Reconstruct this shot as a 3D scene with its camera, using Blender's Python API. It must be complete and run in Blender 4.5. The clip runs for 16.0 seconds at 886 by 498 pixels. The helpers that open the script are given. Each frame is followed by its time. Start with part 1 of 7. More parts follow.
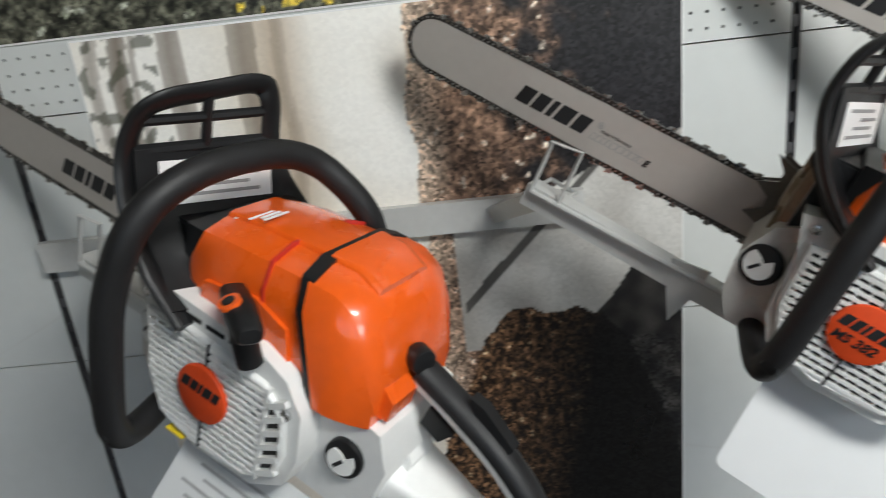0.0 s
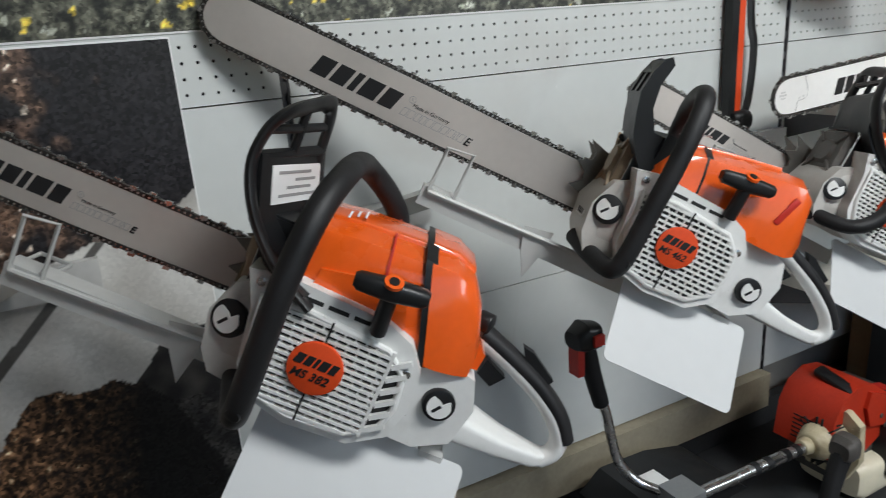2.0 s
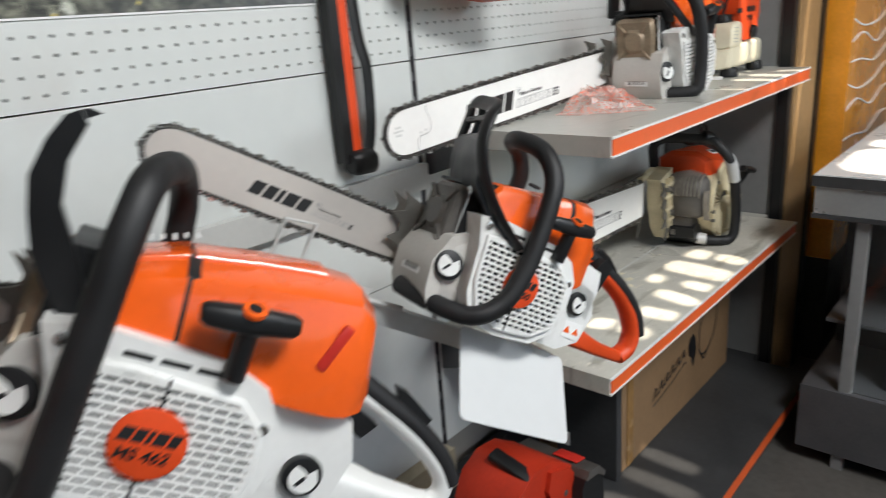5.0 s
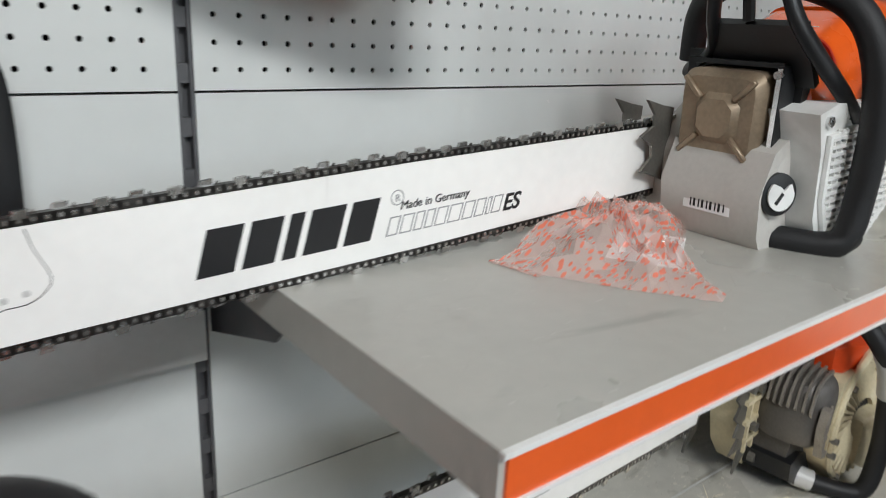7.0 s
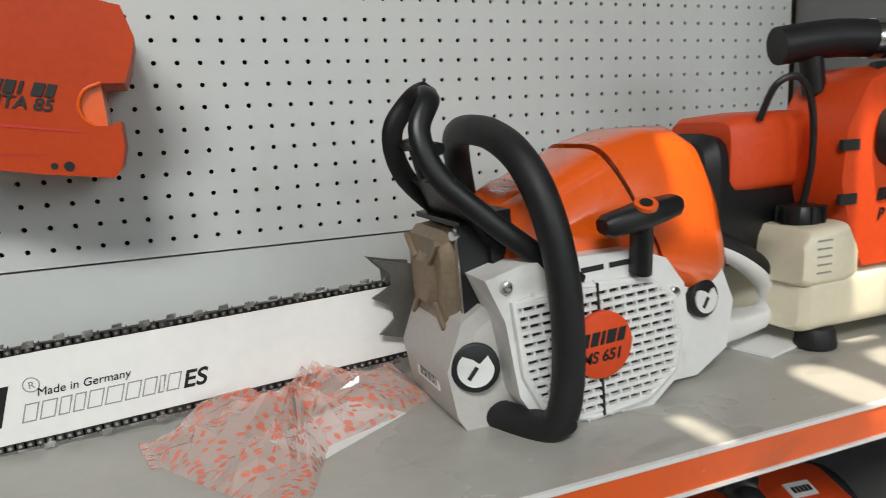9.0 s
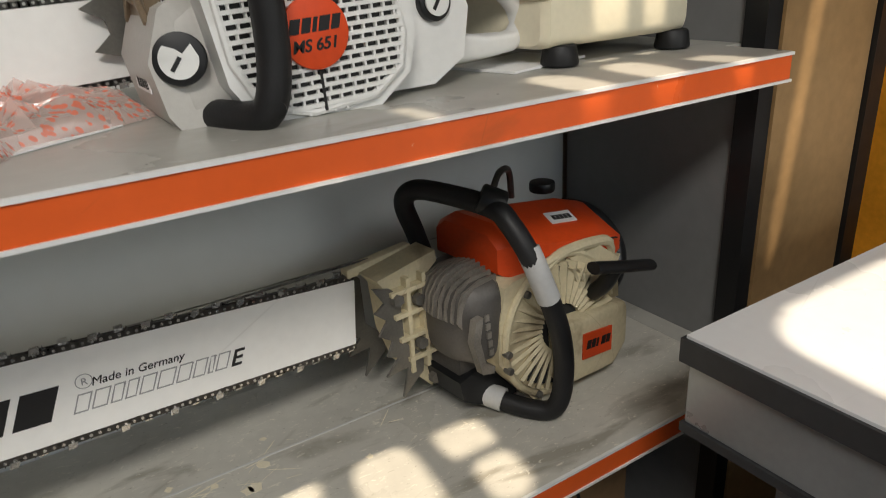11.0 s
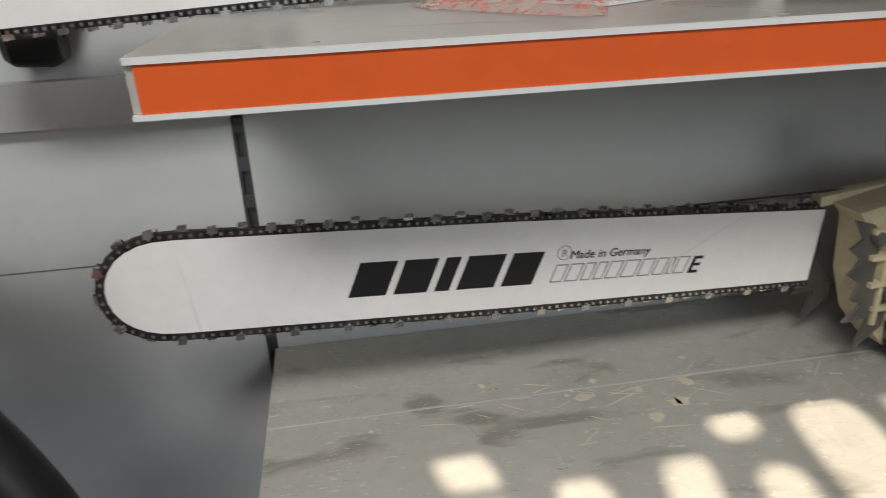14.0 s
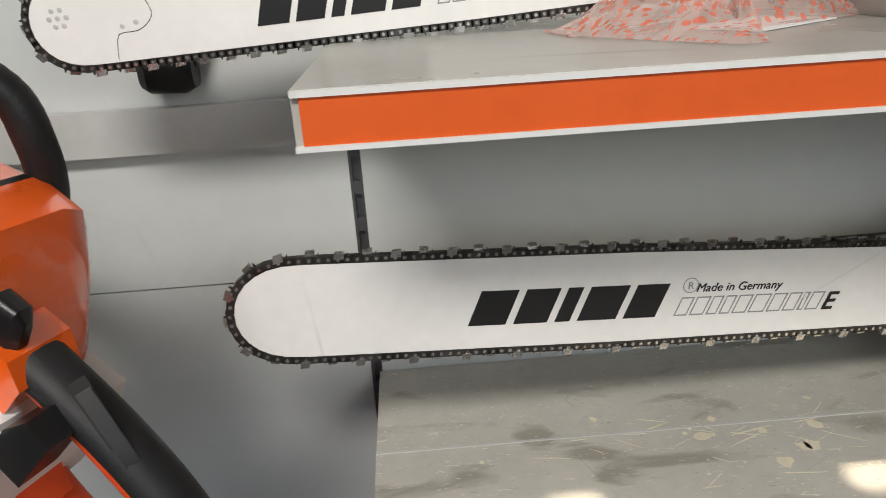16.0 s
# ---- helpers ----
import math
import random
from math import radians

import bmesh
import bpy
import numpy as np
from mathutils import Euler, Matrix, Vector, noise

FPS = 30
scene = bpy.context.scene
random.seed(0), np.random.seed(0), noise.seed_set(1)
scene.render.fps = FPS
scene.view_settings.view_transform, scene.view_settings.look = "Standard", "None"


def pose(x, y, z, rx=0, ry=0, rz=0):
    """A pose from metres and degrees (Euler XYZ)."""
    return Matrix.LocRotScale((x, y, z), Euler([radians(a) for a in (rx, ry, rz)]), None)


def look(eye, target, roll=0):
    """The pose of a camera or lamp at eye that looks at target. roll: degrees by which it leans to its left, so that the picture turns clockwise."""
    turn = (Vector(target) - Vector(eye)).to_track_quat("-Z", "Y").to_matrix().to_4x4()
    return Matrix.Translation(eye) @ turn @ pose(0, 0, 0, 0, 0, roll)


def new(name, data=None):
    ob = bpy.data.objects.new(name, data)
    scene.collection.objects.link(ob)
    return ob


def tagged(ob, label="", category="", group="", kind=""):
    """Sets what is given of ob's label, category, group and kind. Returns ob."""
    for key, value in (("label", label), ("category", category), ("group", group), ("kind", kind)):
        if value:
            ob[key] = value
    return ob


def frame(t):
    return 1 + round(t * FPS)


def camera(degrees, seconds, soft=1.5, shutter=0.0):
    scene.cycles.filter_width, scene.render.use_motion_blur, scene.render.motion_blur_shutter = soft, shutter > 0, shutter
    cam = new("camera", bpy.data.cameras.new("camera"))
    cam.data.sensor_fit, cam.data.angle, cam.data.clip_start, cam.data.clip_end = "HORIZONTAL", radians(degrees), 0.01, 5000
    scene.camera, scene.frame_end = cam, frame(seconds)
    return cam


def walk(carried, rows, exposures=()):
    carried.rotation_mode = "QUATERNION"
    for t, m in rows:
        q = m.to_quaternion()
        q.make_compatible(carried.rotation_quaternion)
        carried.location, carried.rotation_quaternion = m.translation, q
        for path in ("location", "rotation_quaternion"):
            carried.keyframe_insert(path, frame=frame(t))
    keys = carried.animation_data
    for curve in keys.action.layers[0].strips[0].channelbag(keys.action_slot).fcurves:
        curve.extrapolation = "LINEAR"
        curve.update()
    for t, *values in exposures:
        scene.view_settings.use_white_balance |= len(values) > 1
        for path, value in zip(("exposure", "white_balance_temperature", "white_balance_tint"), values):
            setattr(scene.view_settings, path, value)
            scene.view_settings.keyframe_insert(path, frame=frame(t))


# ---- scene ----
cam = camera(64.4, 16.0, soft=0.9, shutter=0.35)
PATH = [
    (0, (-1.798, -1.16, 1.34), (-1.926, 0.728, 0.693), -6.8),
    (0.5, (-1.753, -1.175, 1.34), (-1.565, 0.708, 0.692), -5.7),
    (1, (-1.702, -1.194, 1.34), (-1.272, 0.653, 0.704), -5.4),
    (1.5, (-1.663, -1.206, 1.34), (-0.994, 0.572, 0.715), -5.3),
    (2, (-1.63, -1.219, 1.342), (-0.765, 0.48, 0.737), -4.2),
    (2.5, (-1.605, -1.234, 1.34), (-0.629, 0.404, 0.735), -4.0),
    (3, (-1.587, -1.248, 1.34), (-0.499, 0.32, 0.742), -4.1),
    (3.5, (-1.552, -1.259, 1.341), (-0.36, 0.233, 0.747), -3.8),
    (4, (-1.434, -1.238, 1.342), (-0.182, 0.216, 0.778), -4.4),
    (4.5, (-1.29, -1.194, 1.333), (-0.025, 0.236, 0.737), -4.5),
    (5, (-1.082, -1.033, 1.322), (0.32, 0.249, 0.697), -4.6),
    (5.2, (-1.005, -0.986, 1.322), (0.462, 0.209, 0.675), -5.0),
    (7.3, (-0.12, -0.657, 1.314), (1.001, 0.893, 0.729), 3.3),
    (7.5, (-0.06, -0.654, 1.319), (1.015, 0.943, 0.777), 2.7),
    (8, (0.14, -0.72, 1.337), (0.941, 1.059, 0.898), -0.3),
    (8.5, (0.238, -0.823, 1.378), (0.922, 1.016, 0.988), -1.8),
    (9, (0.239, -0.876, 1.38), (0.978, 0.95, 1.031), -2.7),
    (9.5, (0.294, -0.93, 1.347), (1.163, 0.818, 0.912), -4.1),
    (10, (0.341, -0.97, 1.259), (1.318, 0.668, 0.657), -4.85),
    (10.2, (0.341, -0.963, 1.264), (1.306, 0.661, 0.607), -5.0),
    (12.3, (0.333, -0.964, 1.157), (1.356, 0.563, 0.368), -1.1),
    (12.5, (0.32, -0.962, 1.157), (1.28, 0.601, 0.36), -1.3),
    (13, (0.266, -0.937, 1.156), (1.074, 0.703, 0.346), -1.3),
    (13.5, (0.186, -0.913, 1.155), (0.71, 0.836, 0.337), -2.5),
    (14, (0.124, -0.889, 1.16), (0.381, 0.923, 0.355), -2.5),
    (14.5, (0.096, -0.881, 1.161), (0.243, 0.95, 0.37), -2.7),
    (15, (0.069, -0.874, 1.163), (0.116, 0.97, 0.39), -3.7),
    (15.5, (0.065, -0.87, 1.168), (0.086, 0.98, 0.407), -4.4),
    (16, (0.073, -0.868, 1.168), (0.14, 0.985, 0.418), -3.6),
]
# stops, kelvin, tint
EXPOSURES = [(0, 0.85, 6750, 9), (0.5, 0.82, 6450, 9), (1.0, 0.88, 6450, 9), (1.5, 0.64, 6500, 9), (2.0, 0.40, 6550, 9), (2.5, 0.44, 6550, 9), (4.5, 0.50, 6650, 10), (5.2, 0.65, 6650, 10), (7.5, 0.36, 6550, 9),
             (8.3, 0.54, 6550, 8), (9.0, 0.18, 6800, 9), (9.5, -0.14, 7100, 10), (10.2, -0.42, 7200, 11), (12.3, 0.82, 7150, 12), (13.0, 0.60, 7050, 12), (14.0, 0.00, 6900, 12), (14.5, 0.32, 7100, 13), (16, 0.36, 7150, 13)]
walk(cam, [(t, look(e, g, r)) for t, e, g, r in PATH], exposures=EXPOSURES)

# ---- world, sun, lights ----
world = bpy.data.worlds.new("world")
scene.world = world
world.use_nodes = True
wn = world.node_tree
sky = wn.nodes.new("ShaderNodeTexSky")
sky.sky_type, sky.sun_disc = "NISHITA", False
SUN_TO = Vector((0.02, -0.39, 0.92)).normalized()
sky.sun_elevation = math.asin(SUN_TO.z)
sky.sun_rotation = math.atan2(SUN_TO.x, SUN_TO.y)
wn.links.new(sky.outputs[0], wn.nodes["Background"].inputs[0])
wn.nodes["Background"].inputs[1].default_value = 0.12

sun = new("sun", bpy.data.lights.new("sun", "SUN"))
sun.data.energy, sun.data.angle, sun.data.color = 5.0, radians(0.5), (1.0, 0.90, 0.76)
sun.matrix_world = look((3, -4, 6), Vector((3, -4, 6)) - SUN_TO)


def area_lamp(name, where, target, w, h, power, color):
    ob = new(name, bpy.data.lights.new(name, "AREA"))
    ob.data.shape, ob.data.size, ob.data.size_y = "RECTANGLE", w, h
    ob.data.energy, ob.data.color = power, color
    ob.matrix_world = look(where, target)
    return ob


# added lamps standing in for daylight from unseen front and overhead openings
area_lamp("added_front_daylight", (1.8, -4.3, 2.30), (0.0, 0, 0.9), 1.5, 0.9, 28, (0.90, 0.96, 1.0))
area_lamp("roof_light", (-0.45, -2.15, 2.86), (-0.45, -1.20, 0.8), 1.1, 0.6, 68, (0.95, 0.98, 1.0))

# ---- materials ----


def mat(name, color, rough=0.5, metal=0.0, vary=0.12, scale=8.0, bump=0.0, bscale=200.0, clear=0.0, spec=0.5, trans=0.0, ior=1.45,
        color2=None, rvary=0.12, randomise=0.0):
    """A procedural surface: base colour with broad and fine variation, uneven gloss and a fine relief."""
    m = bpy.data.materials.new(name)
    m.use_nodes = True
    nt = m.node_tree
    b = nt.nodes["Principled BSDF"]
    tc = nt.nodes.new("ShaderNodeTexCoord")
    n1, n2 = nt.nodes.new("ShaderNodeTexNoise"), nt.nodes.new("ShaderNodeTexNoise")
    n1.inputs["Scale"].default_value, n1.inputs["Detail"].default_value = scale, 6
    n2.inputs["Scale"].default_value, n2.inputs["Detail"].default_value = scale * 14, 3
    for n in (n1, n2):
        nt.links.new(tc.outputs["Object"], n.inputs["Vector"])
    add = nt.nodes.new("ShaderNodeMath")
    add.operation = "MULTIPLY_ADD"
    add.inputs[1].default_value = 0.4
    nt.links.new(n2.outputs[0], add.inputs[0])
    nt.links.new(n1.outputs[0], add.inputs[2])
    ramp = nt.nodes.new("ShaderNodeValToRGB")
    c2 = color2 or tuple(c * (1 - vary) for c in color)
    c1 = tuple(min(1, c * (1 + vary * 0.5)) for c in color)
    ramp.color_ramp.elements[0].position, ramp.color_ramp.elements[1].position = 0.45, 0.95
    ramp.color_ramp.elements[0].color, ramp.color_ramp.elements[1].color = (*c2, 1), (*c1, 1)
    nt.links.new(add.outputs[0], ramp.inputs[0])
    out = ramp.outputs[0]
    if randomise:
        info, hsv = nt.nodes.new("ShaderNodeObjectInfo"), nt.nodes.new("ShaderNodeHueSaturation")
        mr = nt.nodes.new("ShaderNodeMapRange")
        mr.inputs[3].default_value, mr.inputs[4].default_value = 1 - randomise, 1 + randomise
        nt.links.new(info.outputs["Random"], mr.inputs[0])
        nt.links.new(mr.outputs[0], hsv.inputs["Value"])
        nt.links.new(out, hsv.inputs["Color"])
        out = hsv.outputs[0]
    nt.links.new(out, b.inputs["Base Color"])
    rr = nt.nodes.new("ShaderNodeMapRange")
    rr.inputs[1].default_value, rr.inputs[2].default_value = 0.3, 0.7
    rr.inputs[3].default_value, rr.inputs[4].default_value = max(0.02, rough - rvary), min(1, rough + rvary)
    nt.links.new(n1.outputs[0], rr.inputs[0])
    nt.links.new(rr.outputs[0], b.inputs["Roughness"])
    b.inputs["Metallic"].default_value = metal
    b.inputs["Specular IOR Level"].default_value = spec
    b.inputs["Coat Weight"].default_value = clear
    b.inputs["Coat Roughness"].default_value = 0.08
    b.inputs["Transmission Weight"].default_value = trans
    b.inputs["IOR"].default_value = ior
    if bump:
        n3, bp = nt.nodes.new("ShaderNodeTexNoise"), nt.nodes.new("ShaderNodeBump")
        n3.inputs["Scale"].default_value, n3.inputs["Detail"].default_value = bscale, 4
        nt.links.new(tc.outputs["Object"], n3.inputs["Vector"])
        nt.links.new(n3.outputs[0], bp.inputs["Height"])
        bp.inputs["Strength"].default_value, bp.inputs["Distance"].default_value = bump, 0.001
        nt.links.new(bp.outputs[0], b.inputs["Normal"])
    return m


M_ORANGE = mat("orange_plastic", (0.86, 0.116, 0.010), 0.32, vary=0.12, scale=6, clear=0.8, bump=0.05, bscale=900)
M_REDOR = mat("red_orange_plastic", (0.70, 0.068, 0.012), 0.45, vary=0.18, scale=9, bump=0.06, bscale=700)
M_WHITE = mat("light_grey_plastic", (0.76, 0.76, 0.74), 0.42, vary=0.08, scale=7, bump=0.05, bscale=900)
M_GREYCASE = mat("grey_cast_magnesium", (0.53, 0.51, 0.475), 0.5, vary=0.12, scale=12, bump=0.15, bscale=500)
M_BLACK = mat("black_plastic", (0.010, 0.0105, 0.0115), 0.42, vary=0.25, scale=10, bump=0.1, bscale=600)
M_RUBBER = mat("black_rubber_grip", (0.012, 0.012, 0.013), 0.55, vary=0.3, scale=14, bump=0.25, bscale=350)
# dark colour carries the shade seen through the starter vents
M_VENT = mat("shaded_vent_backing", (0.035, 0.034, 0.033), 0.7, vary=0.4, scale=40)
# near-black for black parts and for shade put into slots, bores and holes
M_DARK = mat("black_and_recess_shade", (0.02, 0.02, 0.02), 0.8, vary=0.3)
M_STEEL = mat("satin_bar_steel", (0.56, 0.52, 0.48), 0.45, metal=0.45, vary=0.08, scale=5, bump=0.08, bscale=260)
M_BARWHITE = mat("painted_bar_steel", (0.90, 0.89, 0.86), 0.38, metal=0.05, vary=0.07, scale=5, bump=0.06, bscale=260)
M_CHAIN = mat("oiled_chain_steel", (0.10, 0.095, 0.09), 0.35, metal=0.8, vary=0.4, scale=40)
M_CHROME = mat("bright_steel", (0.72, 0.72, 0.72), 0.22, metal=1.0, vary=0.1, scale=30)
M_RIVET = mat("polished_chain_steel", (0.55, 0.54, 0.52), 0.25, metal=0.9, vary=0.3, scale=60)
M_SPIKE = mat("dull_spike_steel", (0.20, 0.19, 0.17), 0.42, metal=0.6, vary=0.3, scale=18)
M_TAN = mat("heat_tanned_muffler", (0.33, 0.25, 0.17), 0.5, metal=0.35, vary=0.35, scale=14, bump=0.15, bscale=300)
M_INK = mat("black_ink", (0.012, 0.012, 0.013), 0.5, vary=0.1)
M_GREYINK = mat("grey_ink", (0.33, 0.33, 0.33), 0.5, vary=0.1)
M_CARD = mat("white_card", (0.84, 0.84, 0.83), 0.6, vary=0.04, scale=3, bump=0.05, bscale=80)
M_PRICE = mat("grey_white_price_card", (0.58, 0.59, 0.59), 0.5, vary=0.04, scale=3, bump=0.05, bscale=80)
M_PANEL = mat("painted_wall_panel", (0.60, 0.62, 0.605), 0.48, vary=0.06, scale=2.2, bump=0.05, bscale=240)
M_SHELF = mat("worn_shelf_paint", (0.45, 0.44, 0.40), 0.32, vary=0.12, scale=3.5, bump=0.12, bscale=150)
M_SHELFOR = mat("orange_shelf_strip", (0.78, 0.118, 0.022), 0.38, vary=0.10, scale=5, bump=0.06, bscale=200)
M_UPRIGHT = mat("grey_steel_upright", (0.10, 0.10, 0.105), 0.45, metal=0.3, vary=0.2, scale=9)
M_RAIL = mat("pale_steel_rail", (0.62, 0.62, 0.60), 0.45, metal=0.2, vary=0.1, scale=6)
M_DARKSHELF = mat("dark_shelf_paint", (0.038, 0.039, 0.041), 0.5, vary=0.35, scale=5, bump=0.15, bscale=120)
M_SIDE = mat("dark_grey_side_panel", (0.20, 0.20, 0.20), 0.5, vary=0.15, scale=3)
M_PLY = mat("varnished_plywood", (0.36, 0.22, 0.10), 0.45, vary=0.35, scale=3.5, bump=0.15, bscale=90)
M_BOX = mat("brown_cardboard", (0.25, 0.15, 0.075), 0.75, vary=0.2, scale=5, bump=0.2, bscale=120)
M_BEIGE = mat("beige_painted_plinth", (0.42, 0.37, 0.27), 0.55, vary=0.25, scale=5)
M_FLOOR = mat("worn_concrete_floor", (0.085, 0.078, 0.070), 0.65, vary=0.45, scale=3, bump=0.3, bscale=60)
M_PLASTER = mat("painted_plaster", (0.34, 0.32, 0.29), 0.8, vary=0.08, scale=2, bump=0.1, bscale=90)
M_CREAM = mat("cream_cast_metal", (0.62, 0.54, 0.36), 0.5, vary=0.22, scale=13, bump=0.15, bscale=300)
M_TANK = mat("milky_tank_plastic", (0.78, 0.72, 0.55), 0.4, vary=0.1, scale=8)
M_DKCYL = mat("grey_cylinder_fins", (0.13, 0.12, 0.11), 0.5, metal=0.4, vary=0.3, scale=20)
M_FINS = mat("dirty_alloy_fins", (0.34, 0.31, 0.27), 0.5, metal=0.5, vary=0.4, scale=30)
# pale grey for the handle sleeve and for a highlight laid on the tube
M_SLEEVESHINE = mat("pale_sleeve_and_shine", (0.55, 0.55, 0.54), 0.35, vary=0.1, scale=12)
M_GLASS = mat("counter_glass", (0.9, 0.95, 0.95), 0.05, vary=0.02, trans=1.0, ior=1.45, rvary=0.02)
M_ALU = mat("counter_aluminium", (0.32, 0.335, 0.34), 0.38, metal=0.5, vary=0.12, scale=8)
M_COUNTER = mat("counter_laminate", (0.74, 0.75, 0.75), 0.3, vary=0.06, scale=4)
M_ENGINE = mat("red_engine_shell", (0.50, 0.036, 0.014), 0.4, vary=0.18, scale=9, spec=0.35, bump=0.06, bscale=700)
M_COWL = mat("orange_red_cowl", (0.54, 0.055, 0.008), 0.45, vary=0.18, scale=9, spec=0.25, bump=0.06, bscale=700)
M_BOXTAPE = mat("brown_packing_tape", (0.34, 0.19, 0.07), 0.2, vary=0.25, scale=30, bump=0.4, bscale=120, clear=0.5)
# red parts, and the shade in grooves and steps of orange mouldings
M_RED = mat("red_parts_and_groove_shade", (0.55, 0.03, 0.02), 0.35, vary=0.2, scale=8, clear=0.2)



def wear(m, chip, stain, chips=0.66, stains=0.56, scale=9.0, stretch=(1, 3, 1)):
    """Adds chipped specks, thin scratches and broad smudges to a painted surface."""
    nt = m.node_tree
    b = nt.nodes["Principled BSDF"]
    src = b.inputs["Base Color"].links[0].from_socket
    tc, mp = nt.nodes.new("ShaderNodeTexCoord"), nt.nodes.new("ShaderNodeMapping")
    mp.inputs["Scale"].default_value, mp.inputs["Rotation"].default_value = stretch, (0, 0, 0.35)
    nt.links.new(tc.outputs["Object"], mp.inputs[0])
    layers = ((scale * 0.7, 7, stains, 0.10, stain, 0.75, 0.5), (scale * 5.5, 5, chips, 0.02, chip, 0.8, 2.0), (scale * 13, 2, chips + 0.06, 0.02, stain, 0.8, 1.0))
    for s, detail, lo, soft, colour, k, dist in layers:
        n, r, mx, ml = nt.nodes.new("ShaderNodeTexNoise"), nt.nodes.new("ShaderNodeMapRange"), nt.nodes.new("ShaderNodeMix"), nt.nodes.new("ShaderNodeMath")
        n.inputs["Scale"].default_value, n.inputs["Detail"].default_value, n.inputs["Distortion"].default_value = s, detail, dist
        nt.links.new(mp.outputs[0], n.inputs["Vector"])
        r.inputs[1].default_value, r.inputs[2].default_value = lo, lo + soft
        nt.links.new(n.outputs[0], r.inputs[0])
        ml.operation = "MULTIPLY"
        ml.inputs[1].default_value = k
        nt.links.new(r.outputs[0], ml.inputs[0])
        mx.data_type = "RGBA"
        nt.links.new(ml.outputs[0], mx.inputs[0])
        nt.links.new(src, mx.inputs[6])
        mx.inputs[7].default_value = (*colour, 1)
        src = mx.outputs[2]
    # hairline scratches: thin bands of stretched cells
    wv, r, mx = nt.nodes.new("ShaderNodeTexVoronoi"), nt.nodes.new("ShaderNodeMapRange"), nt.nodes.new("ShaderNodeMix")
    wv.feature = "DISTANCE_TO_EDGE"
    wv.inputs["Scale"].default_value = scale * 0.55
    sm = nt.nodes.new("ShaderNodeMapping")
    sm.inputs["Scale"].default_value, sm.inputs["Rotation"].default_value = (1.0, 3.4, 1.0), (0, 0, -0.5)
    nt.links.new(tc.outputs["Object"], sm.inputs[0])
    nt.links.new(sm.outputs[0], wv.inputs["Vector"])
    r.inputs[1].default_value, r.inputs[2].default_value, r.inputs[3].default_value, r.inputs[4].default_value = 0.0, 0.006, 0.35, 0.0
    nt.links.new(wv.outputs["Distance"], r.inputs[0])
    gate, ml = nt.nodes.new("ShaderNodeTexNoise"), nt.nodes.new("ShaderNodeMath")
    gr = nt.nodes.new("ShaderNodeMapRange")
    gate.inputs["Scale"].default_value = scale * 1.3
    nt.links.new(tc.outputs["Object"], gate.inputs["Vector"])
    gr.inputs[1].default_value, gr.inputs[2].default_value = 0.52, 0.62
    nt.links.new(gate.outputs[0], gr.inputs[0])
    ml.operation = "MULTIPLY"
    nt.links.new(r.outputs[0], ml.inputs[0])
    nt.links.new(gr.outputs[0], ml.inputs[1])
    mx.data_type = "RGBA"
    nt.links.new(ml.outputs[0], mx.inputs[0])
    nt.links.new(src, mx.inputs[6])
    mx.inputs[7].default_value = (*stain, 1)
    nt.links.new(mx.outputs[2], b.inputs["Base Color"])


M_SHELF2 = mat("scratched_shelf_paint", (0.56, 0.54, 0.48), 0.36, vary=0.16, scale=3.5, bump=0.15, bscale=150)
wear(M_SHELF2, (0.74, 0.70, 0.60), (0.28, 0.26, 0.21), 0.64, 0.56)
wear(M_SHELF, (0.56, 0.55, 0.51), (0.32, 0.31, 0.28), 0.70, 0.60)
wear(M_PANEL, (0.68, 0.68, 0.67), (0.53, 0.53, 0.51), 0.74, 0.62, 3.0, (1, 1, 1))
wear(M_SHELFOR, (0.85, 0.72, 0.60), (0.45, 0.09, 0.02), 0.74, 0.62, 9.0)
wear(M_WHITE, (0.72, 0.72, 0.70), (0.50, 0.49, 0.46), 0.72, 0.60, 8.0, (1, 1, 1))
wear(M_CREAM, (0.70, 0.62, 0.44), (0.26, 0.20, 0.12), 0.70, 0.56, 14.0, (1, 1, 1))
wear(M_BARWHITE, (0.88, 0.87, 0.84), (0.62, 0.60, 0.57), 0.74, 0.62, 6.0)
wear(M_COUNTER, (0.80, 0.80, 0.80), (0.55, 0.55, 0.54), 0.72, 0.60, 5.0)

# ---- mesh helpers ----


def part(name, bm, material, parent=None, label="", smooth=True, crease=38):
    """Links a bmesh as one mesh object, under a thing or a part."""
    me = bpy.data.meshes.new(name)
    bmesh.ops.recalc_face_normals(bm, faces=bm.faces)
    bm.to_mesh(me)
    bm.free()
    if smooth:
        me.shade_smooth()
        me.set_sharp_from_angle(angle=radians(crease))
    me.materials.append(material)
    ob = new(name, me)
    ob.parent = parent
    if label:
        ob["label"] = label
    return ob


def thing(name, label, category, group="", m=None, kind=""):
    ob = tagged(new(name), label, category, group, kind)
    if m is not None:
        ob.matrix_basis = m
    return ob


def bevel(bm, w=0.003, seg=2, angle=30):
    es = [e for e in bm.edges if len(e.link_faces) == 2 and e.calc_face_angle(0) > radians(angle)]
    if es:
        bmesh.ops.bevel(bm, geom=es, offset=w, segments=seg, affect="EDGES", profile=0.5, clamp_overlap=True)
    return bm


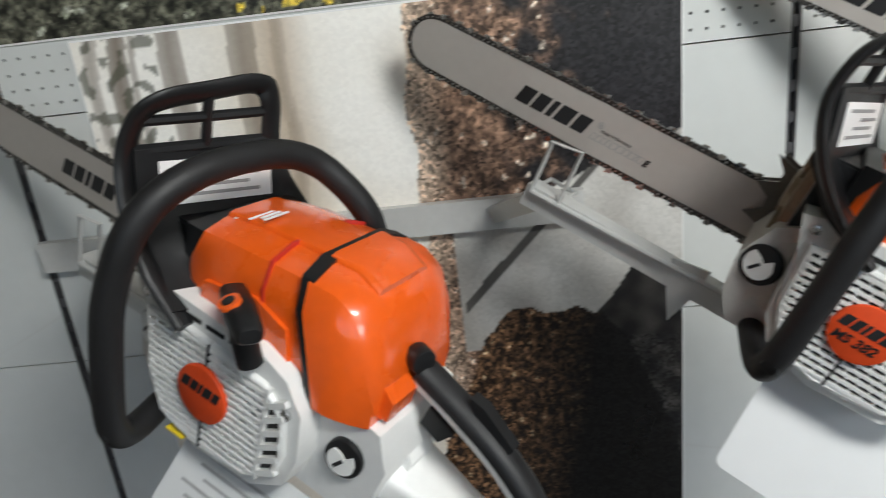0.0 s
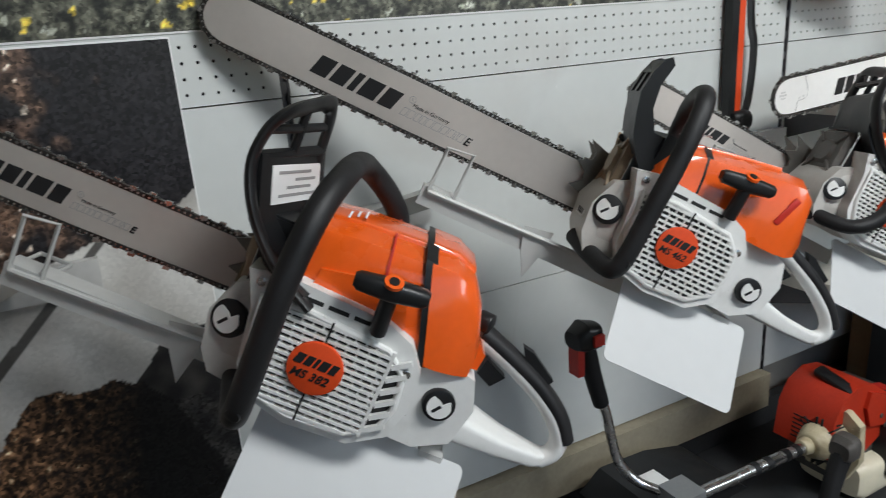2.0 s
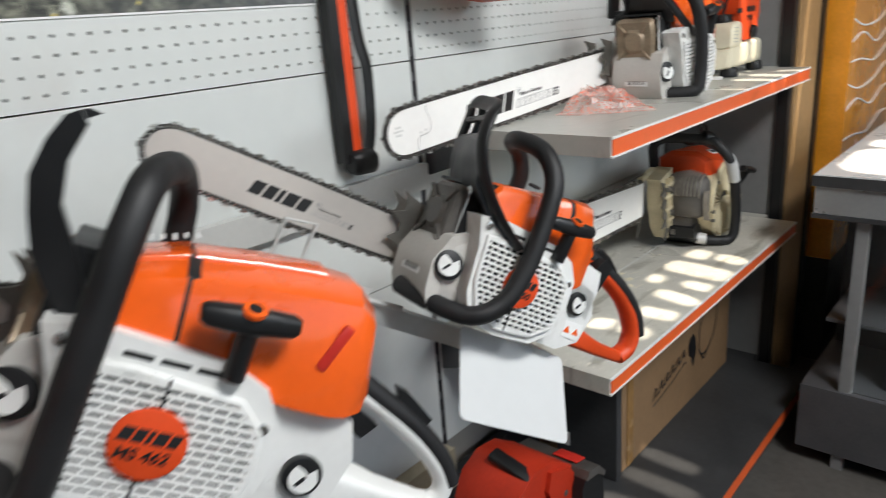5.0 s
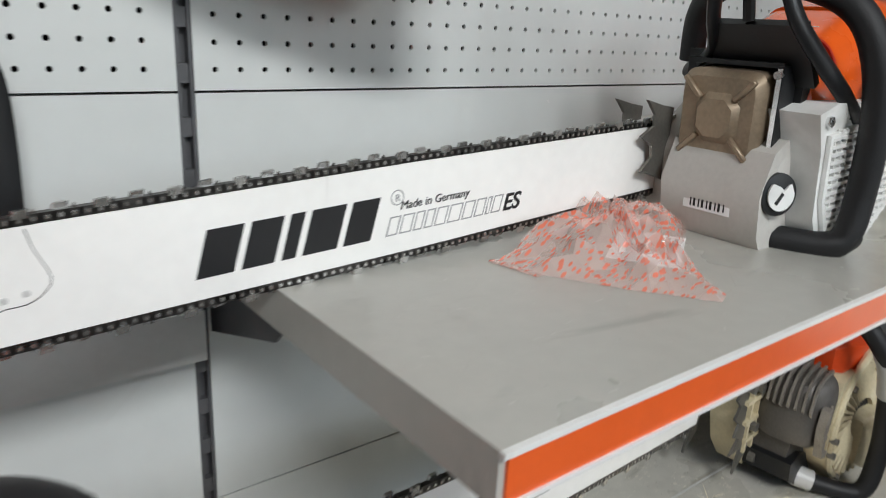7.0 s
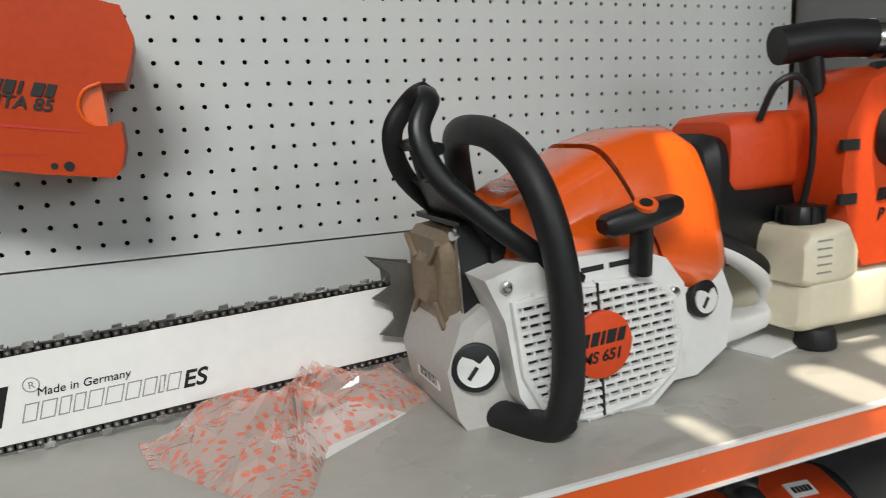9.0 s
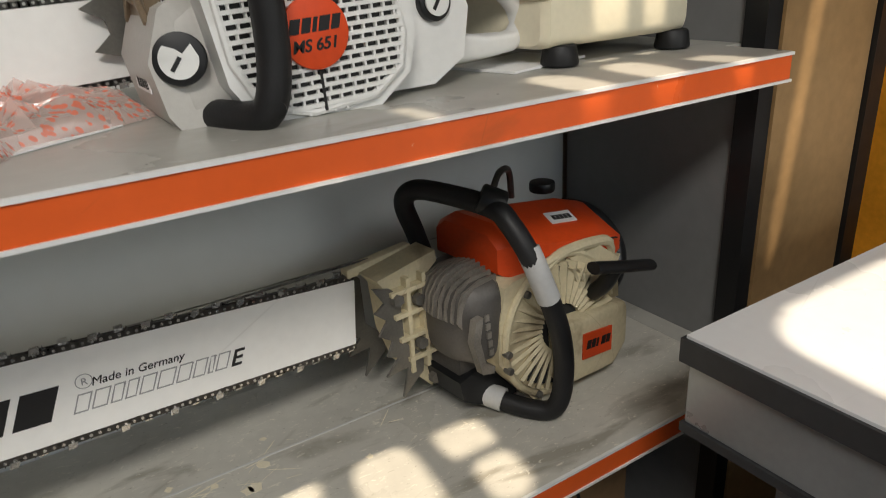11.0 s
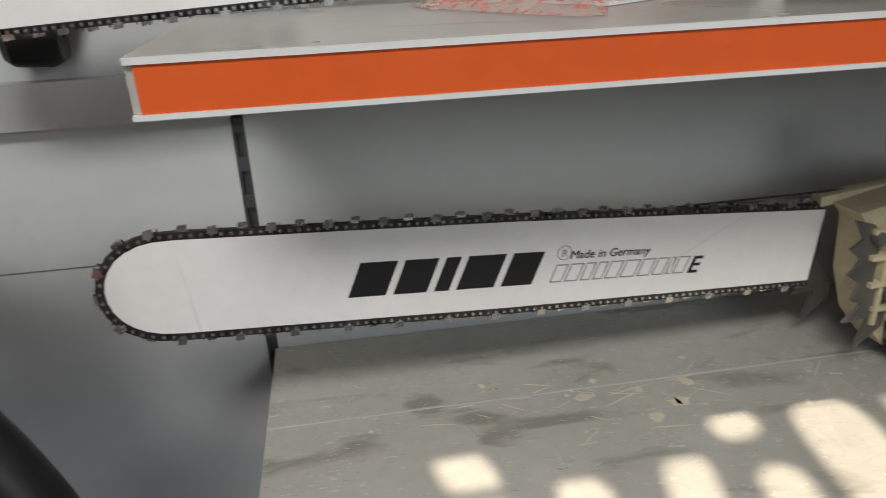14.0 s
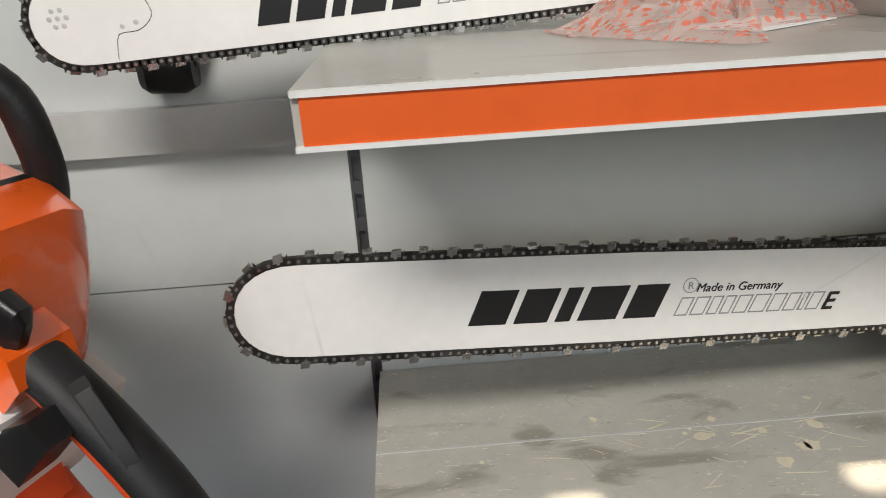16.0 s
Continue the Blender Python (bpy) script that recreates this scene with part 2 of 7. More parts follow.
def add_box(bm, x0, x1, y0, y1, z0, z1, m=None):
    vs = [bm.verts.new((x, y, z)) for x in (x0, x1) for y in (y0, y1) for z in (z0, z1)]
    for f in ((0, 1, 3, 2), (4, 6, 7, 5), (0, 4, 5, 1), (2, 3, 7, 6), (0, 2, 6, 4), (1, 5, 7, 3)):
        bm.faces.new([vs[i] for i in f])
    if m is not None:
        bmesh.ops.transform(bm, matrix=m, verts=vs)
    return vs


def box(x0, x1, y0, y1, z0, z1, w=0.0, seg=2, m=None):
    bm = bmesh.new()
    add_box(bm, x0, x1, y0, y1, z0, z1, m)
    return bevel(bm, w, seg) if w else bm


def add_prism(bm, pts, a, b, plane="xz"):
    """Extrudes an outline lying in a plane from a to b along the third axis."""
    def v(p, d):
        return {"xz": (p[0], d, p[1]), "xy": (p[0], p[1], d), "yz": (d, p[0], p[1])}[plane]
    lo, hi = [bm.verts.new(v(p, a)) for p in pts], [bm.verts.new(v(p, b)) for p in pts]
    n = len(pts)
    bm.faces.new(lo), bm.faces.new(hi[::-1])
    for i in range(n):
        bm.faces.new((lo[i], lo[(i + 1) % n], hi[(i + 1) % n], hi[i]))
    return lo + hi


def prism(pts, a, b, plane="xz", w=0.0, seg=2):
    bm = bmesh.new()
    add_prism(bm, pts, a, b, plane)
    return bevel(bm, w, seg) if w else bm


def smooth_path(pts, sub=6, closed=False):
    P = [Vector(p) for p in pts]
    out, n = [], len(P)
    for i in range(n if closed else n - 1):
        g = (lambda k: P[k % n]) if closed else (lambda k: P[min(max(k, 0), n - 1)])
        p0, p1, p2, p3 = g(i - 1), g(i), g(i + 1), g(i + 2)
        for s in range(sub):
            t = s / sub
            out.append(0.5 * ((2 * p1) + (p2 - p0) * t + (2 * p0 - 5 * p1 + 4 * p2 - p3) * t * t + (3 * p1 - p0 - 3 * p2 + p3) * t ** 3))
    if not closed:
        out.append(P[-1])
    return out


def add_tube(bm, pts, r, seg=12, sub=6, flat=1.0, closed=False, up=(0, 0, 1), sizes=None):
    """A round or flattened bar swept along a smooth path. r: radius across, flat: ratio of the other one."""
    path = smooth_path(pts, sub, closed) if sub > 1 else [Vector(p) for p in pts]
    n, rings = len(path), []
    ref = Vector(up)
    for i, p in enumerate(path):
        a, b = (path[(i - 1) % n], path[(i + 1) % n]) if closed else (path[max(i - 1, 0)], path[min(i + 1, n - 1)])
        d = (b - a).normalized()
        side = d.cross(ref)
        side = side.normalized() if side.length > 1e-4 else Vector((1, 0, 0))
        nor = side.cross(d).normalized()
        k = r if sizes is None else r * (sizes[0] + (sizes[1] - sizes[0]) * i / (n - 1))
        rings.append([bm.verts.new(p + side * math.cos(2 * math.pi * j / seg) * k + nor * math.sin(2 * math.pi * j / seg) * k * flat)
                      for j in range(seg)])
    for i in range(n if closed else n - 1):
        A, B = rings[i], rings[(i + 1) % n]
        for j in range(seg):
            bm.faces.new((A[j], A[(j + 1) % seg], B[(j + 1) % seg], B[j]))
    if not closed:
        bm.faces.new(rings[0][::-1]), bm.faces.new(rings[-1])


def tube(pts, r, **k):
    bm = bmesh.new()
    add_tube(bm, pts, r, **k)
    return bm


def loft(sections, seg=28, power=4.0, taper=0.0):
    """A body through upright cross-sections: (x, y0, y1, z0, z1), each a rounded rectangle."""
    bm, rings = bmesh.new(), []
    for s in sections:
        x, y0, y1, z0, z1 = s[:5]
        pw = s[5] if len(s) > 5 else power
        cy, cz, hy, hz = (y0 + y1) / 2, (z0 + z1) / 2, (y1 - y0) / 2, (z1 - z0) / 2
        ring = []
        for j in range(seg):
            a = 2 * math.pi * (j + 0.5) / seg
            c, sn = math.cos(a), math.sin(a)
            zr = math.copysign(abs(sn) ** (2 / pw), sn)
            k = 1 - taper * max(0.0, (zr + 0.1) / 1.1)
            ring.append(bm.verts.new((x, cy + hy * k * math.copysign(abs(c) ** (2 / pw), c), cz + hz * zr)))
        rings.append(ring)
    for A, B in zip(rings, rings[1:]):
        for j in range(seg):
            bm.faces.new((A[j], A[(j + 1) % seg], B[(j + 1) % seg], B[j]))
    bm.faces.new(rings[0][::-1]), bm.faces.new(rings[-1])
    return bm


def hull(sections, w=0.005, crown=0.72):
    """A faceted body through cross-sections with chamfered shoulders: (x, y0, y1, foot, shoulder, top, inset of the top)."""
    bm, rings = bmesh.new(), []
    for x, y0, y1, z0, zs, z1, c in sections:
        ring = [(y1, z0), (y1, zs), (y1 - c * 0.30, zs + (z1 - zs) * crown), (y1 - c, z1), (y0 + c, z1), (y0 + c * 0.30, zs + (z1 - zs) * crown), (y0, zs), (y0, z0)]
        rings.append([bm.verts.new((x, y, z)) for y, z in ring])
    n = len(rings[0])
    for A, B in zip(rings, rings[1:]):
        for j in range(n):
            bm.faces.new((A[j], A[(j + 1) % n], B[(j + 1) % n], B[j]))
    bm.faces.new(rings[0][::-1]), bm.faces.new(rings[-1])
    return bevel(bm, w, 3, 9)


def slant(bm, joint, lean, level=0.235, reach=0.075):
    """Leans the region about x = joint, so that the joint between two covers runs slantwise."""
    for v in bm.verts:
        k = max(0.0, 1 - abs(v.co.x - joint) / reach)
        v.co.x += k * lean * (v.co.z - level)
    return bm


def add_disc(bm, c, axis, r, h, seg=28, r2=None):
    """A cylinder at c along axis."""
    q = Vector(axis).to_track_quat("Z", "Y").to_matrix().to_4x4()
    g = bmesh.ops.create_cone(bm, cap_ends=True, segments=seg, radius1=r, radius2=r if r2 is None else r2, depth=h)
    bmesh.ops.transform(bm, matrix=Matrix.Translation(c) @ q, verts=g["verts"])


def disc(c, axis, r, h, seg=28, r2=None, w=0.0):
    bm = bmesh.new()
    add_disc(bm, c, axis, r, h, seg, r2)
    return bevel(bm, w, 2) if w else bm


def text_mesh(words, height, material, parent, m, name="lettering", shear=0.0, depth=0.0004, bold=0.0):
    cu = bpy.data.curves.new("letters", "FONT")
    cu.body, cu.size, cu.shear, cu.extrude, cu.offset = words, height * 1.38, shear, depth, bold
    tmp = bpy.data.objects.new("letters", cu)
    me = bpy.data.meshes.new_from_object(tmp)
    bpy.data.objects.remove(tmp)
    me.name = name
    me.materials.clear()
    me.materials.append(material)
    ob = new(name, me)
    ob.parent = parent
    ob.matrix_basis = m
    return ob


def slants(parent, x, z, widths, height, gap, shear, y, dy, material, label=""):
    """A row of slanted blocks standing for a brand mark, in the xz plane; x runs to the viewer's right, which is local -x."""
    for w in widths:
        s = height * shear
        part("mark_block", prism([(x, z), (x - w, z), (x - w - s, z + height), (x - s, z + height)], y, y + dy), material, parent, label, smooth=False)
        x -= w + gap
    return x


def outline_block(parent, x, z, w, h, shear, t, y, material):
    """A slanted block drawn in outline."""
    s = h * shear
    bm = bmesh.new()
    out = [(x, z), (x - w, z), (x - w - s, z + h), (x - s, z + h)]
    cx, cz = sum(p[0] for p in out) / 4, sum(p[1] for p in out) / 4
    inn = [(cx + (p[0] - cx) * (1 - 2 * t / w), cz + (p[1] - cz) * (1 - 2 * t / h)) for p in out]
    A, B = [bm.verts.new((p[0], y, p[1])) for p in out], [bm.verts.new((p[0], y, p[1])) for p in inn]
    for i in range(4):
        bm.faces.new((A[i], A[(i + 1) % 4], B[(i + 1) % 4], B[i]))
    g = bmesh.ops.extrude_face_region(bm, geom=list(bm.faces))
    bmesh.ops.translate(bm, vec=(0, 0.0003, 0), verts=[v for v in g["geom"] if isinstance(v, bmesh.types.BMVert)])
    part("outline_block", bm, material, parent, smooth=False)


# ---- saws ----


def bar_outline(x0, tip, h, nose=0.5):
    """Outline of a guide bar from the saw at x0 to its rounded tip, along +x, about z = 0."""
    r = h / 2
    pts = [(x0, -r * 0.92), ((x0 + tip) / 2, -r), (tip - r * 1.3, -r * 0.97)]
    for i in range(1, 14):
        a = -math.pi / 2 + math.pi * i / 14
        pts.append((tip - r * 1.3 + 1.3 * r * math.cos(a) ** 0.8, r * 0.97 * math.sin(a)))
    pts += [(tip - r * 1.3, r * 0.97), ((x0 + tip) / 2, r), (x0, r * 0.92)]
    return pts


def chain_mesh(outline, y, pitch=0.0080, big=1.0, gauge=0.005):
    """Strap links, rivets and cutters that follow the outline of a bar."""
    P = [Vector((p[0], 0, p[1])) for p in outline]
    bm = bmesh.new()
    cum = [0.0]
    for a, b in zip(P, P[1:]):
        cum.append(cum[-1] + (b - a).length)
    total, k, s = cum[-1], 0, 0.004
    shiny = []
    while s < total - 0.004:
        i = max(j for j in range(len(cum) - 1) if cum[j] <= s)
        d = (P[i + 1] - P[i]).normalized()
        p = P[i] + d * (s - cum[i])
        nrm = Vector((d.z, 0, -d.x))
        M = Matrix(((d.x, 0, nrm.x, p.x), (0, 1, 0, y), (d.z, 0, nrm.z, p.z), (0, 0, 0, 1)))
        L = pitch * 0.62
        add_box(bm, -L, L, -gauge * 0.62, gauge * 0.62, 0.0003, 0.0068 * big, M)
        g = bmesh.ops.create_cone(bm, cap_ends=True, segments=6, radius1=0.0017 * big, radius2=0.0017 * big, depth=gauge * 1.5)
        bmesh.ops.transform(bm, matrix=M @ Matrix.Translation((0, 0, 0.0036 * big)) @ Matrix.Rotation(math.pi / 2, 4, "X"), verts=g["verts"])
        shiny += g["verts"]
        if k % 3 == 0:
            side = 1 if (k // 3) % 2 else -1
            c = add_prism(bm, [(-0.0046, 0.005), (0.0052, 0.005), (0.0056, 0.0108 * big), (-0.003, 0.0102 * big)], side * gauge * 0.2, side * gauge * 0.95)
            bmesh.ops.transform(bm, matrix=M, verts=c)
            shiny += c
            c = add_prism(bm, [(0.0066, 0.005), (0.0100, 0.005), (0.0092, 0.0094 * big)], -gauge * 0.3, gauge * 0.3)
            bmesh.ops.transform(bm, matrix=M, verts=c)
        s += pitch
        k += 1
    for v in shiny:
        for f in v.link_faces:
            f.material_index = 1
    return bm


def add_bar(saw, x0, tip, zc, h, marks, material, pitch=0.0093, big=1.0, y=0.0, nose=False):
    """The guide bar with its chain and printing. marks: (x of the brand's left end, scale, maker's line, suffix)."""
    out = bar_outline(x0, tip, h)
    bar = part("guide_bar", prism([(a, b + zc) for a, b in out], y - 0.0028, y + 0.0028, w=0.0006, seg=1), material, saw, "satin steel guide bar")
    part("saw_chain", chain_mesh([(a, b + zc) for a, b in out], y, pitch, big), M_CHAIN, saw, "dark oiled chain", smooth=False).data.materials.append(M_RIVET)
    bx, k, k2, suffix, hk = marks
    yy = y + 0.0029
    zb = zc - hk * 0.62 * k
    x = slants(bar, bx, zb, [0.024 * k, 0.022 * k, 0.010 * k, 0.026 * k, 0.022 * k], hk * k, 0.005 * k, 0.33, yy, 0.0004, M_INK)
    flip = Matrix.Rotation(math.pi, 4, "Z") @ Matrix.Rotation(math.pi / 2, 4, "X")
    ring = bmesh.new()
    cx, cz, r = x - 0.010 * k - hk * k * 0.3, zb + hk * k * 0.92, 0.0062 * k2
    add_tube(ring, [(cx + r * math.cos(a), yy + 0.0002, cz + r * math.sin(a)) for a in (math.pi * i / 10 for i in range(20))], 0.0005, seg=4, sub=1, closed=True, up=(0, 1, 0))
    part("ring_mark", ring, M_GREYINK, bar)
    text_mesh("R", 0.0062 * k2, M_GREYINK, bar, Matrix.Translation((cx + 0.0024 * k2, yy + 0.0003, cz - 0.0031 * k2)) @ flip)
    text_mesh("Made in Germany", 0.0074 * k2, M_INK, bar, Matrix.Translation((x - 0.021 * k, yy + 0.0003, zb + 0.0190 * k2 + 0.002)) @ flip, shear=0.2)
    xs = x - 0.008 * k
    for w in (0.011, 0.012, 0.009, 0.009, 0.012, 0.014, 0.012, 0.011, 0.005, 0.011):
        outline_block(bar, xs, zb, w * k2, 0.016 * k2, 0.33, 0.0011 * k2, yy, M_GREYINK)
        xs -= (w + 0.0022) * k2
    text_mesh(suffix, 0.016 * k2, M_INK, bar, Matrix.Translation((xs - 0.001, yy + 0.0003, zb)) @ flip, shear=0.3, bold=0.0004)
    if nose:
        # the separate nose: a rosette of rivets round the sprocket and the joint line
        xr, zr = tip - 0.026, zc + 0.005
        spots = [(xr, zr)] + [(xr + 0.0078 * math.cos(1.047 * i), zr + 0.0078 * math.sin(1.047 * i)) for i in range(6)] + [(tip - 0.081, zc - 0.008), (tip - 0.094, zc - 0.006)]
        for a, b in spots:
            part("nose_rivet", disc((a, yy - 0.0002, b), (0, 1, 0), 0.0024, 0.0012, 14, w=0.0003), M_RAIL, bar)
        joint = [(tip - 0.100, zc + 0.037), (tip - 0.103, zc + 0.022), (tip - 0.110, zc + 0.002), (tip - 0.104, zc - 0.008), (tip - 0.093, zc - 0.0135), (tip - 0.076, zc - 0.0150), (tip - 0.071, zc - 0.030), (tip - 0.070, zc - 0.037)]
        part("nose_joint", tube([(a, yy - 0.0001, b) for a, b in joint], 0.0004, seg=4, sub=3, up=(0, 1, 0)), M_INK, bar, "fine dark joint line")
    return bar


def cap(saw, c, axis, r=0.021):
    """A black filler cap with a folding white key in it."""
    ax = Vector(axis).normalized()
    c = Vector(c)
    ring = part("filler_cap", disc(c, ax, r, 0.012, w=0.002), M_BLACK, saw, "black filler cap with white key")
    q = ax.to_track_quat("Z", "Y").to_matrix().to_4x4()
    bm = bmesh.new()
    half = [(r * 0.70 * math.cos(a), r * 0.70 * math.sin(a)) for a in (radians(-205 + 11.5 * i) for i in range(21))] + [(r * 0.30, r * 0.62), (r * 0.10, r * 0.20), (-r * 0.22, r * 0.30)]
    add_prism(bm, half, 0.0045, 0.0088, "xy")
    bmesh.ops.transform(bm, matrix=Matrix.Translation(c) @ q @ Matrix.Rotation(-0.4, 4, "Z"), verts=bm.verts)
    part("cap_key", bevel(bm, 0.0008, 1), M_WHITE, ring, "white key")
    part("key_slot", box(-r * 0.50, r * 0.10, -0.0018, 0.0018, 0.0088, 0.0098, m=Matrix.Translation(c) @ q @ Matrix.Rotation(0.9, 4, "Z")), M_INK, ring)


GRILLE = [(0.072, 0.126), (0.020, 0.130), (-0.072, 0.122), (-0.096, 0.100), (-0.101, 0.060), (-0.094, 0.030), (-0.062, 0.008), (0.000, 0.004), (0.046, 0.016), (0.066, 0.060)]


def span(poly, z):
    xs = []
    for (xa, za), (xb, zb) in zip(poly, poly[1:] + poly[:1]):
        if (za - z) * (zb - z) < 0:
            xs.append(xa + (xb - xa) * (z - za) / (zb - za))
    return (min(xs), max(xs)) if len(xs) > 1 else None


def starter(saw, number, face=0.186, rows=15, wide=1.0):
    """The light starter cover: a shell, a grille of slats, the round badge and two screws."""
    shell = [(0.096, 0.150), (0.060, 0.158), (-0.058, 0.152), (-0.092, 0.138), (-0.112, 0.110), (-0.116, 0.060), (-0.106, 0.022), (-0.070, -0.004), (0.000, -0.008), (0.052, 0.006),
             (0.072, 0.040), (0.080, 0.110)]
    shell = [(a * (wide if a < 0 else 1), b) for a, b in shell]
    vents = [(a * (wide if a < 0 else 1), b) for a, b in GRILLE]
    cover = part("starter_cover", prism(shell, 0.125, face - 0.007, w=0.006, seg=3), M_WHITE, saw, "light grey vented starter cover")
    # dark plate in place of the shaded space behind the slats
    part("vent_backing", prism([(a * 0.985, (b - 0.07) * 0.97 + 0.07) for a, b in vents], face - 0.0075, face - 0.006), M_VENT, cover, "dark plate for the shade behind the vents", smooth=False)
    # the rim round the vents
    bm = bmesh.new()
    add_tube(bm, [(a, face - 0.005, b) for a, b in vents], 0.0042, seg=8, sub=1, closed=True, up=(0, 1, 0))
    part("vent_rim", bm, M_WHITE, cover)
    z0, z1 = 0.006, 0.128
    for i in range(rows):
        z = z0 + (z1 - z0) * (i + 0.5) / rows
        s = span(vents, z)
        if s is None or s[1] - s[0] < 0.012:
            continue
        part("slat", box(max(s[0], -0.084) if wide > 1 else s[0], s[1], face - 0.006, face - 0.0005, z - 0.0018, z + 0.0018), M_WHITE, cover, smooth=False)
    bm = bmesh.new()
    for i in range(rows + 1):
        z = z0 + (z1 - z0) * i / rows
        s = span(vents, min(max(z, z0 + 0.001), z1 - 0.001))
        if s is None:
            continue
        x = s[0] + (0.006 if i % 2 else 0.015)
        while x < s[1]:
            if wide == 1 or x > -0.084:
                add_box(bm, x - 0.0011, x + 0.0011, face - 0.006, face - 0.0015, z - 0.0046, z + 0.0046)
            x += 0.0125
    part("vent_ribs", bm, M_WHITE, cover, smooth=False)
    if wide > 1:
        part("vent_divider", box(-0.086, -0.082, face - 0.006, face - 0.0005, 0.014, 0.124), M_WHITE, cover, smooth=False)
        for i in range(6):
            z = 0.030 + 0.0165 * i
            part("vent_bar", box(-0.012, 0.012, face - 0.006, face - 0.0005, -0.0030, 0.0030, m=Matrix.Translation((-0.0965, 0, z)) @ Matrix.Rotation(0.6, 4, "Y")), M_WHITE, cover, smooth=False)
    # seams and slots are dark blocks coloured as the shade inside them
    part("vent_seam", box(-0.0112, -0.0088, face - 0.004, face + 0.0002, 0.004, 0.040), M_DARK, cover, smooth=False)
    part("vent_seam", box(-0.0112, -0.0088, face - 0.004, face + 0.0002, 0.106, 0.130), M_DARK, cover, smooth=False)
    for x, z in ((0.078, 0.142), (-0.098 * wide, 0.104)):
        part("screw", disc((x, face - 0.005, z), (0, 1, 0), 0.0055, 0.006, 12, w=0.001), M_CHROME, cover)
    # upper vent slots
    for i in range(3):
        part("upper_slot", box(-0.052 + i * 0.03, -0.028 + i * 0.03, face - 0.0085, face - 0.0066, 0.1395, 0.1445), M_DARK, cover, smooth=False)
    badge = part("badge", disc((-0.010, face + 0.001, 0.073), (0, 1, 0), 0.0315, 0.006, 40, w=0.0012), M_REDOR, cover, "round orange-red badge")
    slants(badge, 0.016, 0.074, [0.0095, 0.0085, 0.004, 0.010, 0.008], 0.0125, 0.002, 0.3, face + 0.0041, 0.0004, M_INK)
    if number:
        flip = Matrix.Rotation(math.pi, 4, "Z") @ Matrix.Rotation(math.pi / 2, 4, "X")
        b = text_mesh(number, 0.0105, M_INK, cover, Matrix.Translation((0.015, face + 0.0044, 0.0585)) @ flip, shear=0.25, bold=0.0003)
    return cover


def grip(saw, c, tilt=0.0, spin=0.0):
    """The pull handle of the starter: a tapered bar on a neck, with an orange dot."""
    m = Matrix.Translation(c) @ Matrix.Rotation(tilt, 4, "Y") @ Matrix.Rotation(spin, 4, "Z")
    bm = loft([(-0.041, -0.009, 0.009, -0.006, 0.007, 3), (-0.036, -0.012, 0.012, -0.010, 0.010, 3), (0, -0.014, 0.015, -0.013, 0.012, 3),
               (0.036, -0.012, 0.012, -0.010, 0.010, 3), (0.041, -0.009, 0.009, -0.006, 0.007, 3)], 18)
    bmesh.ops.transform(bm, matrix=m, verts=bm.verts)
    g = part("starter_grip", bm, M_BLACK, saw, "black T-shaped pull grip")
    bm = bmesh.new()
    add_tube(bm, [(0, 0, -0.006), (0.001, -0.004, -0.028), (0.002, -0.010, -0.054)], 0.012, seg=12, sub=3, flat=0.8, up=(1, 0, 0))
    bmesh.ops.transform(bm, matrix=m, verts=bm.verts)
    part("neck", bm, M_BLACK, g)
    bm = disc((0, 0.0095, 0.0105), (0, 0.5, 1), 0.0105, 0.004, 20)
    bmesh.ops.transform(bm, matrix=m, verts=bm.verts)
    dot = part("dot", bm, M_ORANGE, g, "small orange dot")
    bm = disc((0, 0.0104, 0.0122), (0, 0.5, 1), 0.0058, 0.0022, 16)
    bmesh.ops.transform(bm, matrix=m, verts=bm.verts)
    part("dot_mark", bm, M_BLACK, dot)


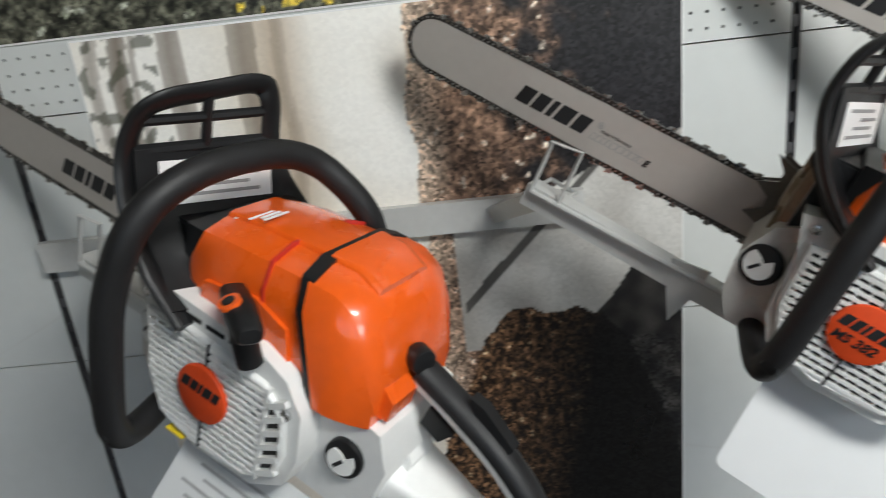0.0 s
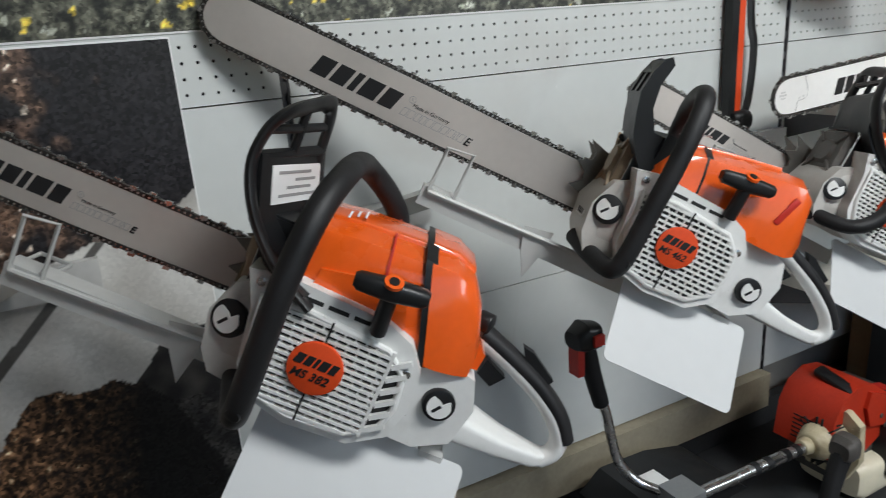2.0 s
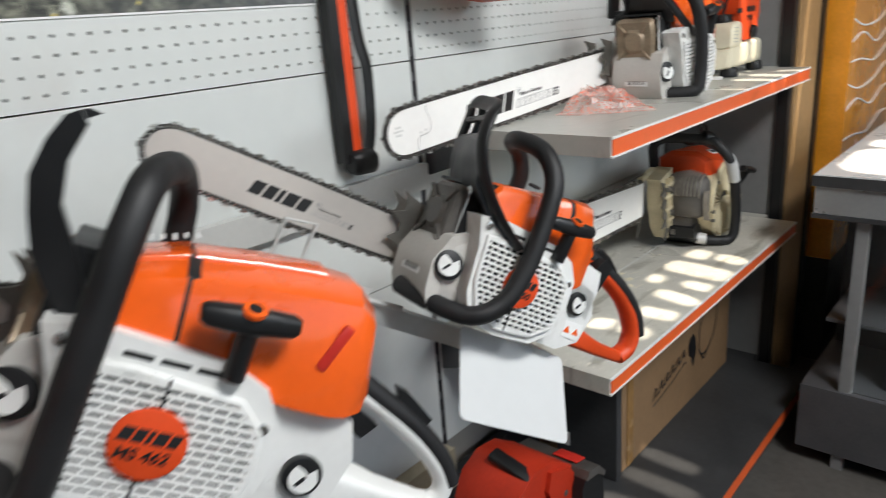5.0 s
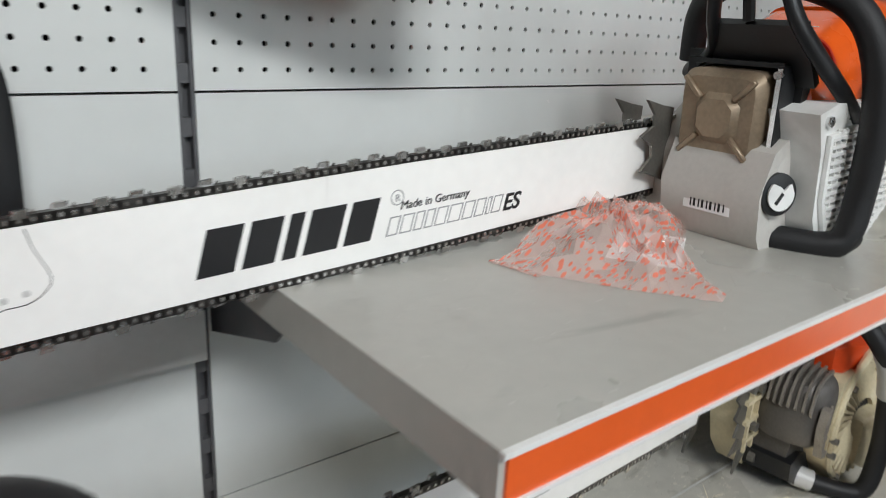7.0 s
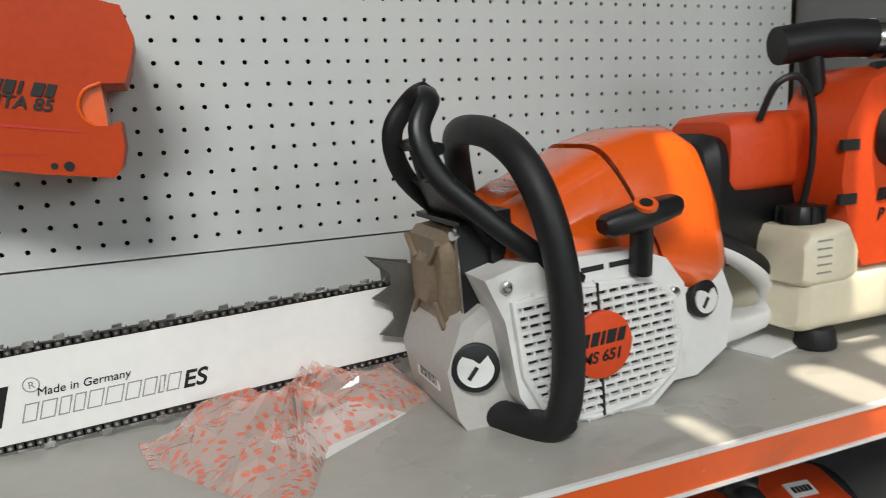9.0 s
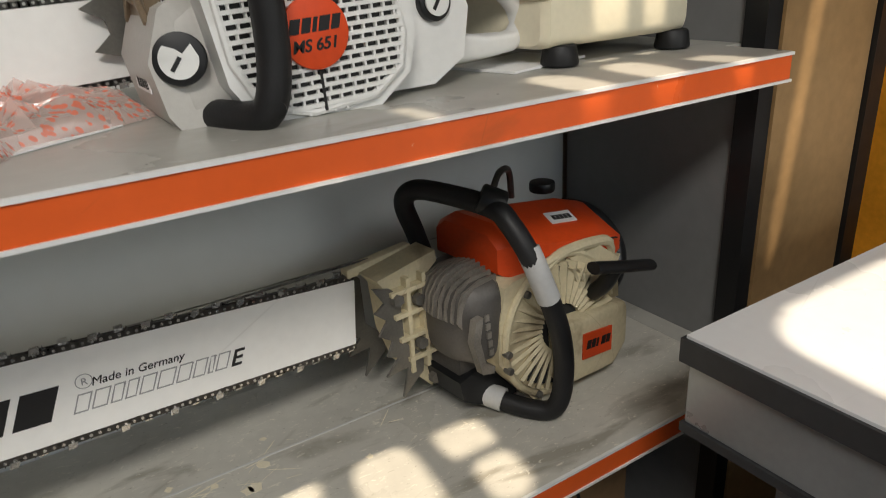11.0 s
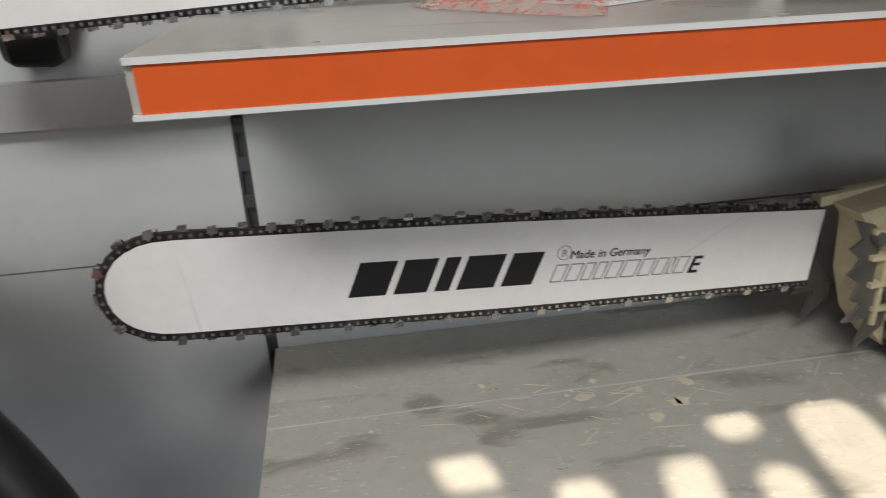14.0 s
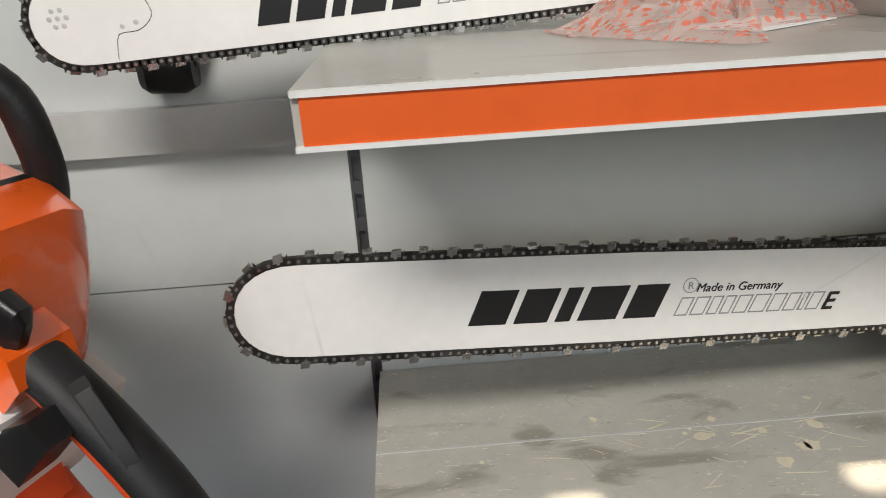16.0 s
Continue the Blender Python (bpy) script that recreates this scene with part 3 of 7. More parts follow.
def guard(saw, style, sticker=False):
    """The black hand guard in front of the wrap handle."""
    if style == "paddle":
        nose = [(0.120, 0.299), (0.129, 0.291), (0.136, 0.269), (0.139, 0.238), (0.131, 0.209), (0.120, 0.180), (0.102, 0.154), (0.077, 0.126)]
        back = [(0.050, 0.128), (0.066, 0.147), (0.091, 0.192), (0.111, 0.224), (0.117, 0.258), (0.112, 0.290)]
        g = part("hand_guard", prism(nose + back, 0.136, 0.150, w=0.004), M_BLACK, saw, "black plastic paddle guard")
        upper = [p for p in nose if p[1] > 0.17]
        part("far_rib", prism(upper + [(x - 0.012, z) for x, z in upper[::-1]], 0.072, 0.084, w=0.003), M_BLACK, g)
        for lo, hi, y0, y1 in ((1, 2, 0.080, 0.140), (3, 6, 0.080, 0.140), (2, 3, 0.104, 0.116)):
            strip = nose[lo:hi + 1]
            part("guard_plate", prism(strip + [(x - 0.008, z + 0.001) for x, z in strip[::-1]], y0, y1, w=0.002), M_BLACK, g)
        part("guard_arm", tube([(0.112, 0.076, 0.172), (0.076, 0.040, 0.160), (0.030, -0.006, 0.150)], 0.011, seg=10, sub=4, flat=0.6), M_BLACK, g)
        return
    if style == "hook":
        rim = [(0.004, 0.178, 0.130), (0.046, 0.174, 0.166), (0.084, 0.162, 0.202), (0.117, 0.150, 0.240), (0.126, 0.140, 0.278), (0.110, 0.130, 0.304),
               (0.104, 0.104, 0.310), (0.109, 0.080, 0.304), (0.127, 0.072, 0.278), (0.120, 0.066, 0.240), (0.086, 0.048, 0.204), (0.040, -0.010, 0.176)]
    else:
        rim = [(0.020, 0.186, 0.126), (0.070, 0.184, 0.156), (0.110, 0.178, 0.196), (0.133, 0.170, 0.242), (0.132, 0.162, 0.282), (0.121, 0.146, 0.305),
               (0.110, 0.098, 0.314), (0.098, 0.044, 0.320), (0.091, 0.030, 0.300), (0.086, 0.024, 0.244), (0.064, 0.006, 0.196), (0.024, -0.016, 0.150)]
    bm = bmesh.new()
    add_tube(bm, rim, 0.0100 if style == "hook" else 0.0125, seg=12, sub=5, flat=0.55 if style == "hook" else 0.5, up=(0.1, 1, 0) if style == "hook" else (1, 0, 0.4))
    g = part("hand_guard", bm, M_BLACK, saw, "black plastic hand guard")
    x = rim[3][0]
    if style != "hook":
        bm = bmesh.new()
        add_tube(bm, [(0.132, 0.164, 0.254), (0.110, 0.096, 0.258), (0.088, 0.028, 0.262)], 0.0065, seg=8, sub=4, up=(1, 0, 0))
        add_tube(bm, [(0.130, 0.156, 0.284), (0.110, 0.096, 0.288), (0.092, 0.034, 0.292)], 0.0055, seg=8, sub=4, up=(1, 0, 0))
        add_tube(bm, [(0.109, 0.096, 0.256), (0.110, 0.097, 0.312)], 0.0055, seg=8, sub=1, up=(1, 0, 0))
        part("cross_bar", bm, M_BLACK, g)
        # the solid lower half, skewed like the rim
        skew = Matrix.Translation((0.095, 0.096, 0)) @ Matrix.Rotation(radians(-16), 4, "Z") @ Matrix.Translation((-0.095, -0.096, 0))
        plate = prism([(0.010, 0.128), (0.060, 0.150), (0.096, 0.188), (0.116, 0.256), (0.106, 0.258), (0.086, 0.196), (0.050, 0.160), (0.006, 0.140)], 0.014, 0.172, w=0.003)
        bmesh.ops.transform(plate, matrix=skew, verts=plate.verts)
        part("guard_plate", plate, M_BLACK, g)
        if sticker:
            # sticker made larger to take in the plate's bright reflection
            p, q = Vector((0.0880, 0.2060)), Vector((0.1020, 0.2470))
            nr = Vector((-0.0010, 0.0004))
            st = prism([p, q, q + nr, p + nr], 0.030, 0.150)
            bmesh.ops.transform(st, matrix=skew, verts=st.verts)
            part("sticker", st, M_CARD, g, "white warning sticker", smooth=False)
            for k in range(4):
                a, b = p.lerp(q, 0.16 + 0.20 * k) + nr * 1.1, p.lerp(q, 0.24 + 0.20 * k) + nr * 1.1
                pb = prism([a, b, b + nr * 0.3, a + nr * 0.3], 0.044 + 0.012 * (k % 2), 0.136 - 0.02 * (k % 3))
                bmesh.ops.transform(pb, matrix=skew, verts=pb.verts)
                part("print_bar", pb, M_GREYINK, g, smooth=False)
        return
    bm = bmesh.new()
    add_tube(bm, [(x - 0.004, 0.15, 0.262), (x + 0.004, 0.10, 0.266), (x - 0.004, 0.05, 0.262)], 0.0055, seg=8, sub=4, up=(1, 0, 0))
    add_tube(bm, [(x - 0.006, 0.10, 0.235), (x, 0.10, 0.262)], 0.006, seg=8, sub=1, up=(1, 0, 0))
    part("cross_bar", bm, M_BLACK, g)
    lo, hi = Vector((x - 0.052, 0.176)), Vector((x - 0.012, 0.236))
    d = (hi - lo).normalized()
    nr = Vector((-d.y, d.x))
    part("guard_plate", prism([lo, hi, hi - nr * 0.009, lo - nr * 0.009], 0.052, 0.158, w=0.003), M_BLACK, g)
    if sticker:
        p, q = lo + d * 0.020 + nr * 0.0004, lo + d * 0.066 + nr * 0.0004
        part("sticker", prism([p, q, q + nr * 0.0008, p + nr * 0.0008], 0.030, 0.132), M_CARD, g, "white warning sticker", smooth=False)


def wrap_handle(saw, model):
    pts = BOWS[model]
    h = part("wrap_handle", tube(pts, 0.0145, seg=18, sub=6, up=(0.9, 0.1, 0.3)), M_RUBBER, saw, "black rubber-coated front handle")
    part("handle_foot", disc(Vector(pts[3]) + Vector((0, 0.004, -0.004)), (0.2, 1, -0.3), 0.009, 0.018, 14, w=0.002), M_BLACK, h)


def rear_handle(saw, material, label, lift=0.0, thick=1.0, reach=1.0):
    """A closed loop: a broad foot plate below, the grip with its rubber pad, trigger and lock above."""
    def far(x):
        return x if x > -0.15 else -0.15 + (x + 0.15) * reach
    top = [(-0.304, 0.086, 0.014), (-0.317, 0.086, 0.032), (-0.310, 0.086, 0.058), (-0.274, 0.086, 0.090), (-0.222, 0.086, 0.118), (-0.176, 0.086, 0.136)]
    top = [(far(x), y, z + lift * min(1, max(0, (z - 0.02) / 0.06))) for x, y, z in top]
    h = part("rear_handle", tube(top, 0.0118 * thick, seg=14, sub=5, flat=1.35, up=(0, 1, 0)), material, saw, label)
    part("handle_foot_plate", loft([(-0.150, 0.040, 0.136, 0.008, 0.062, 5), (far(-0.195), 0.048, 0.126, 0.006, 0.044, 5), (far(-0.250), 0.058, 0.114, 0.004, 0.030, 5), (far(-0.296), 0.068, 0.104, 0.004, 0.026, 4),
                                    (far(-0.314), 0.074, 0.098, 0.010, 0.030, 3)], 28), material, h)
    part("handle_web", prism([(-0.160, 0.060), (far(-0.196), 0.036), (far(-0.200), 0.052), (-0.178, 0.092), (-0.160, 0.110)], 0.066, 0.106, w=0.006), material, h)
    pad = [(-0.322, 0.0868, 0.050 + lift * 0.6), (-0.300, 0.0868, 0.078 + lift * 0.9), (-0.262, 0.0868, 0.105 + lift), (-0.218, 0.0868, 0.126 + lift), (-0.180 + lift * 0.5, 0.0868, 0.142 + lift)]
    bm = bmesh.new()
    add_tube(bm, [(far(x), y, z) for x, y, z in pad], 0.0122 * thick, seg=14, sub=4, flat=1.35, up=(0, 1, 0))
    part("grip_pad", bm, M_RUBBER, h, "black rubber grip")
    if reach > 1.2:
        # the small saw: a lock lever let into the grip, its orange neck, buffer and tank shoulders
        ax, up = Vector((0.87, 0.0, 0.50)).normalized(), Vector((-0.40, 0.59, 0.70))
        up = (up - ax * up.dot(ax)).normalized()
        side = up.cross(ax)
        c = Vector((-0.243, 0.0974, 0.1667)) + up * 0.0015
        m = Matrix(((ax.x, side.x, up.x, c.x), (ax.y, side.y, up.y, c.y), (ax.z, side.z, up.z, c.z), (0, 0, 0, 1)))
        for name, k, lift_by, mt in (("lock_recess", 1.25, -0.0035, M_DARK), ("trigger_lock", 1.0, 0.0, M_BLACK)):
            bm = prism([(-0.031 * k, -0.002), (-0.028, 0.0030), (-0.020, 0.0040), (0.006, 0.0050), (0.031 * k, 0.0), (0.031 * k, -0.008), (-0.031 * k, -0.008)], -0.0050 * k, 0.0050 * k, w=0.0012, seg=1)
            bmesh.ops.transform(bm, matrix=m @ Matrix.Translation((0, 0, lift_by)), verts=bm.verts)
            part(name, bm, mt, h)
        part("handle_neck", prism([(-0.120, 0.150), (-0.148, 0.186), (-0.172, 0.184), (-0.186, 0.168), (-0.180, 0.144), (-0.150, 0.118)], 0.062, 0.114, w=0.016, seg=4), M_ORANGE, h, "orange neck of the handle")
        part("buffer_block", prism([(-0.186, 0.120), (-0.192, 0.150), (-0.206, 0.168), (-0.226, 0.160), (-0.214, 0.112)], 0.096, 0.128, w=0.004), M_BLACK, h, "black rubber buffer")
        part("tank_shoulder", prism([(-0.100, 0.090), (-0.104, 0.140), (-0.150, 0.148), (-0.184, 0.142), (-0.192, 0.110), (-0.190, 0.060)], 0.104, 0.150, w=0.008, seg=3), M_WHITE, h, "light grey tank shoulder")
        part("tank_shoulder", prism([(-0.100, 0.090), (-0.150, 0.100), (-0.188, 0.096), (-0.192, 0.062), (-0.120, 0.040)], -0.008, 0.050, w=0.006, seg=3), M_WHITE, h)
        st = part("rear_sticker", box(-0.1895, -0.1875, 0.108, 0.138, 0.112, 0.140, w=0.0004, seg=1), M_CARD, h, "white sticker with warning triangles", smooth=False)
        for y in (0.116, 0.130):
            part("warning_triangle", prism([(y - 0.005, 0.118), (y + 0.005, 0.118), (y, 0.128)], -0.1902, -0.1897, "yz"), M_ORANGE, st, smooth=False)
        return
    part("trigger", prism([(far(-0.224), 0.098 + lift), (far(-0.196), 0.112 + lift), (far(-0.192), 0.090 + lift), (far(-0.212), 0.080 + lift)], 0.078, 0.094, w=0.003), M_BLACK, h)
    part("trigger_lock", prism([(far(-0.272), 0.108 + lift), (far(-0.236), 0.130 + lift), (far(-0.228), 0.144 + lift * 1.15), (far(-0.242), 0.141 + lift * 1.15), (far(-0.276), 0.118 + lift)], 0.079, 0.093, w=0.003), M_BLACK, h)


def muffler(saw, dark=False):
    tan = M_DKCYL if dark else M_TAN
    m = part("muffler", loft([(0.062, 0.034, 0.124, 0.084, 0.184), (0.068, 0.028, 0.128, 0.080, 0.188), (0.102, 0.030, 0.126, 0.084, 0.186), (0.111, 0.037, 0.119, 0.092, 0.178)], 36, 7),
             tan, saw, "dark grey muffler box" if dark else "heat-tanned muffler box")
    part("muffler_boss", loft([(0.109, 0.050, 0.108, 0.106, 0.166, 2.6), (0.1175, 0.058, 0.100, 0.115, 0.157, 2.6)], 8), tan, m, "raised panel")
    for y, z, turn in ((0.048, 0.106, 0.80), (0.108, 0.106, -0.80), (0.048, 0.166, -0.80), (0.108, 0.166, 0.80)):
        part("muffler_rib", box(0.109, 0.1155, -0.0150, 0.0150, -0.0030, 0.0030, w=0.0014, seg=1, m=Matrix.Translation((0, y, z)) @ Matrix.Rotation(turn, 4, "X")), tan, m)
    part("heat_shield", box(0.050, 0.072, 0.012, 0.146, 0.072, 0.202, w=0.006), M_BLACK, m, "black shield round the muffler")
    part("shield_lip", box(0.064, 0.100, 0.132, 0.138, 0.080, 0.192, w=0.002), M_BLACK, m)
    part("shield_lip", box(0.064, 0.096, 0.026, 0.136, 0.190, 0.195, w=0.002), M_BLACK, m)
    part("shield_edge", box(0.0985, 0.1010, 0.1325, 0.1375, 0.084, 0.190), M_CHROME, m, "bright worn edge", smooth=False)
    for z in (0.088, 0.184):
        part("muffler_bolt", disc((0.1015, 0.1345, z), (1, 0.2, 0), 0.0045, 0.006, 8), M_CHROME, m)


def spikes(saw):
    pts = [(0.096, 0.138), (0.116, 0.142), (0.144, 0.150), (0.128, 0.132), (0.128, 0.120), (0.150, 0.110), (0.130, 0.098), (0.128, 0.084), (0.146, 0.070), (0.122, 0.062), (0.104, 0.054)]
    part("bumper_spike", prism(pts, 0.012, 0.016, w=0.0006, seg=1), M_SPIKE, saw, "toothed steel bumper plate")
    part("bumper_spike", prism([(a - 0.004, b - 0.004) for a, b in pts], -0.034, -0.030, w=0.0006, seg=1), M_SPIKE, saw)


# engine shroud and filter cover of each model: (x, y0, y1, z0, z1)
COVERS = {
    "large": ([(0.066, 0.018, 0.146, 0.130, 0.172), (0.056, 0.006, 0.154, 0.126, 0.196), (0.000, -0.002, 0.158, 0.122, 0.222), (-0.052, -0.004, 0.158, 0.118, 0.241),
               (-0.060, -0.004, 0.158, 0.116, 0.243)],
              [(-0.065, -0.004, 0.160, 0.104, 0.247), (-0.110, -0.002, 0.162, 0.092, 0.257), (-0.146, 0.000, 0.162, 0.084, 0.256), (-0.172, 0.006, 0.158, 0.084, 0.240),
               (-0.190, 0.016, 0.150, 0.088, 0.206), (-0.200, 0.028, 0.140, 0.098, 0.150), (-0.201, 0.044, 0.126, 0.106, 0.130)]),
    "faceted": ([(0.050, 0.016, 0.148, 0.126, 0.190, 7), (0.044, 0.006, 0.156, 0.122, 0.218, 7), (0.000, 0.000, 0.160, 0.118, 0.226, 7), (-0.008, -0.002, 0.160, 0.118, 0.231, 7),
                 (-0.068, -0.004, 0.160, 0.114, 0.236, 7)],
                [(-0.074, -0.004, 0.160, 0.106, 0.240, 6), (-0.104, 0.000, 0.160, 0.100, 0.240, 6), (-0.132, 0.010, 0.156, 0.098, 0.226, 6), (-0.160, 0.020, 0.150, 0.098, 0.196, 6),
                 (-0.174, 0.030, 0.142, 0.100, 0.156, 6), (-0.177, 0.044, 0.130, 0.106, 0.138, 6)]),
    "sleek": ([(0.066, 0.018, 0.150, 0.116, 0.172), (0.056, 0.006, 0.158, 0.112, 0.192), (0.030, 0.000, 0.160, 0.112, 0.204), (0.006, -0.004, 0.160, 0.112, 0.212)],
              [(0.003, -0.004, 0.160, 0.112, 0.212), (-0.060, -0.004, 0.162, 0.108, 0.219), (-0.110, 0.000, 0.164, 0.104, 0.221), (-0.146, 0.004, 0.162, 0.104, 0.214),
               (-0.172, 0.012, 0.156, 0.106, 0.192), (-0.186, 0.026, 0.146, 0.112, 0.150), (-0.187, 0.040, 0.130, 0.120, 0.135)]),
    "boxy": ([(0.060, 0.004, 0.152, 0.120, 0.190, 6), (0.048, -0.004, 0.158, 0.118, 0.216, 6), (-0.040, -0.004, 0.160, 0.118, 0.232, 6), (-0.066, -0.004, 0.160, 0.116, 0.236, 6)],
             [(-0.072, -0.004, 0.160, 0.104, 0.236, 7), (-0.110, -0.002, 0.162, 0.092, 0.240, 7), (-0.136, 0.004, 0.162, 0.086, 0.238, 7), (-0.146, 0.010, 0.157, 0.089, 0.233, 7), (-0.150, 0.018, 0.150, 0.096, 0.224, 7)]),
}

# shrouds with hard creases: (x, y0, y1, foot, shoulder, top, inset of the top)
FACETS = {
    "faceted": ([(0.062, 0.016, 0.148, 0.124, 0.168, 0.190, 0.030), (0.050, 0.006, 0.156, 0.122, 0.182, 0.210, 0.036), (0.006, 0.000, 0.160, 0.118, 0.187, 0.217, 0.040),
                 (-0.072, -0.002, 0.160, 0.114, 0.190, 0.222, 0.042)],
                [(-0.079, -0.006, 0.166, 0.106, 0.194, 0.227, 0.040), (-0.110, -0.004, 0.166, 0.106, 0.194, 0.228, 0.040), (-0.136, 0.000, 0.163, 0.106, 0.187, 0.217, 0.038),
                 (-0.158, 0.008, 0.158, 0.106, 0.168, 0.190, 0.034), (-0.174, 0.018, 0.152, 0.108, 0.132, 0.148, 0.028)]),
    "sleek": ([(0.070, 0.018, 0.150, 0.118, 0.146, 0.164, 0.030), (0.052, 0.006, 0.158, 0.116, 0.160, 0.190, 0.034), (0.006, -0.004, 0.160, 0.116, 0.168, 0.207, 0.040)],
              [(0.002, -0.004, 0.160, 0.116, 0.168, 0.207, 0.040), (-0.060, -0.004, 0.166, 0.116, 0.174, 0.219, 0.046), (-0.118, 0.000, 0.172, 0.112, 0.180, 0.228, 0.048),
               (-0.152, 0.004, 0.172, 0.112, 0.186, 0.230, 0.046), (-0.170, 0.010, 0.168, 0.114, 0.176, 0.216, 0.042), (-0.186, 0.020, 0.158, 0.120, 0.140, 0.156, 0.030)]),
    "boxy": ([(0.076, 0.004, 0.152, 0.128, 0.176, 0.186, 0.012), (0.062, -0.002, 0.158, 0.124, 0.194, 0.207, 0.014), (-0.066, -0.004, 0.160, 0.116, 0.214, 0.230, 0.016)],
             [(-0.072, -0.006, 0.162, 0.104, 0.216, 0.232, 0.016), (-0.118, 0.000, 0.158, 0.098, 0.212, 0.239, 0.028), (-0.140, 0.008, 0.154, 0.104, 0.180, 0.206, 0.028), (-0.162, 0.018, 0.146, 0.116, 0.130, 0.144, 0.022)]),
}
LEAN = {"faceted": 0.34, "sleek": 0.10, "boxy": 0.25, "large": 0.42}

# the front handle's line, from its foot under the nose round the left side and over the top
BOWS = {
    "faceted": [(0.092, 0.080, 0.000), (0.070, 0.150, -0.006), (0.052, 0.214, -0.006), (0.047, 0.240, 0.020), (0.048, 0.247, 0.090), (0.050, 0.245, 0.170), (0.047, 0.222, 0.238),
                (0.040, 0.168, 0.272), (0.034, 0.086, 0.276), (0.020, 0.036, 0.264), (-0.012, 0.012, 0.240), (-0.036, -0.004, 0.210), (-0.044, -0.022, 0.160), (-0.044, -0.024, 0.110)],
    "sleek": [(0.110, 0.080, 0.002), (0.092, 0.140, -0.006), (0.068, 0.204, -0.008), (0.060, 0.216, 0.016), (0.060, 0.218, 0.080), (0.060, 0.218, 0.160), (0.060, 0.206, 0.232),
              (0.056, 0.170, 0.268), (0.040, 0.080, 0.276), (0.026, 0.010, 0.262), (0.014, -0.026, 0.226), (0.008, -0.030, 0.170), (0.006, -0.026, 0.110)],
    "boxy": [(0.120, 0.070, 0.010), (0.098, 0.140, 0.006), (0.056, 0.190, 0.010), (0.022, 0.204, 0.044), (0.008, 0.206, 0.100), (0.006, 0.204, 0.170), (0.010, 0.196, 0.236),
             (0.024, 0.164, 0.274), (0.026, 0.100, 0.288), (0.004, 0.040, 0.292), (-0.036, 0.012, 0.284), (-0.062, 0.002, 0.254), (-0.072, -0.012, 0.212), (-0.074, -0.022, 0.160)],
    "large": [(0.098, 0.080, 0.016), (0.080, 0.140, 0.013), (0.058, 0.190, 0.013), (0.046, 0.204, 0.026), (0.037, 0.206, 0.070), (0.036, 0.206, 0.140),
              (0.042, 0.198, 0.200), (0.050, 0.176, 0.244), (0.052, 0.128, 0.267), (0.048, 0.060, 0.272), (0.038, 0.012, 0.262), (0.028, -0.012, 0.234), (0.020, -0.020, 0.186)],
}


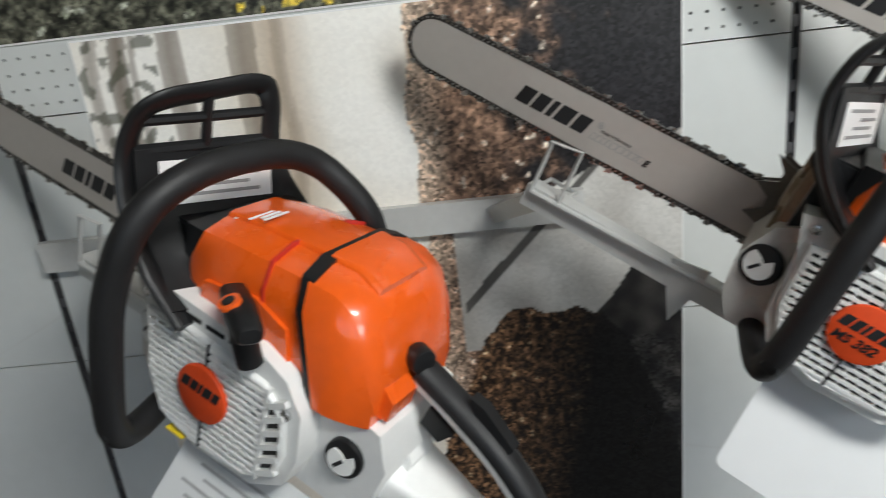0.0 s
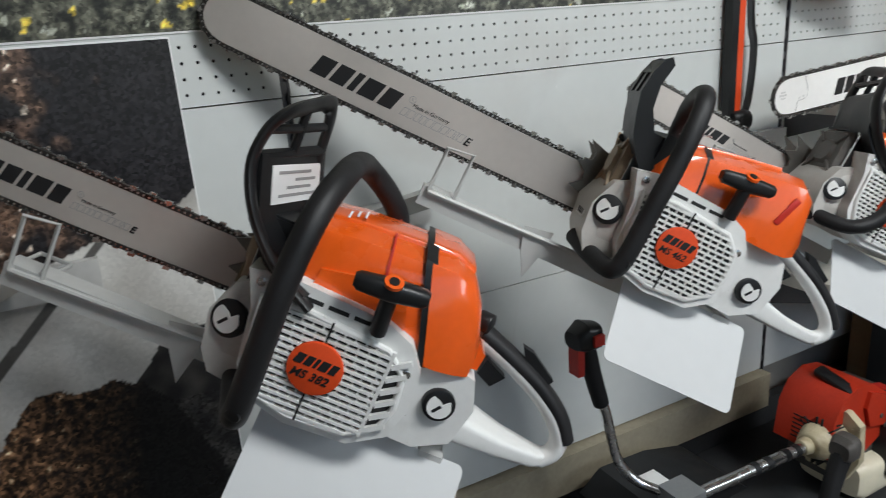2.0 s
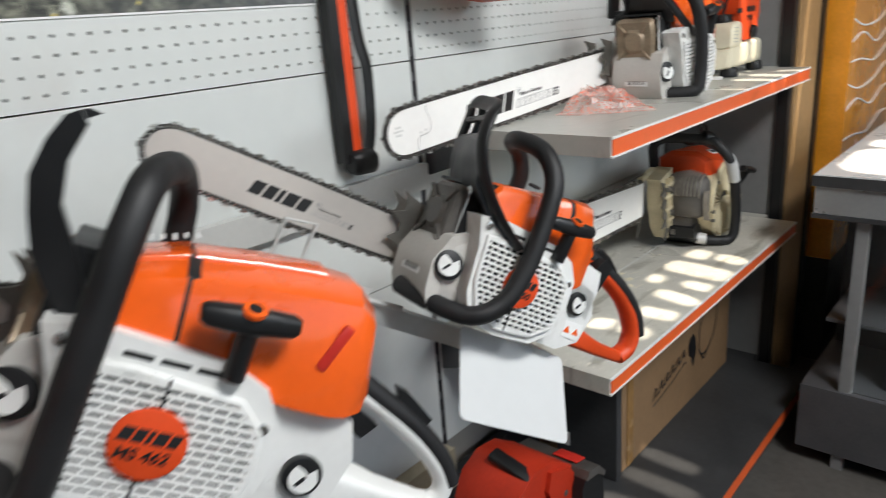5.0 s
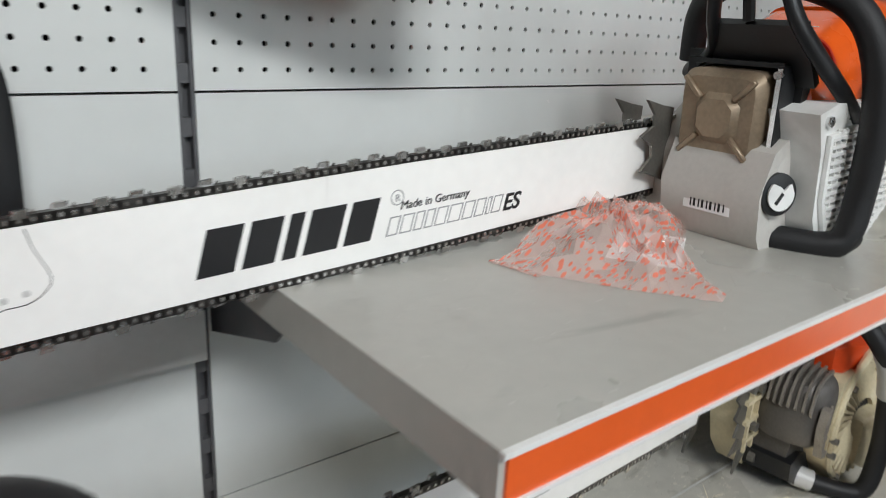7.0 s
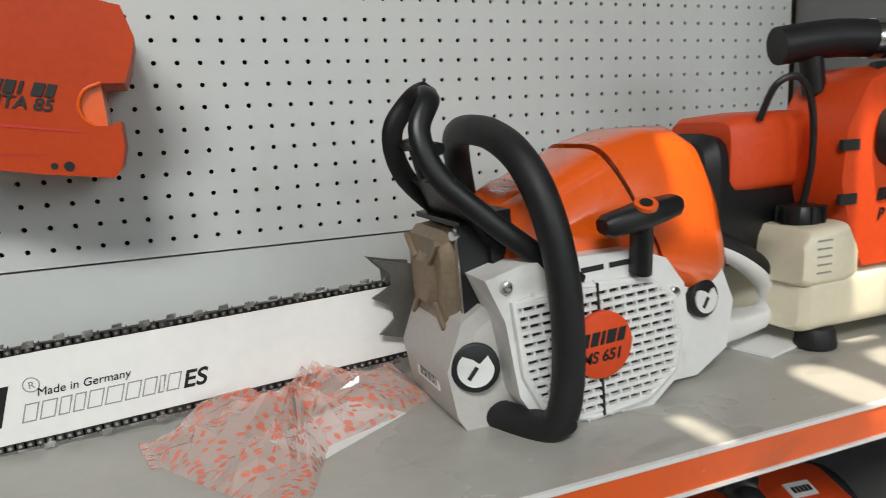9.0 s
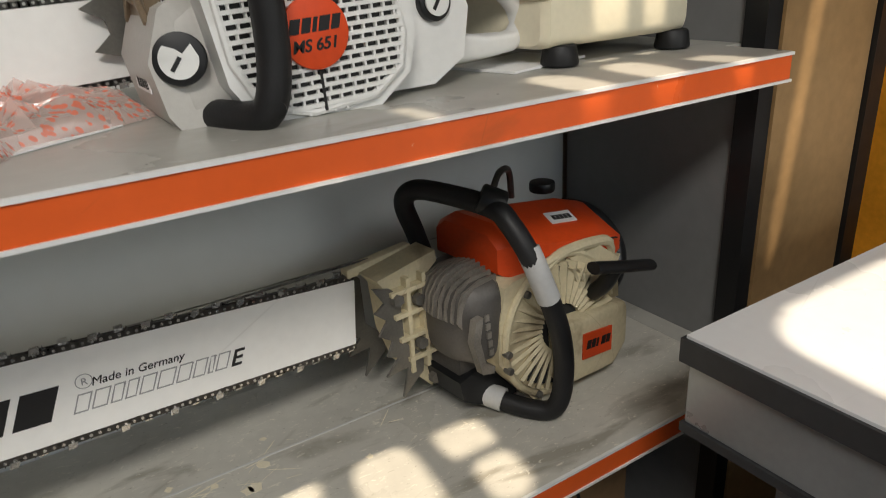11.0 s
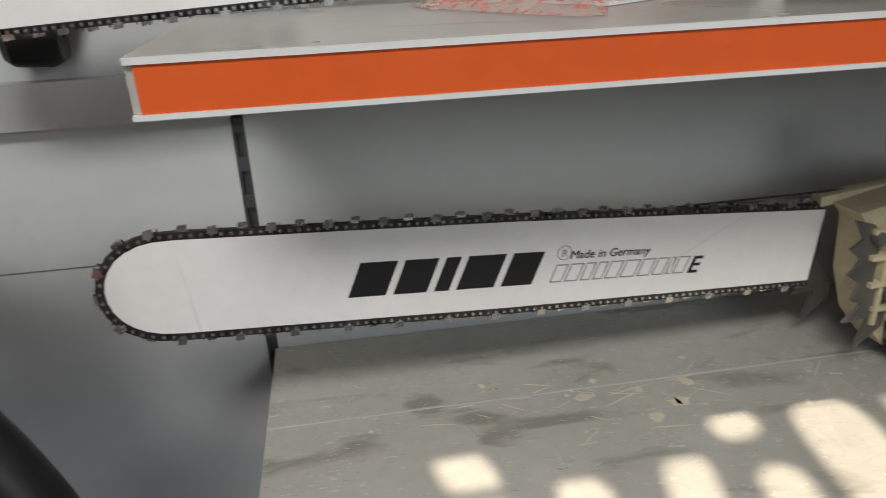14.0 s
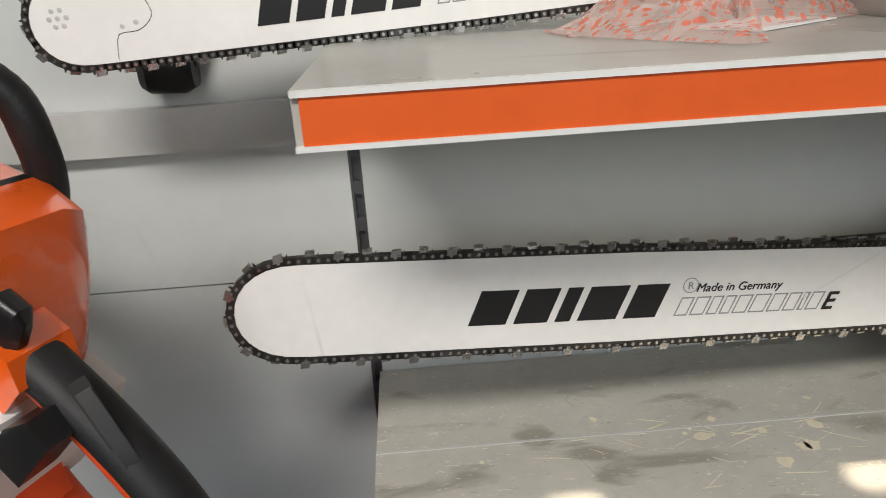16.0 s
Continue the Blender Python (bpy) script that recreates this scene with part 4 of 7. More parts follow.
def chainsaw(m, number, tip, barh, marks, style="hook", rear=None, rear_label="light grey loop handle with black rubber", label="", material=None, sticker=False,
             model="large", big=1.0, size=(1, 1, 1), knob=(-0.196, 0.128, 0.112), bar_z=0.072, spin=0.0):
    """A modern chain saw: +x to the bar's tip, +y to its left side, z up; the bar lies in y = 0."""
    saw = thing("chainsaw", label, "chainsaw", "saws on display", m @ Matrix.Diagonal((*size, 1)))
    part("crankcase", loft([(0.112, 0.030, 0.140, 0.022, 0.092), (0.096, -0.010, 0.150, 0.006, 0.112), (0.040, -0.016, 0.150, 0.000, 0.150), (-0.060, -0.016, 0.150, 0.000, 0.140),
                            (-0.130, 0.020, 0.150, 0.010, 0.110), (-0.176, 0.040, 0.146, 0.014, 0.096)], 32, 6), M_GREYCASE, saw, "grey cast crankcase")
    part("fuel_tank", prism([(-0.098, 0.112), (-0.150, 0.116), (-0.186, 0.106), (-0.200, 0.070), (-0.190, 0.020), (-0.150, -0.002), (-0.100, 0.000)], 0.020, 0.150, w=0.010, seg=3),
         M_WHITE, saw, "light grey fuel tank")
    # oil tank nose
    part("oil_tank", prism([(0.050, 0.096), (0.086, 0.120), (0.108, 0.108), (0.126, 0.066), (0.120, 0.020), (0.104, -0.008), (0.076, -0.012), (0.050, 0.010)],
                           0.030, 0.148, w=0.010, seg=3), M_GREYCASE, saw, "pale grey oil tank nose")
    part("sprocket_cover", prism([(0.120, 0.040), (0.128, 0.080), (0.110, 0.118), (-0.060, 0.122), (-0.100, 0.090), (-0.090, 0.030), (0.060, 0.012)], -0.040, -0.006, w=0.007, seg=3),
         M_GREYCASE, saw, "cast sprocket cover")
    front, back = COVERS[model]
    joint = front[-1]
    facets = FACETS.get(model)
    xj = facets[0][-1][0] - 0.003 if facets else joint[0]
    lean = LEAN[model]
    f = part("engine_shroud", slant(hull(facets[0], 0.006) if facets else loft(front, 40, 5.5, 0.30), xj, lean), M_ORANGE, saw, "glossy orange engine shroud")
    b = part("filter_cover", slant(hull(facets[1], 0.012 if model == "boxy" else 0.006) if facets else loft(back, 40, 5.5, 0.30), xj, lean), M_ORANGE, saw, "glossy orange air filter cover")
    if facets and model != "boxy":
        for secs, par in ((facets[0][1:], f), (facets[1][:3], b)):
            part("top_ridge", slant(hull([(x, y0 + c + 0.004, y1 - c - 0.004, z1 - 0.012, z1 + 0.001, z1 + 0.0055, 0.008) for x, y0, y1, z0, zs, z1, c in secs], 0.002), xj, lean), M_ORANGE, par)
    if model == "faceted":
        g = facets[0][2]
        # thin red band carries the shade line of the moulding step
        part("shroud_seam", slant(hull([(x, g[1] - 0.0012, g[2] + 0.0012, g[3] + 0.004, g[4] + 0.0024, g[5] + 0.0066, g[6]) for x in (-0.0335, -0.0360)], 0.0004), xj, lean), M_RED, f, "red line for the shade at the step between two mouldings")
        part("side_pad", slant(prism([(0.030, 0.132), (-0.058, 0.124), (-0.058, 0.166), (-0.030, 0.180), (0.026, 0.166)], 0.150, 0.1640, w=0.005), xj, lean), M_ORANGE, f)
        part("knob_boss", prism([(-0.150, 0.112), (-0.184, 0.116), (-0.186, 0.136), (-0.170, 0.150), (-0.150, 0.156)], 0.100, 0.140, w=0.006), M_ORANGE, b)
    part("maker_label", box(-0.028, 0.028, 0.1225, 0.1235, -0.007, 0.007, m=Matrix.Translation((0.0, 0.088, 0.044)) @ Matrix.Rotation(radians(-90), 4, "Z")), M_CARD, saw, "small white bar-code label", smooth=False)
    for k in range(9):
        part("label_bar", box(-0.022 + 0.005 * k, -0.0205 + 0.005 * k + 0.001 * (k % 2), 0.1233, 0.1239, -0.004, 0.005, m=Matrix.Translation((0.0, 0.088, 0.044)) @ Matrix.Rotation(radians(-90), 4, "Z")), M_INK, saw, smooth=False)
    if model != "boxy":
        for k in range(5):
            part("caution_bar", box(0.002 + 0.009 * k, 0.0045 + 0.009 * k, 0.085, 0.118 - 0.006 * (k % 2), 0.2268 - 0.0036 * k, 0.2278 - 0.0036 * k), M_CARD, f, smooth=False)
    if facets:
        g, h = facets[0][-1], facets[1][0]
        gasket = hull([(x, h[1] + 0.0015, h[2] - 0.0015, h[3] - 0.002, h[4] - 0.001, h[5] + (0.003 if model != "boxy" else -0.001), h[6]) for x in (g[0] + 0.001, h[0] - 0.006)], 0.001)
    else:
        gasket = loft([(joint[0] + 0.001, joint[1] + 0.003, joint[2] - 0.003, joint[3] - 0.004, joint[4] - 0.0035),
                       (joint[0] - 0.006, joint[1] + 0.003, joint[2] - 0.003, joint[3] - 0.004, joint[4] - 0.0035)], 40, 5.5, 0.30)
    part("cover_gasket", slant(gasket, xj, lean), M_BLACK, saw, "black joint strip")
    if model == "sleek":
        # the slot is a red bar, its shade put into the colour
        part("side_slot", box(-0.0055, 0.0055, 0.1665, 0.1728, -0.024, 0.024, w=0.0025, m=Matrix.Translation((-0.136, 0.0014, 0.176)) @ Matrix.Rotation(-0.30, 4, "Y")), M_RED, b, "red bar coloured as a moulded slot's shade")
    if model == "boxy":
        st = part("warning_sticker", box(-0.188, -0.150, 0.1500, 0.1512, 0.022, 0.050), M_CARD, saw, "white sticker with warning triangles", smooth=False)
        for x in (-0.158, -0.178):
            part("warning_triangle", prism([(x + 0.007, 0.030), (x - 0.007, 0.030), (x, 0.042)], 0.1511, 0.1516), M_ORANGE, st, smooth=False)
    if model == "large":
        # red band as the shaded line of the seam
        part("shroud_seam", loft([(0.0135, 0.0005, 0.1575, 0.124, 0.2178), (0.0105, 0.0003, 0.1577, 0.124, 0.2192)], 40, 5.5, 0.294), M_RED, f)
        part("shroud_ridge", loft([(0.052, 0.030, 0.120, 0.150, 0.2005), (0.016, 0.024, 0.128, 0.160, 0.2185), (0.013, 0.026, 0.126, 0.160, 0.2170)], 28, 7, 0.2), M_ORANGE, f)
    part("choke_knob", loft([(knob[0] + 0.006, knob[1] - 0.010, knob[1] + 0.010, knob[2] - 0.026, knob[2] + 0.020), (knob[0] - 0.012, knob[1] - 0.009, knob[1] + 0.009, knob[2] - 0.023, knob[2] + 0.018),
                              (knob[0] - 0.018, knob[1] - 0.004, knob[1] + 0.004, knob[2] - 0.016, knob[2] + 0.010)], 20, 4) if model == "boxy" else disc(knob, (-1, 0.5, 0.1), 0.013, 0.018, 16, w=0.002), M_BLACK, b)
    if model != "faceted":
        # a dark disc gives the hole its shade
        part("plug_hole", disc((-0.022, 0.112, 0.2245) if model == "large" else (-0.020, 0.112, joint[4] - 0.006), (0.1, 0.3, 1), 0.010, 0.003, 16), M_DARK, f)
    cover = starter(saw, number, wide=1.07 if model == "faceted" else 1.0)
    cover.matrix_basis = Matrix.Translation((0, 0, {"faceted": -0.008, "sleek": -0.013}.get(model, 0.0)))
    cap(saw, (0.100, 0.150, 0.066), (0.35, 1, 0.1), 0.0225)
    cap(saw, {"faceted": (-0.158, 0.152, 0.064), "sleek": (-0.155, 0.154, 0.046)}.get(model, (-0.157, 0.150, 0.080)), (-0.1, 1, 0.05), 0.020)
    grip(saw, (-0.052, 0.196, 0.186), 0.12, spin)
    guard(saw, style, sticker)
    wrap_handle(saw, model)
    rear_handle(saw, rear or M_WHITE, rear_label, *{"boxy": (0.028, 1.25, 1.32), "faceted": (0.004, 1.0, 1.10), "sleek": (-0.006, 1.0, 1.12)}.get(model, (0.0, 1.0, 1.0)))
    muffler(saw, model == "boxy")
    spikes(saw)
    add_bar(saw, 0.05, tip, bar_z, barh, marks, material or M_STEEL, 0.0080, big, nose=model == "large")
    return saw


def aim(place, yaw, pitch, roll=0.0, at=(-0.010, 0.190, 0.073), size=1.0):
    """The pose of a saw whose badge is at place: bar towards -x, turned to the wall by yaw, raised by pitch (degrees)."""
    y, p = radians(yaw), radians(pitch)
    f = Vector((-math.cos(p) * math.cos(y), math.cos(p) * math.sin(y), math.sin(p)))
    l = Vector((0, 0, 1)).cross(f).normalized()
    u = f.cross(l)
    R = Matrix((f, l, u)).transposed().to_4x4() @ Matrix.Rotation(radians(roll), 4, "X")
    return Matrix.Translation(Vector(place) - R @ (Vector(at) * size)) @ R

# ---- the shop's shell ----
XL, XR, YB, CEIL = -4.2, 3.6, -4.4, 2.9


def structure(name, bm, material, label, smooth=False):
    return tagged(part(name, bm, material, None, label, smooth), category=name.split("_")[0], kind="structure")


structure("floor", box(XL, XR, YB, 0.3, -0.1, 0.0), M_FLOOR, "worn dark concrete shop floor")
bm = bmesh.new()
add_box(bm, XL, -1.6, YB, 0.3, CEIL, CEIL + 0.02)
add_box(bm, -1.6, 0.13, YB, -2.5, CEIL, CEIL + 0.02)
add_box(bm, -1.6, 0.13, -1.8, 0.3, CEIL, CEIL + 0.02)
add_box(bm, 1.5, XR, YB, 0.3, CEIL, CEIL + 0.02)
add_box(bm, 0.13, 1.5, YB, -1.76, CEIL, CEIL + 0.02)
add_box(bm, 0.13, 1.5, -0.90, 0.3, CEIL, CEIL + 0.02)
# gaps cut in the unseen roof to place the sun patches: x0, x1, y0, y1
GAPS = ((0.775, 0.850, -1.312, -1.237), (0.645, 0.736, -1.410, -1.232), (0.780, 0.842, -1.405, -1.322), (0.557, 0.615, -1.276, -1.232), (0.560, 0.612, -1.405, -1.325),
        (0.465, 0.520, -1.405, -1.290), (0.240, 0.300, -1.300, -1.240), (0.355, 0.410, -1.400, -1.300), (0.245, 0.300, -1.390, -1.310), (0.867, 0.925, -1.226, -1.115),
        (0.975, 1.040, -1.226, -1.115), (1.098, 1.150, -1.226, -1.150), (0.688, 0.710, -1.222, -1.150), (0.310, 0.360, -1.660, -1.450), (0.420, 0.475, -1.660, -1.450),
        (0.530, 0.580, -1.620, -1.450), (0.735, 0.800, -1.040, -0.960), (1.000, 1.060, -1.090, -0.970), (1.090, 1.130, -1.090, -0.990), (1.340, 1.372, -1.300, -1.050),
        (0.970, 1.300, -1.720, -1.450), (1.340, 1.480, -1.720, -1.460))
rnd = random.Random(5)
skews = [rnd.uniform(-0.22, 0.22) for g in GAPS]
ROW = 0.01
for r in range(86):
    y = -1.76 + ROW * r
    open_spans = []
    for (gx0, gx1, gy0, gy1), k in zip(GAPS, skews):
        t = (y + ROW / 2 - (gy0 + gy1) / 2) / ((gy1 - gy0) / 2)
        if abs(t) < 1:
            shift, pinch = k * t * (gy1 - gy0) / 2, 0.22 * (gx1 - gx0) * t ** 6
            open_spans.append((gx0 + shift + pinch, gx1 + shift - pinch))
    x = 0.13
    for a, b in sorted(open_spans):
        if a > x:
            add_box(bm, x, a, y, y + ROW, CEIL, CEIL + 0.02)
        x = max(x, b)
    add_box(bm, x, 1.5, y, y + ROW, CEIL, CEIL + 0.02)
structure("ceiling", bm, M_PLASTER, "plain unseen ceiling with gaps placed to shape the sun patches")
# added out of view: stops direct sun coming through the roof opening
structure("roof_pane", box(-1.6, 0.13, -2.5, -1.8, CEIL + 0.021, CEIL + 0.028), M_CARD, "unseen white sheet added to keep the sun out of the roof opening")
structure("wall_north", box(XL, XR, 0.06, 0.2, 0, CEIL), M_PLASTER, "plaster wall behind the display panels")
structure("wall_west", box(XL - 0.15, XL, YB, 0.2, 0, CEIL), M_PLASTER, "plain painted side wall")
structure("wall_east", box(XR, XR + 0.15, YB, 0.2, 0, CEIL), M_PLASTER, "plain painted side wall")
# unseen wall; its openings are added to let daylight in
bm = bmesh.new()
add_box(bm, XL, -3.1, YB - 0.15, YB, 0, CEIL)
add_box(bm, 0.7, 1.0, YB - 0.15, YB, 0, CEIL)
add_box(bm, 2.6, XR, YB - 0.15, YB, 0, CEIL)
add_box(bm, -3.1, 0.7, YB - 0.15, YB, 2.75, CEIL)
add_box(bm, -3.1, 0.7, YB - 0.15, YB, 0, 1.2)
add_box(bm, 1.0, 2.6, YB - 0.15, YB, 0, 1.2)
add_box(bm, 1.0, 2.6, YB - 0.15, YB, 2.75, CEIL)
structure("wall_south", bm, M_PLASTER, "unseen front wall with openings added for daylight")

# wall panels: bays between slotted uprights, each of stacked steel panels
SEAMS = (0.33, 0.79, 1.242, 1.71, 2.17)
BAYS = ((-3.87, -2.58), (-2.58, -1.29), (-1.29, 0.0), (0.0, 1.226))


def hole_panel(x0, x1, z0, z1, c0, c1, r0, r1):
    """A pegboard panel whose holes between columns c0..c1 and rows r0..r1 go through it; pitch 25 mm."""
    bm = bmesh.new()
    p, r = 0.025, 0.0029
    xs = [x0] + [c0 + p * i - p / 2 for i in range(int(round((c1 - c0) / p)) + 2)] + [x1]
    zs = [z0] + [r0 + p * i - p / 2 for i in range(int(round((r1 - r0) / p)) + 2)] + [z1]
    grid = {}

    def v(x, z):
        k = (round(x, 5), round(z, 5))
        if k not in grid:
            grid[k] = bm.verts.new((x, 0, z))
        return grid[k]
    for i in range(len(xs) - 1):
        for j in range(len(zs) - 1):
            a, b, c, d = v(xs[i], zs[j]), v(xs[i + 1], zs[j]), v(xs[i + 1], zs[j + 1]), v(xs[i], zs[j + 1])
            inside = 0 < i < len(xs) - 2 and 0 < j < len(zs) - 2
            if not inside:
                if xs[i + 1] - xs[i] > 1e-5 and zs[j + 1] - zs[j] > 1e-5:
                    bm.faces.new((a, b, c, d))
                continue
            cx, cz = (xs[i] + xs[i + 1]) / 2, (zs[j] + zs[j + 1]) / 2
            ring = [bm.verts.new((cx + r * math.cos(math.pi * (2 * q + 1) / 8), 0, cz + r * math.sin(math.pi * (2 * q + 1) / 8))) for q in range(8)]
            back = [bm.verts.new((w.co.x, 0.004, w.co.z)) for w in ring]
            cor = (c, d, a, b)
            for q in range(4):
                # ring vertices 2q, 2q+1 face corner q; sides between corners
                bm.faces.new((cor[q], ring[2 * q + 1], ring[2 * q]))
                bm.faces.new((cor[q], cor[(q + 1) % 4], ring[(2 * q + 2) % 8], ring[2 * q + 1]))
            for q in range(8):
                bm.faces.new((ring[q], ring[(q + 1) % 8], back[(q + 1) % 8], back[q]))
    return bm


back_wall = tagged(new("wall_panels"), "pale grey steel wall panels between slotted uprights", "wall", kind="structure")
for bx0, bx1 in BAYS:
    for i, (z0, z1) in enumerate(zip(SEAMS, SEAMS[1:])):
        x0, x1, a, b = bx0 + 0.008, bx1 - 0.008, z0 + 0.0012, z1 - 0.0012
        if i >= 2 and not (bx0 < -2.6):
            c0 = bx0 + 0.0285
            n = int((x1 - c0 - 0.012) / 0.025)
            r0 = z0 + (0.0205 if i == 2 else 0.0125)
            rows = int((b - r0) / 0.025)
            part("pegboard_panel", hole_panel(x0, x1, a, b, c0, c0 + n * 0.025, r0, r0 + rows * 0.025), M_PANEL, back_wall, smooth=False)
        else:
            part("panel", box(x0, x1, 0.0, 0.018, a, b, w=0.0015, seg=1), M_PANEL, back_wall)
# dark sheet: its colour is the shade seen through the peg holes
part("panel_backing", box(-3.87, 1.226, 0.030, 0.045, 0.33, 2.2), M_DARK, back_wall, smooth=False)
structure("plinth", box(-3.87, -0.0, -0.03, 0.03, 0.22, 0.326, w=0.004), M_BEIGE, "beige board under the wall panels")
structure("skirting", box(-3.87, 1.16, 0.0, 0.03, 0.0, 0.218), M_DARKSHELF, "dark boarding below the panels")


def upright(x):
    u = tagged(new("upright"), "slotted grey steel upright between wall panels", "upright", "uprights", "structure")
    bm = bmesh.new()
    add_box(bm, x - 0.0075, x - 0.0045, 0.001, 0.03, 0, 2.3)
    add_box(bm, x + 0.0045, x + 0.0075, 0.001, 0.03, 0, 2.3)
    add_box(bm, x - 0.0045, x + 0.0045, 0.012, 0.016, 0, 2.3)
    z = 0.05
    while z < 2.25:
        add_box(bm, x - 0.0044, x + 0.0044, 0.003, 0.012, z, z + 0.018)
        z += 0.05
    part("slotted_channel", bm, M_UPRIGHT, u, smooth=False)


for x in (-2.58, -1.29, 0.0):
    upright(x)
for bx0, bx1 in ((-2.592, -1.62), (-1.302, -1.03), (-0.62, 0.01)):
    r = thing("mounting_rail", "flat pale steel rail fixed across the wall panels", "rail", "rails", kind="structure")
    part("rail_bar", box(bx0 + 0.012, bx1 - 0.012, -0.022, -0.004, 0.976, 1.030, w=0.002), M_RAIL, r)

# ---- shelves ----


def shelf(name, x0, x1, depth, top, material, thick=0.037, strip=True, seam=None, label=""):
    s = thing(name, label, "shelf", "shelves", kind="structure")
    if seam:
        part("shelf_plate", box(x0, x1, -seam + 0.0008, -0.002, top - thick, top, w=0.0015, seg=1), material, s)
        part("shelf_plate", box(x0, x1, -depth, -seam - 0.0008, top - thick, top, w=0.002), material, s)
        part("joint_lip", box(x0, x1, -seam - 0.0016, -seam + 0.0016, top - 0.004, top + 0.0008, w=0.0004, seg=1), M_RAIL, s, "pale folded joint between two plates")
        rnd = random.Random(3)
        bm = bmesh.new()
        for k in range(46):
            cx, cy = rnd.gauss(0.45, 0.09), -abs(rnd.gauss(seam + 0.035, 0.030))
            n, r, thin = rnd.randint(6, 9), rnd.uniform(0.003, 0.011) * (1 if k < 12 else 0.55), 1.0 if k < 14 else rnd.uniform(0.10, 0.22)
            turn, long = rnd.uniform(-0.9, 0.9), 1.0 if k < 14 else rnd.uniform(2.0, 5.5)
            m = Matrix.Translation((cx, cy, 0)) @ Matrix.Rotation(turn, 4, "Z")
            pts = [m @ Vector((r * long * rnd.uniform(0.55, 1.2) * math.cos(6.2832 * i / n), r * thin * rnd.uniform(0.5, 1.2) * math.sin(6.2832 * i / n), 0)) for i in range(n)]
            add_prism(bm, [(p.x, p.y) for p in pts], top - 0.0005, top + 0.0003, "xy")
        part("paint_chips", bm, mat("bare_primer", (0.82, 0.75, 0.58), 0.6, vary=0.2, scale=40), s, "pale chips and scrapes in the paint", smooth=False)
    else:
        part("shelf_plate", box(x0, x1, -depth, -0.002, top - thick, top, w=0.002), material, s)
    part("price_strip", box(x0 + 0.005, x1 - 0.002, -depth - 0.0022, -depth + 0.001, top - thick + 0.0035, top - 0.0045, w=0.0006, seg=1), M_SHELFOR, s, "orange strip along the front edge")
    bm = bmesh.new()
    add_box(bm, x0, x1, -depth - 0.0042, -depth + 0.001, top - 0.0042, top - 0.0002)
    add_box(bm, x0, x1, -depth - 0.0042, -depth + 0.001, top - thick, top - thick + 0.0034)
    part("strip_lip", bm, M_DARKSHELF if material is M_DARKSHELF else M_WHITE, s, "folded edge")
    part("shelf_bracket", prism([(-0.004, top - thick), (-0.18, top - thick), (-0.16, top - thick - 0.02), (-0.004, top - thick - 0.07)], x0 + 0.006, x0 + 0.009, "yz"), M_UPRIGHT, s)
    return s


shelf("shelf_upper", 0.004, 1.185, 0.448, 1.105, M_SHELF, label="pale grey steel shelf with an orange front strip")
shelf("shelf_lower", 0.004, 1.185, 0.445, 0.638, M_SHELF2, seam=0.185, label="scratched grey steel shelf with an orange front strip")
shelf("shelf_base", -1.29, 1.185, 0.522, 0.135, M_DARKSHELF, thick=0.05, label="dark base shelf with an orange front strip")
structure("side_panel", box(1.228, 1.244, -0.352, -0.001, 0.0, 2.0, w=0.001, seg=1), M_SIDE, "dark grey end panel of the shelving")
structure("corner_post", box(1.218, 1.250, -0.388, -0.354, 0.0, 2.0, w=0.003), M_BLACK, "black steel front post of the shelving")
structure("wood_partition", box(1.252, 1.48, -0.392, -0.355, 0.0, 2.3, w=0.002), M_PLY, "varnished plywood partition beside the shelving")
structure("partition_post", box(1.482, 1.52, -0.40, -0.355, 0.0, 2.3, w=0.003), M_BLACK, "black post at the partition's edge")
for z, t in ((1.105, 0.037), (0.638, 0.037), (0.135, 0.05)):
    structure("shelf_filler", box(1.1865, 1.2265, -0.350, -0.002, z - t, z - 0.0005, w=0.001, seg=1), M_SHELF if z > 0.2 else M_DARKSHELF, "narrow steel filler beside the shelf")

# ---- saws on the wall and on the shelf ----


def pose_saw(yaw, pitch, roll, place):
    """The pose of a saw's origin: bar towards -x, turned to the wall by yaw, raised by pitch (degrees)."""
    y, p = radians(yaw), radians(pitch)
    f = Vector((-math.cos(p) * math.cos(y), math.cos(p) * math.sin(y), math.sin(p)))
    l = Vector((0, 0, 1)).cross(f).normalized()
    u = f.cross(l)
    return Matrix.Translation(place) @ Matrix((f, l, u)).transposed().to_4x4() @ Matrix.Rotation(radians(roll), 4, "X")


P1 = aim((-2.087, -0.570, 1.020), 29.7, 21.5, 3.3, size=1.02)
P2 = pose_saw(29.7, 27.7, 3.3, (-1.397, -0.359, 0.937))
P3 = pose_saw(29.5, 29.3, 4.3, (-0.845, -0.351, 0.949))
P4 = pose_saw(22.2, 31.0, 3.4, (-0.338, -0.335, 0.904))
P5 = aim((0.596, -0.367, 1.178), 0, -3.2)
first = chainsaw(P1, "", 0.66, 0.072, (0.478, 0.88, 0.62, "E", 0.028), "ladder", sticker=True, model="faceted", knob=(-0.178, 0.094, 0.160), size=(1.02, 1.02, 1.02), spin=-0.6,
         label="orange and white chainsaw with black guard on a wall arm")
part("caution_tag", box(0.012, 0.036, 0.160, 0.186, -0.0105, -0.0085, w=0.0005, seg=1), mat("yellow_label", (0.75, 0.55, 0.03), 0.4), first, "small yellow label")
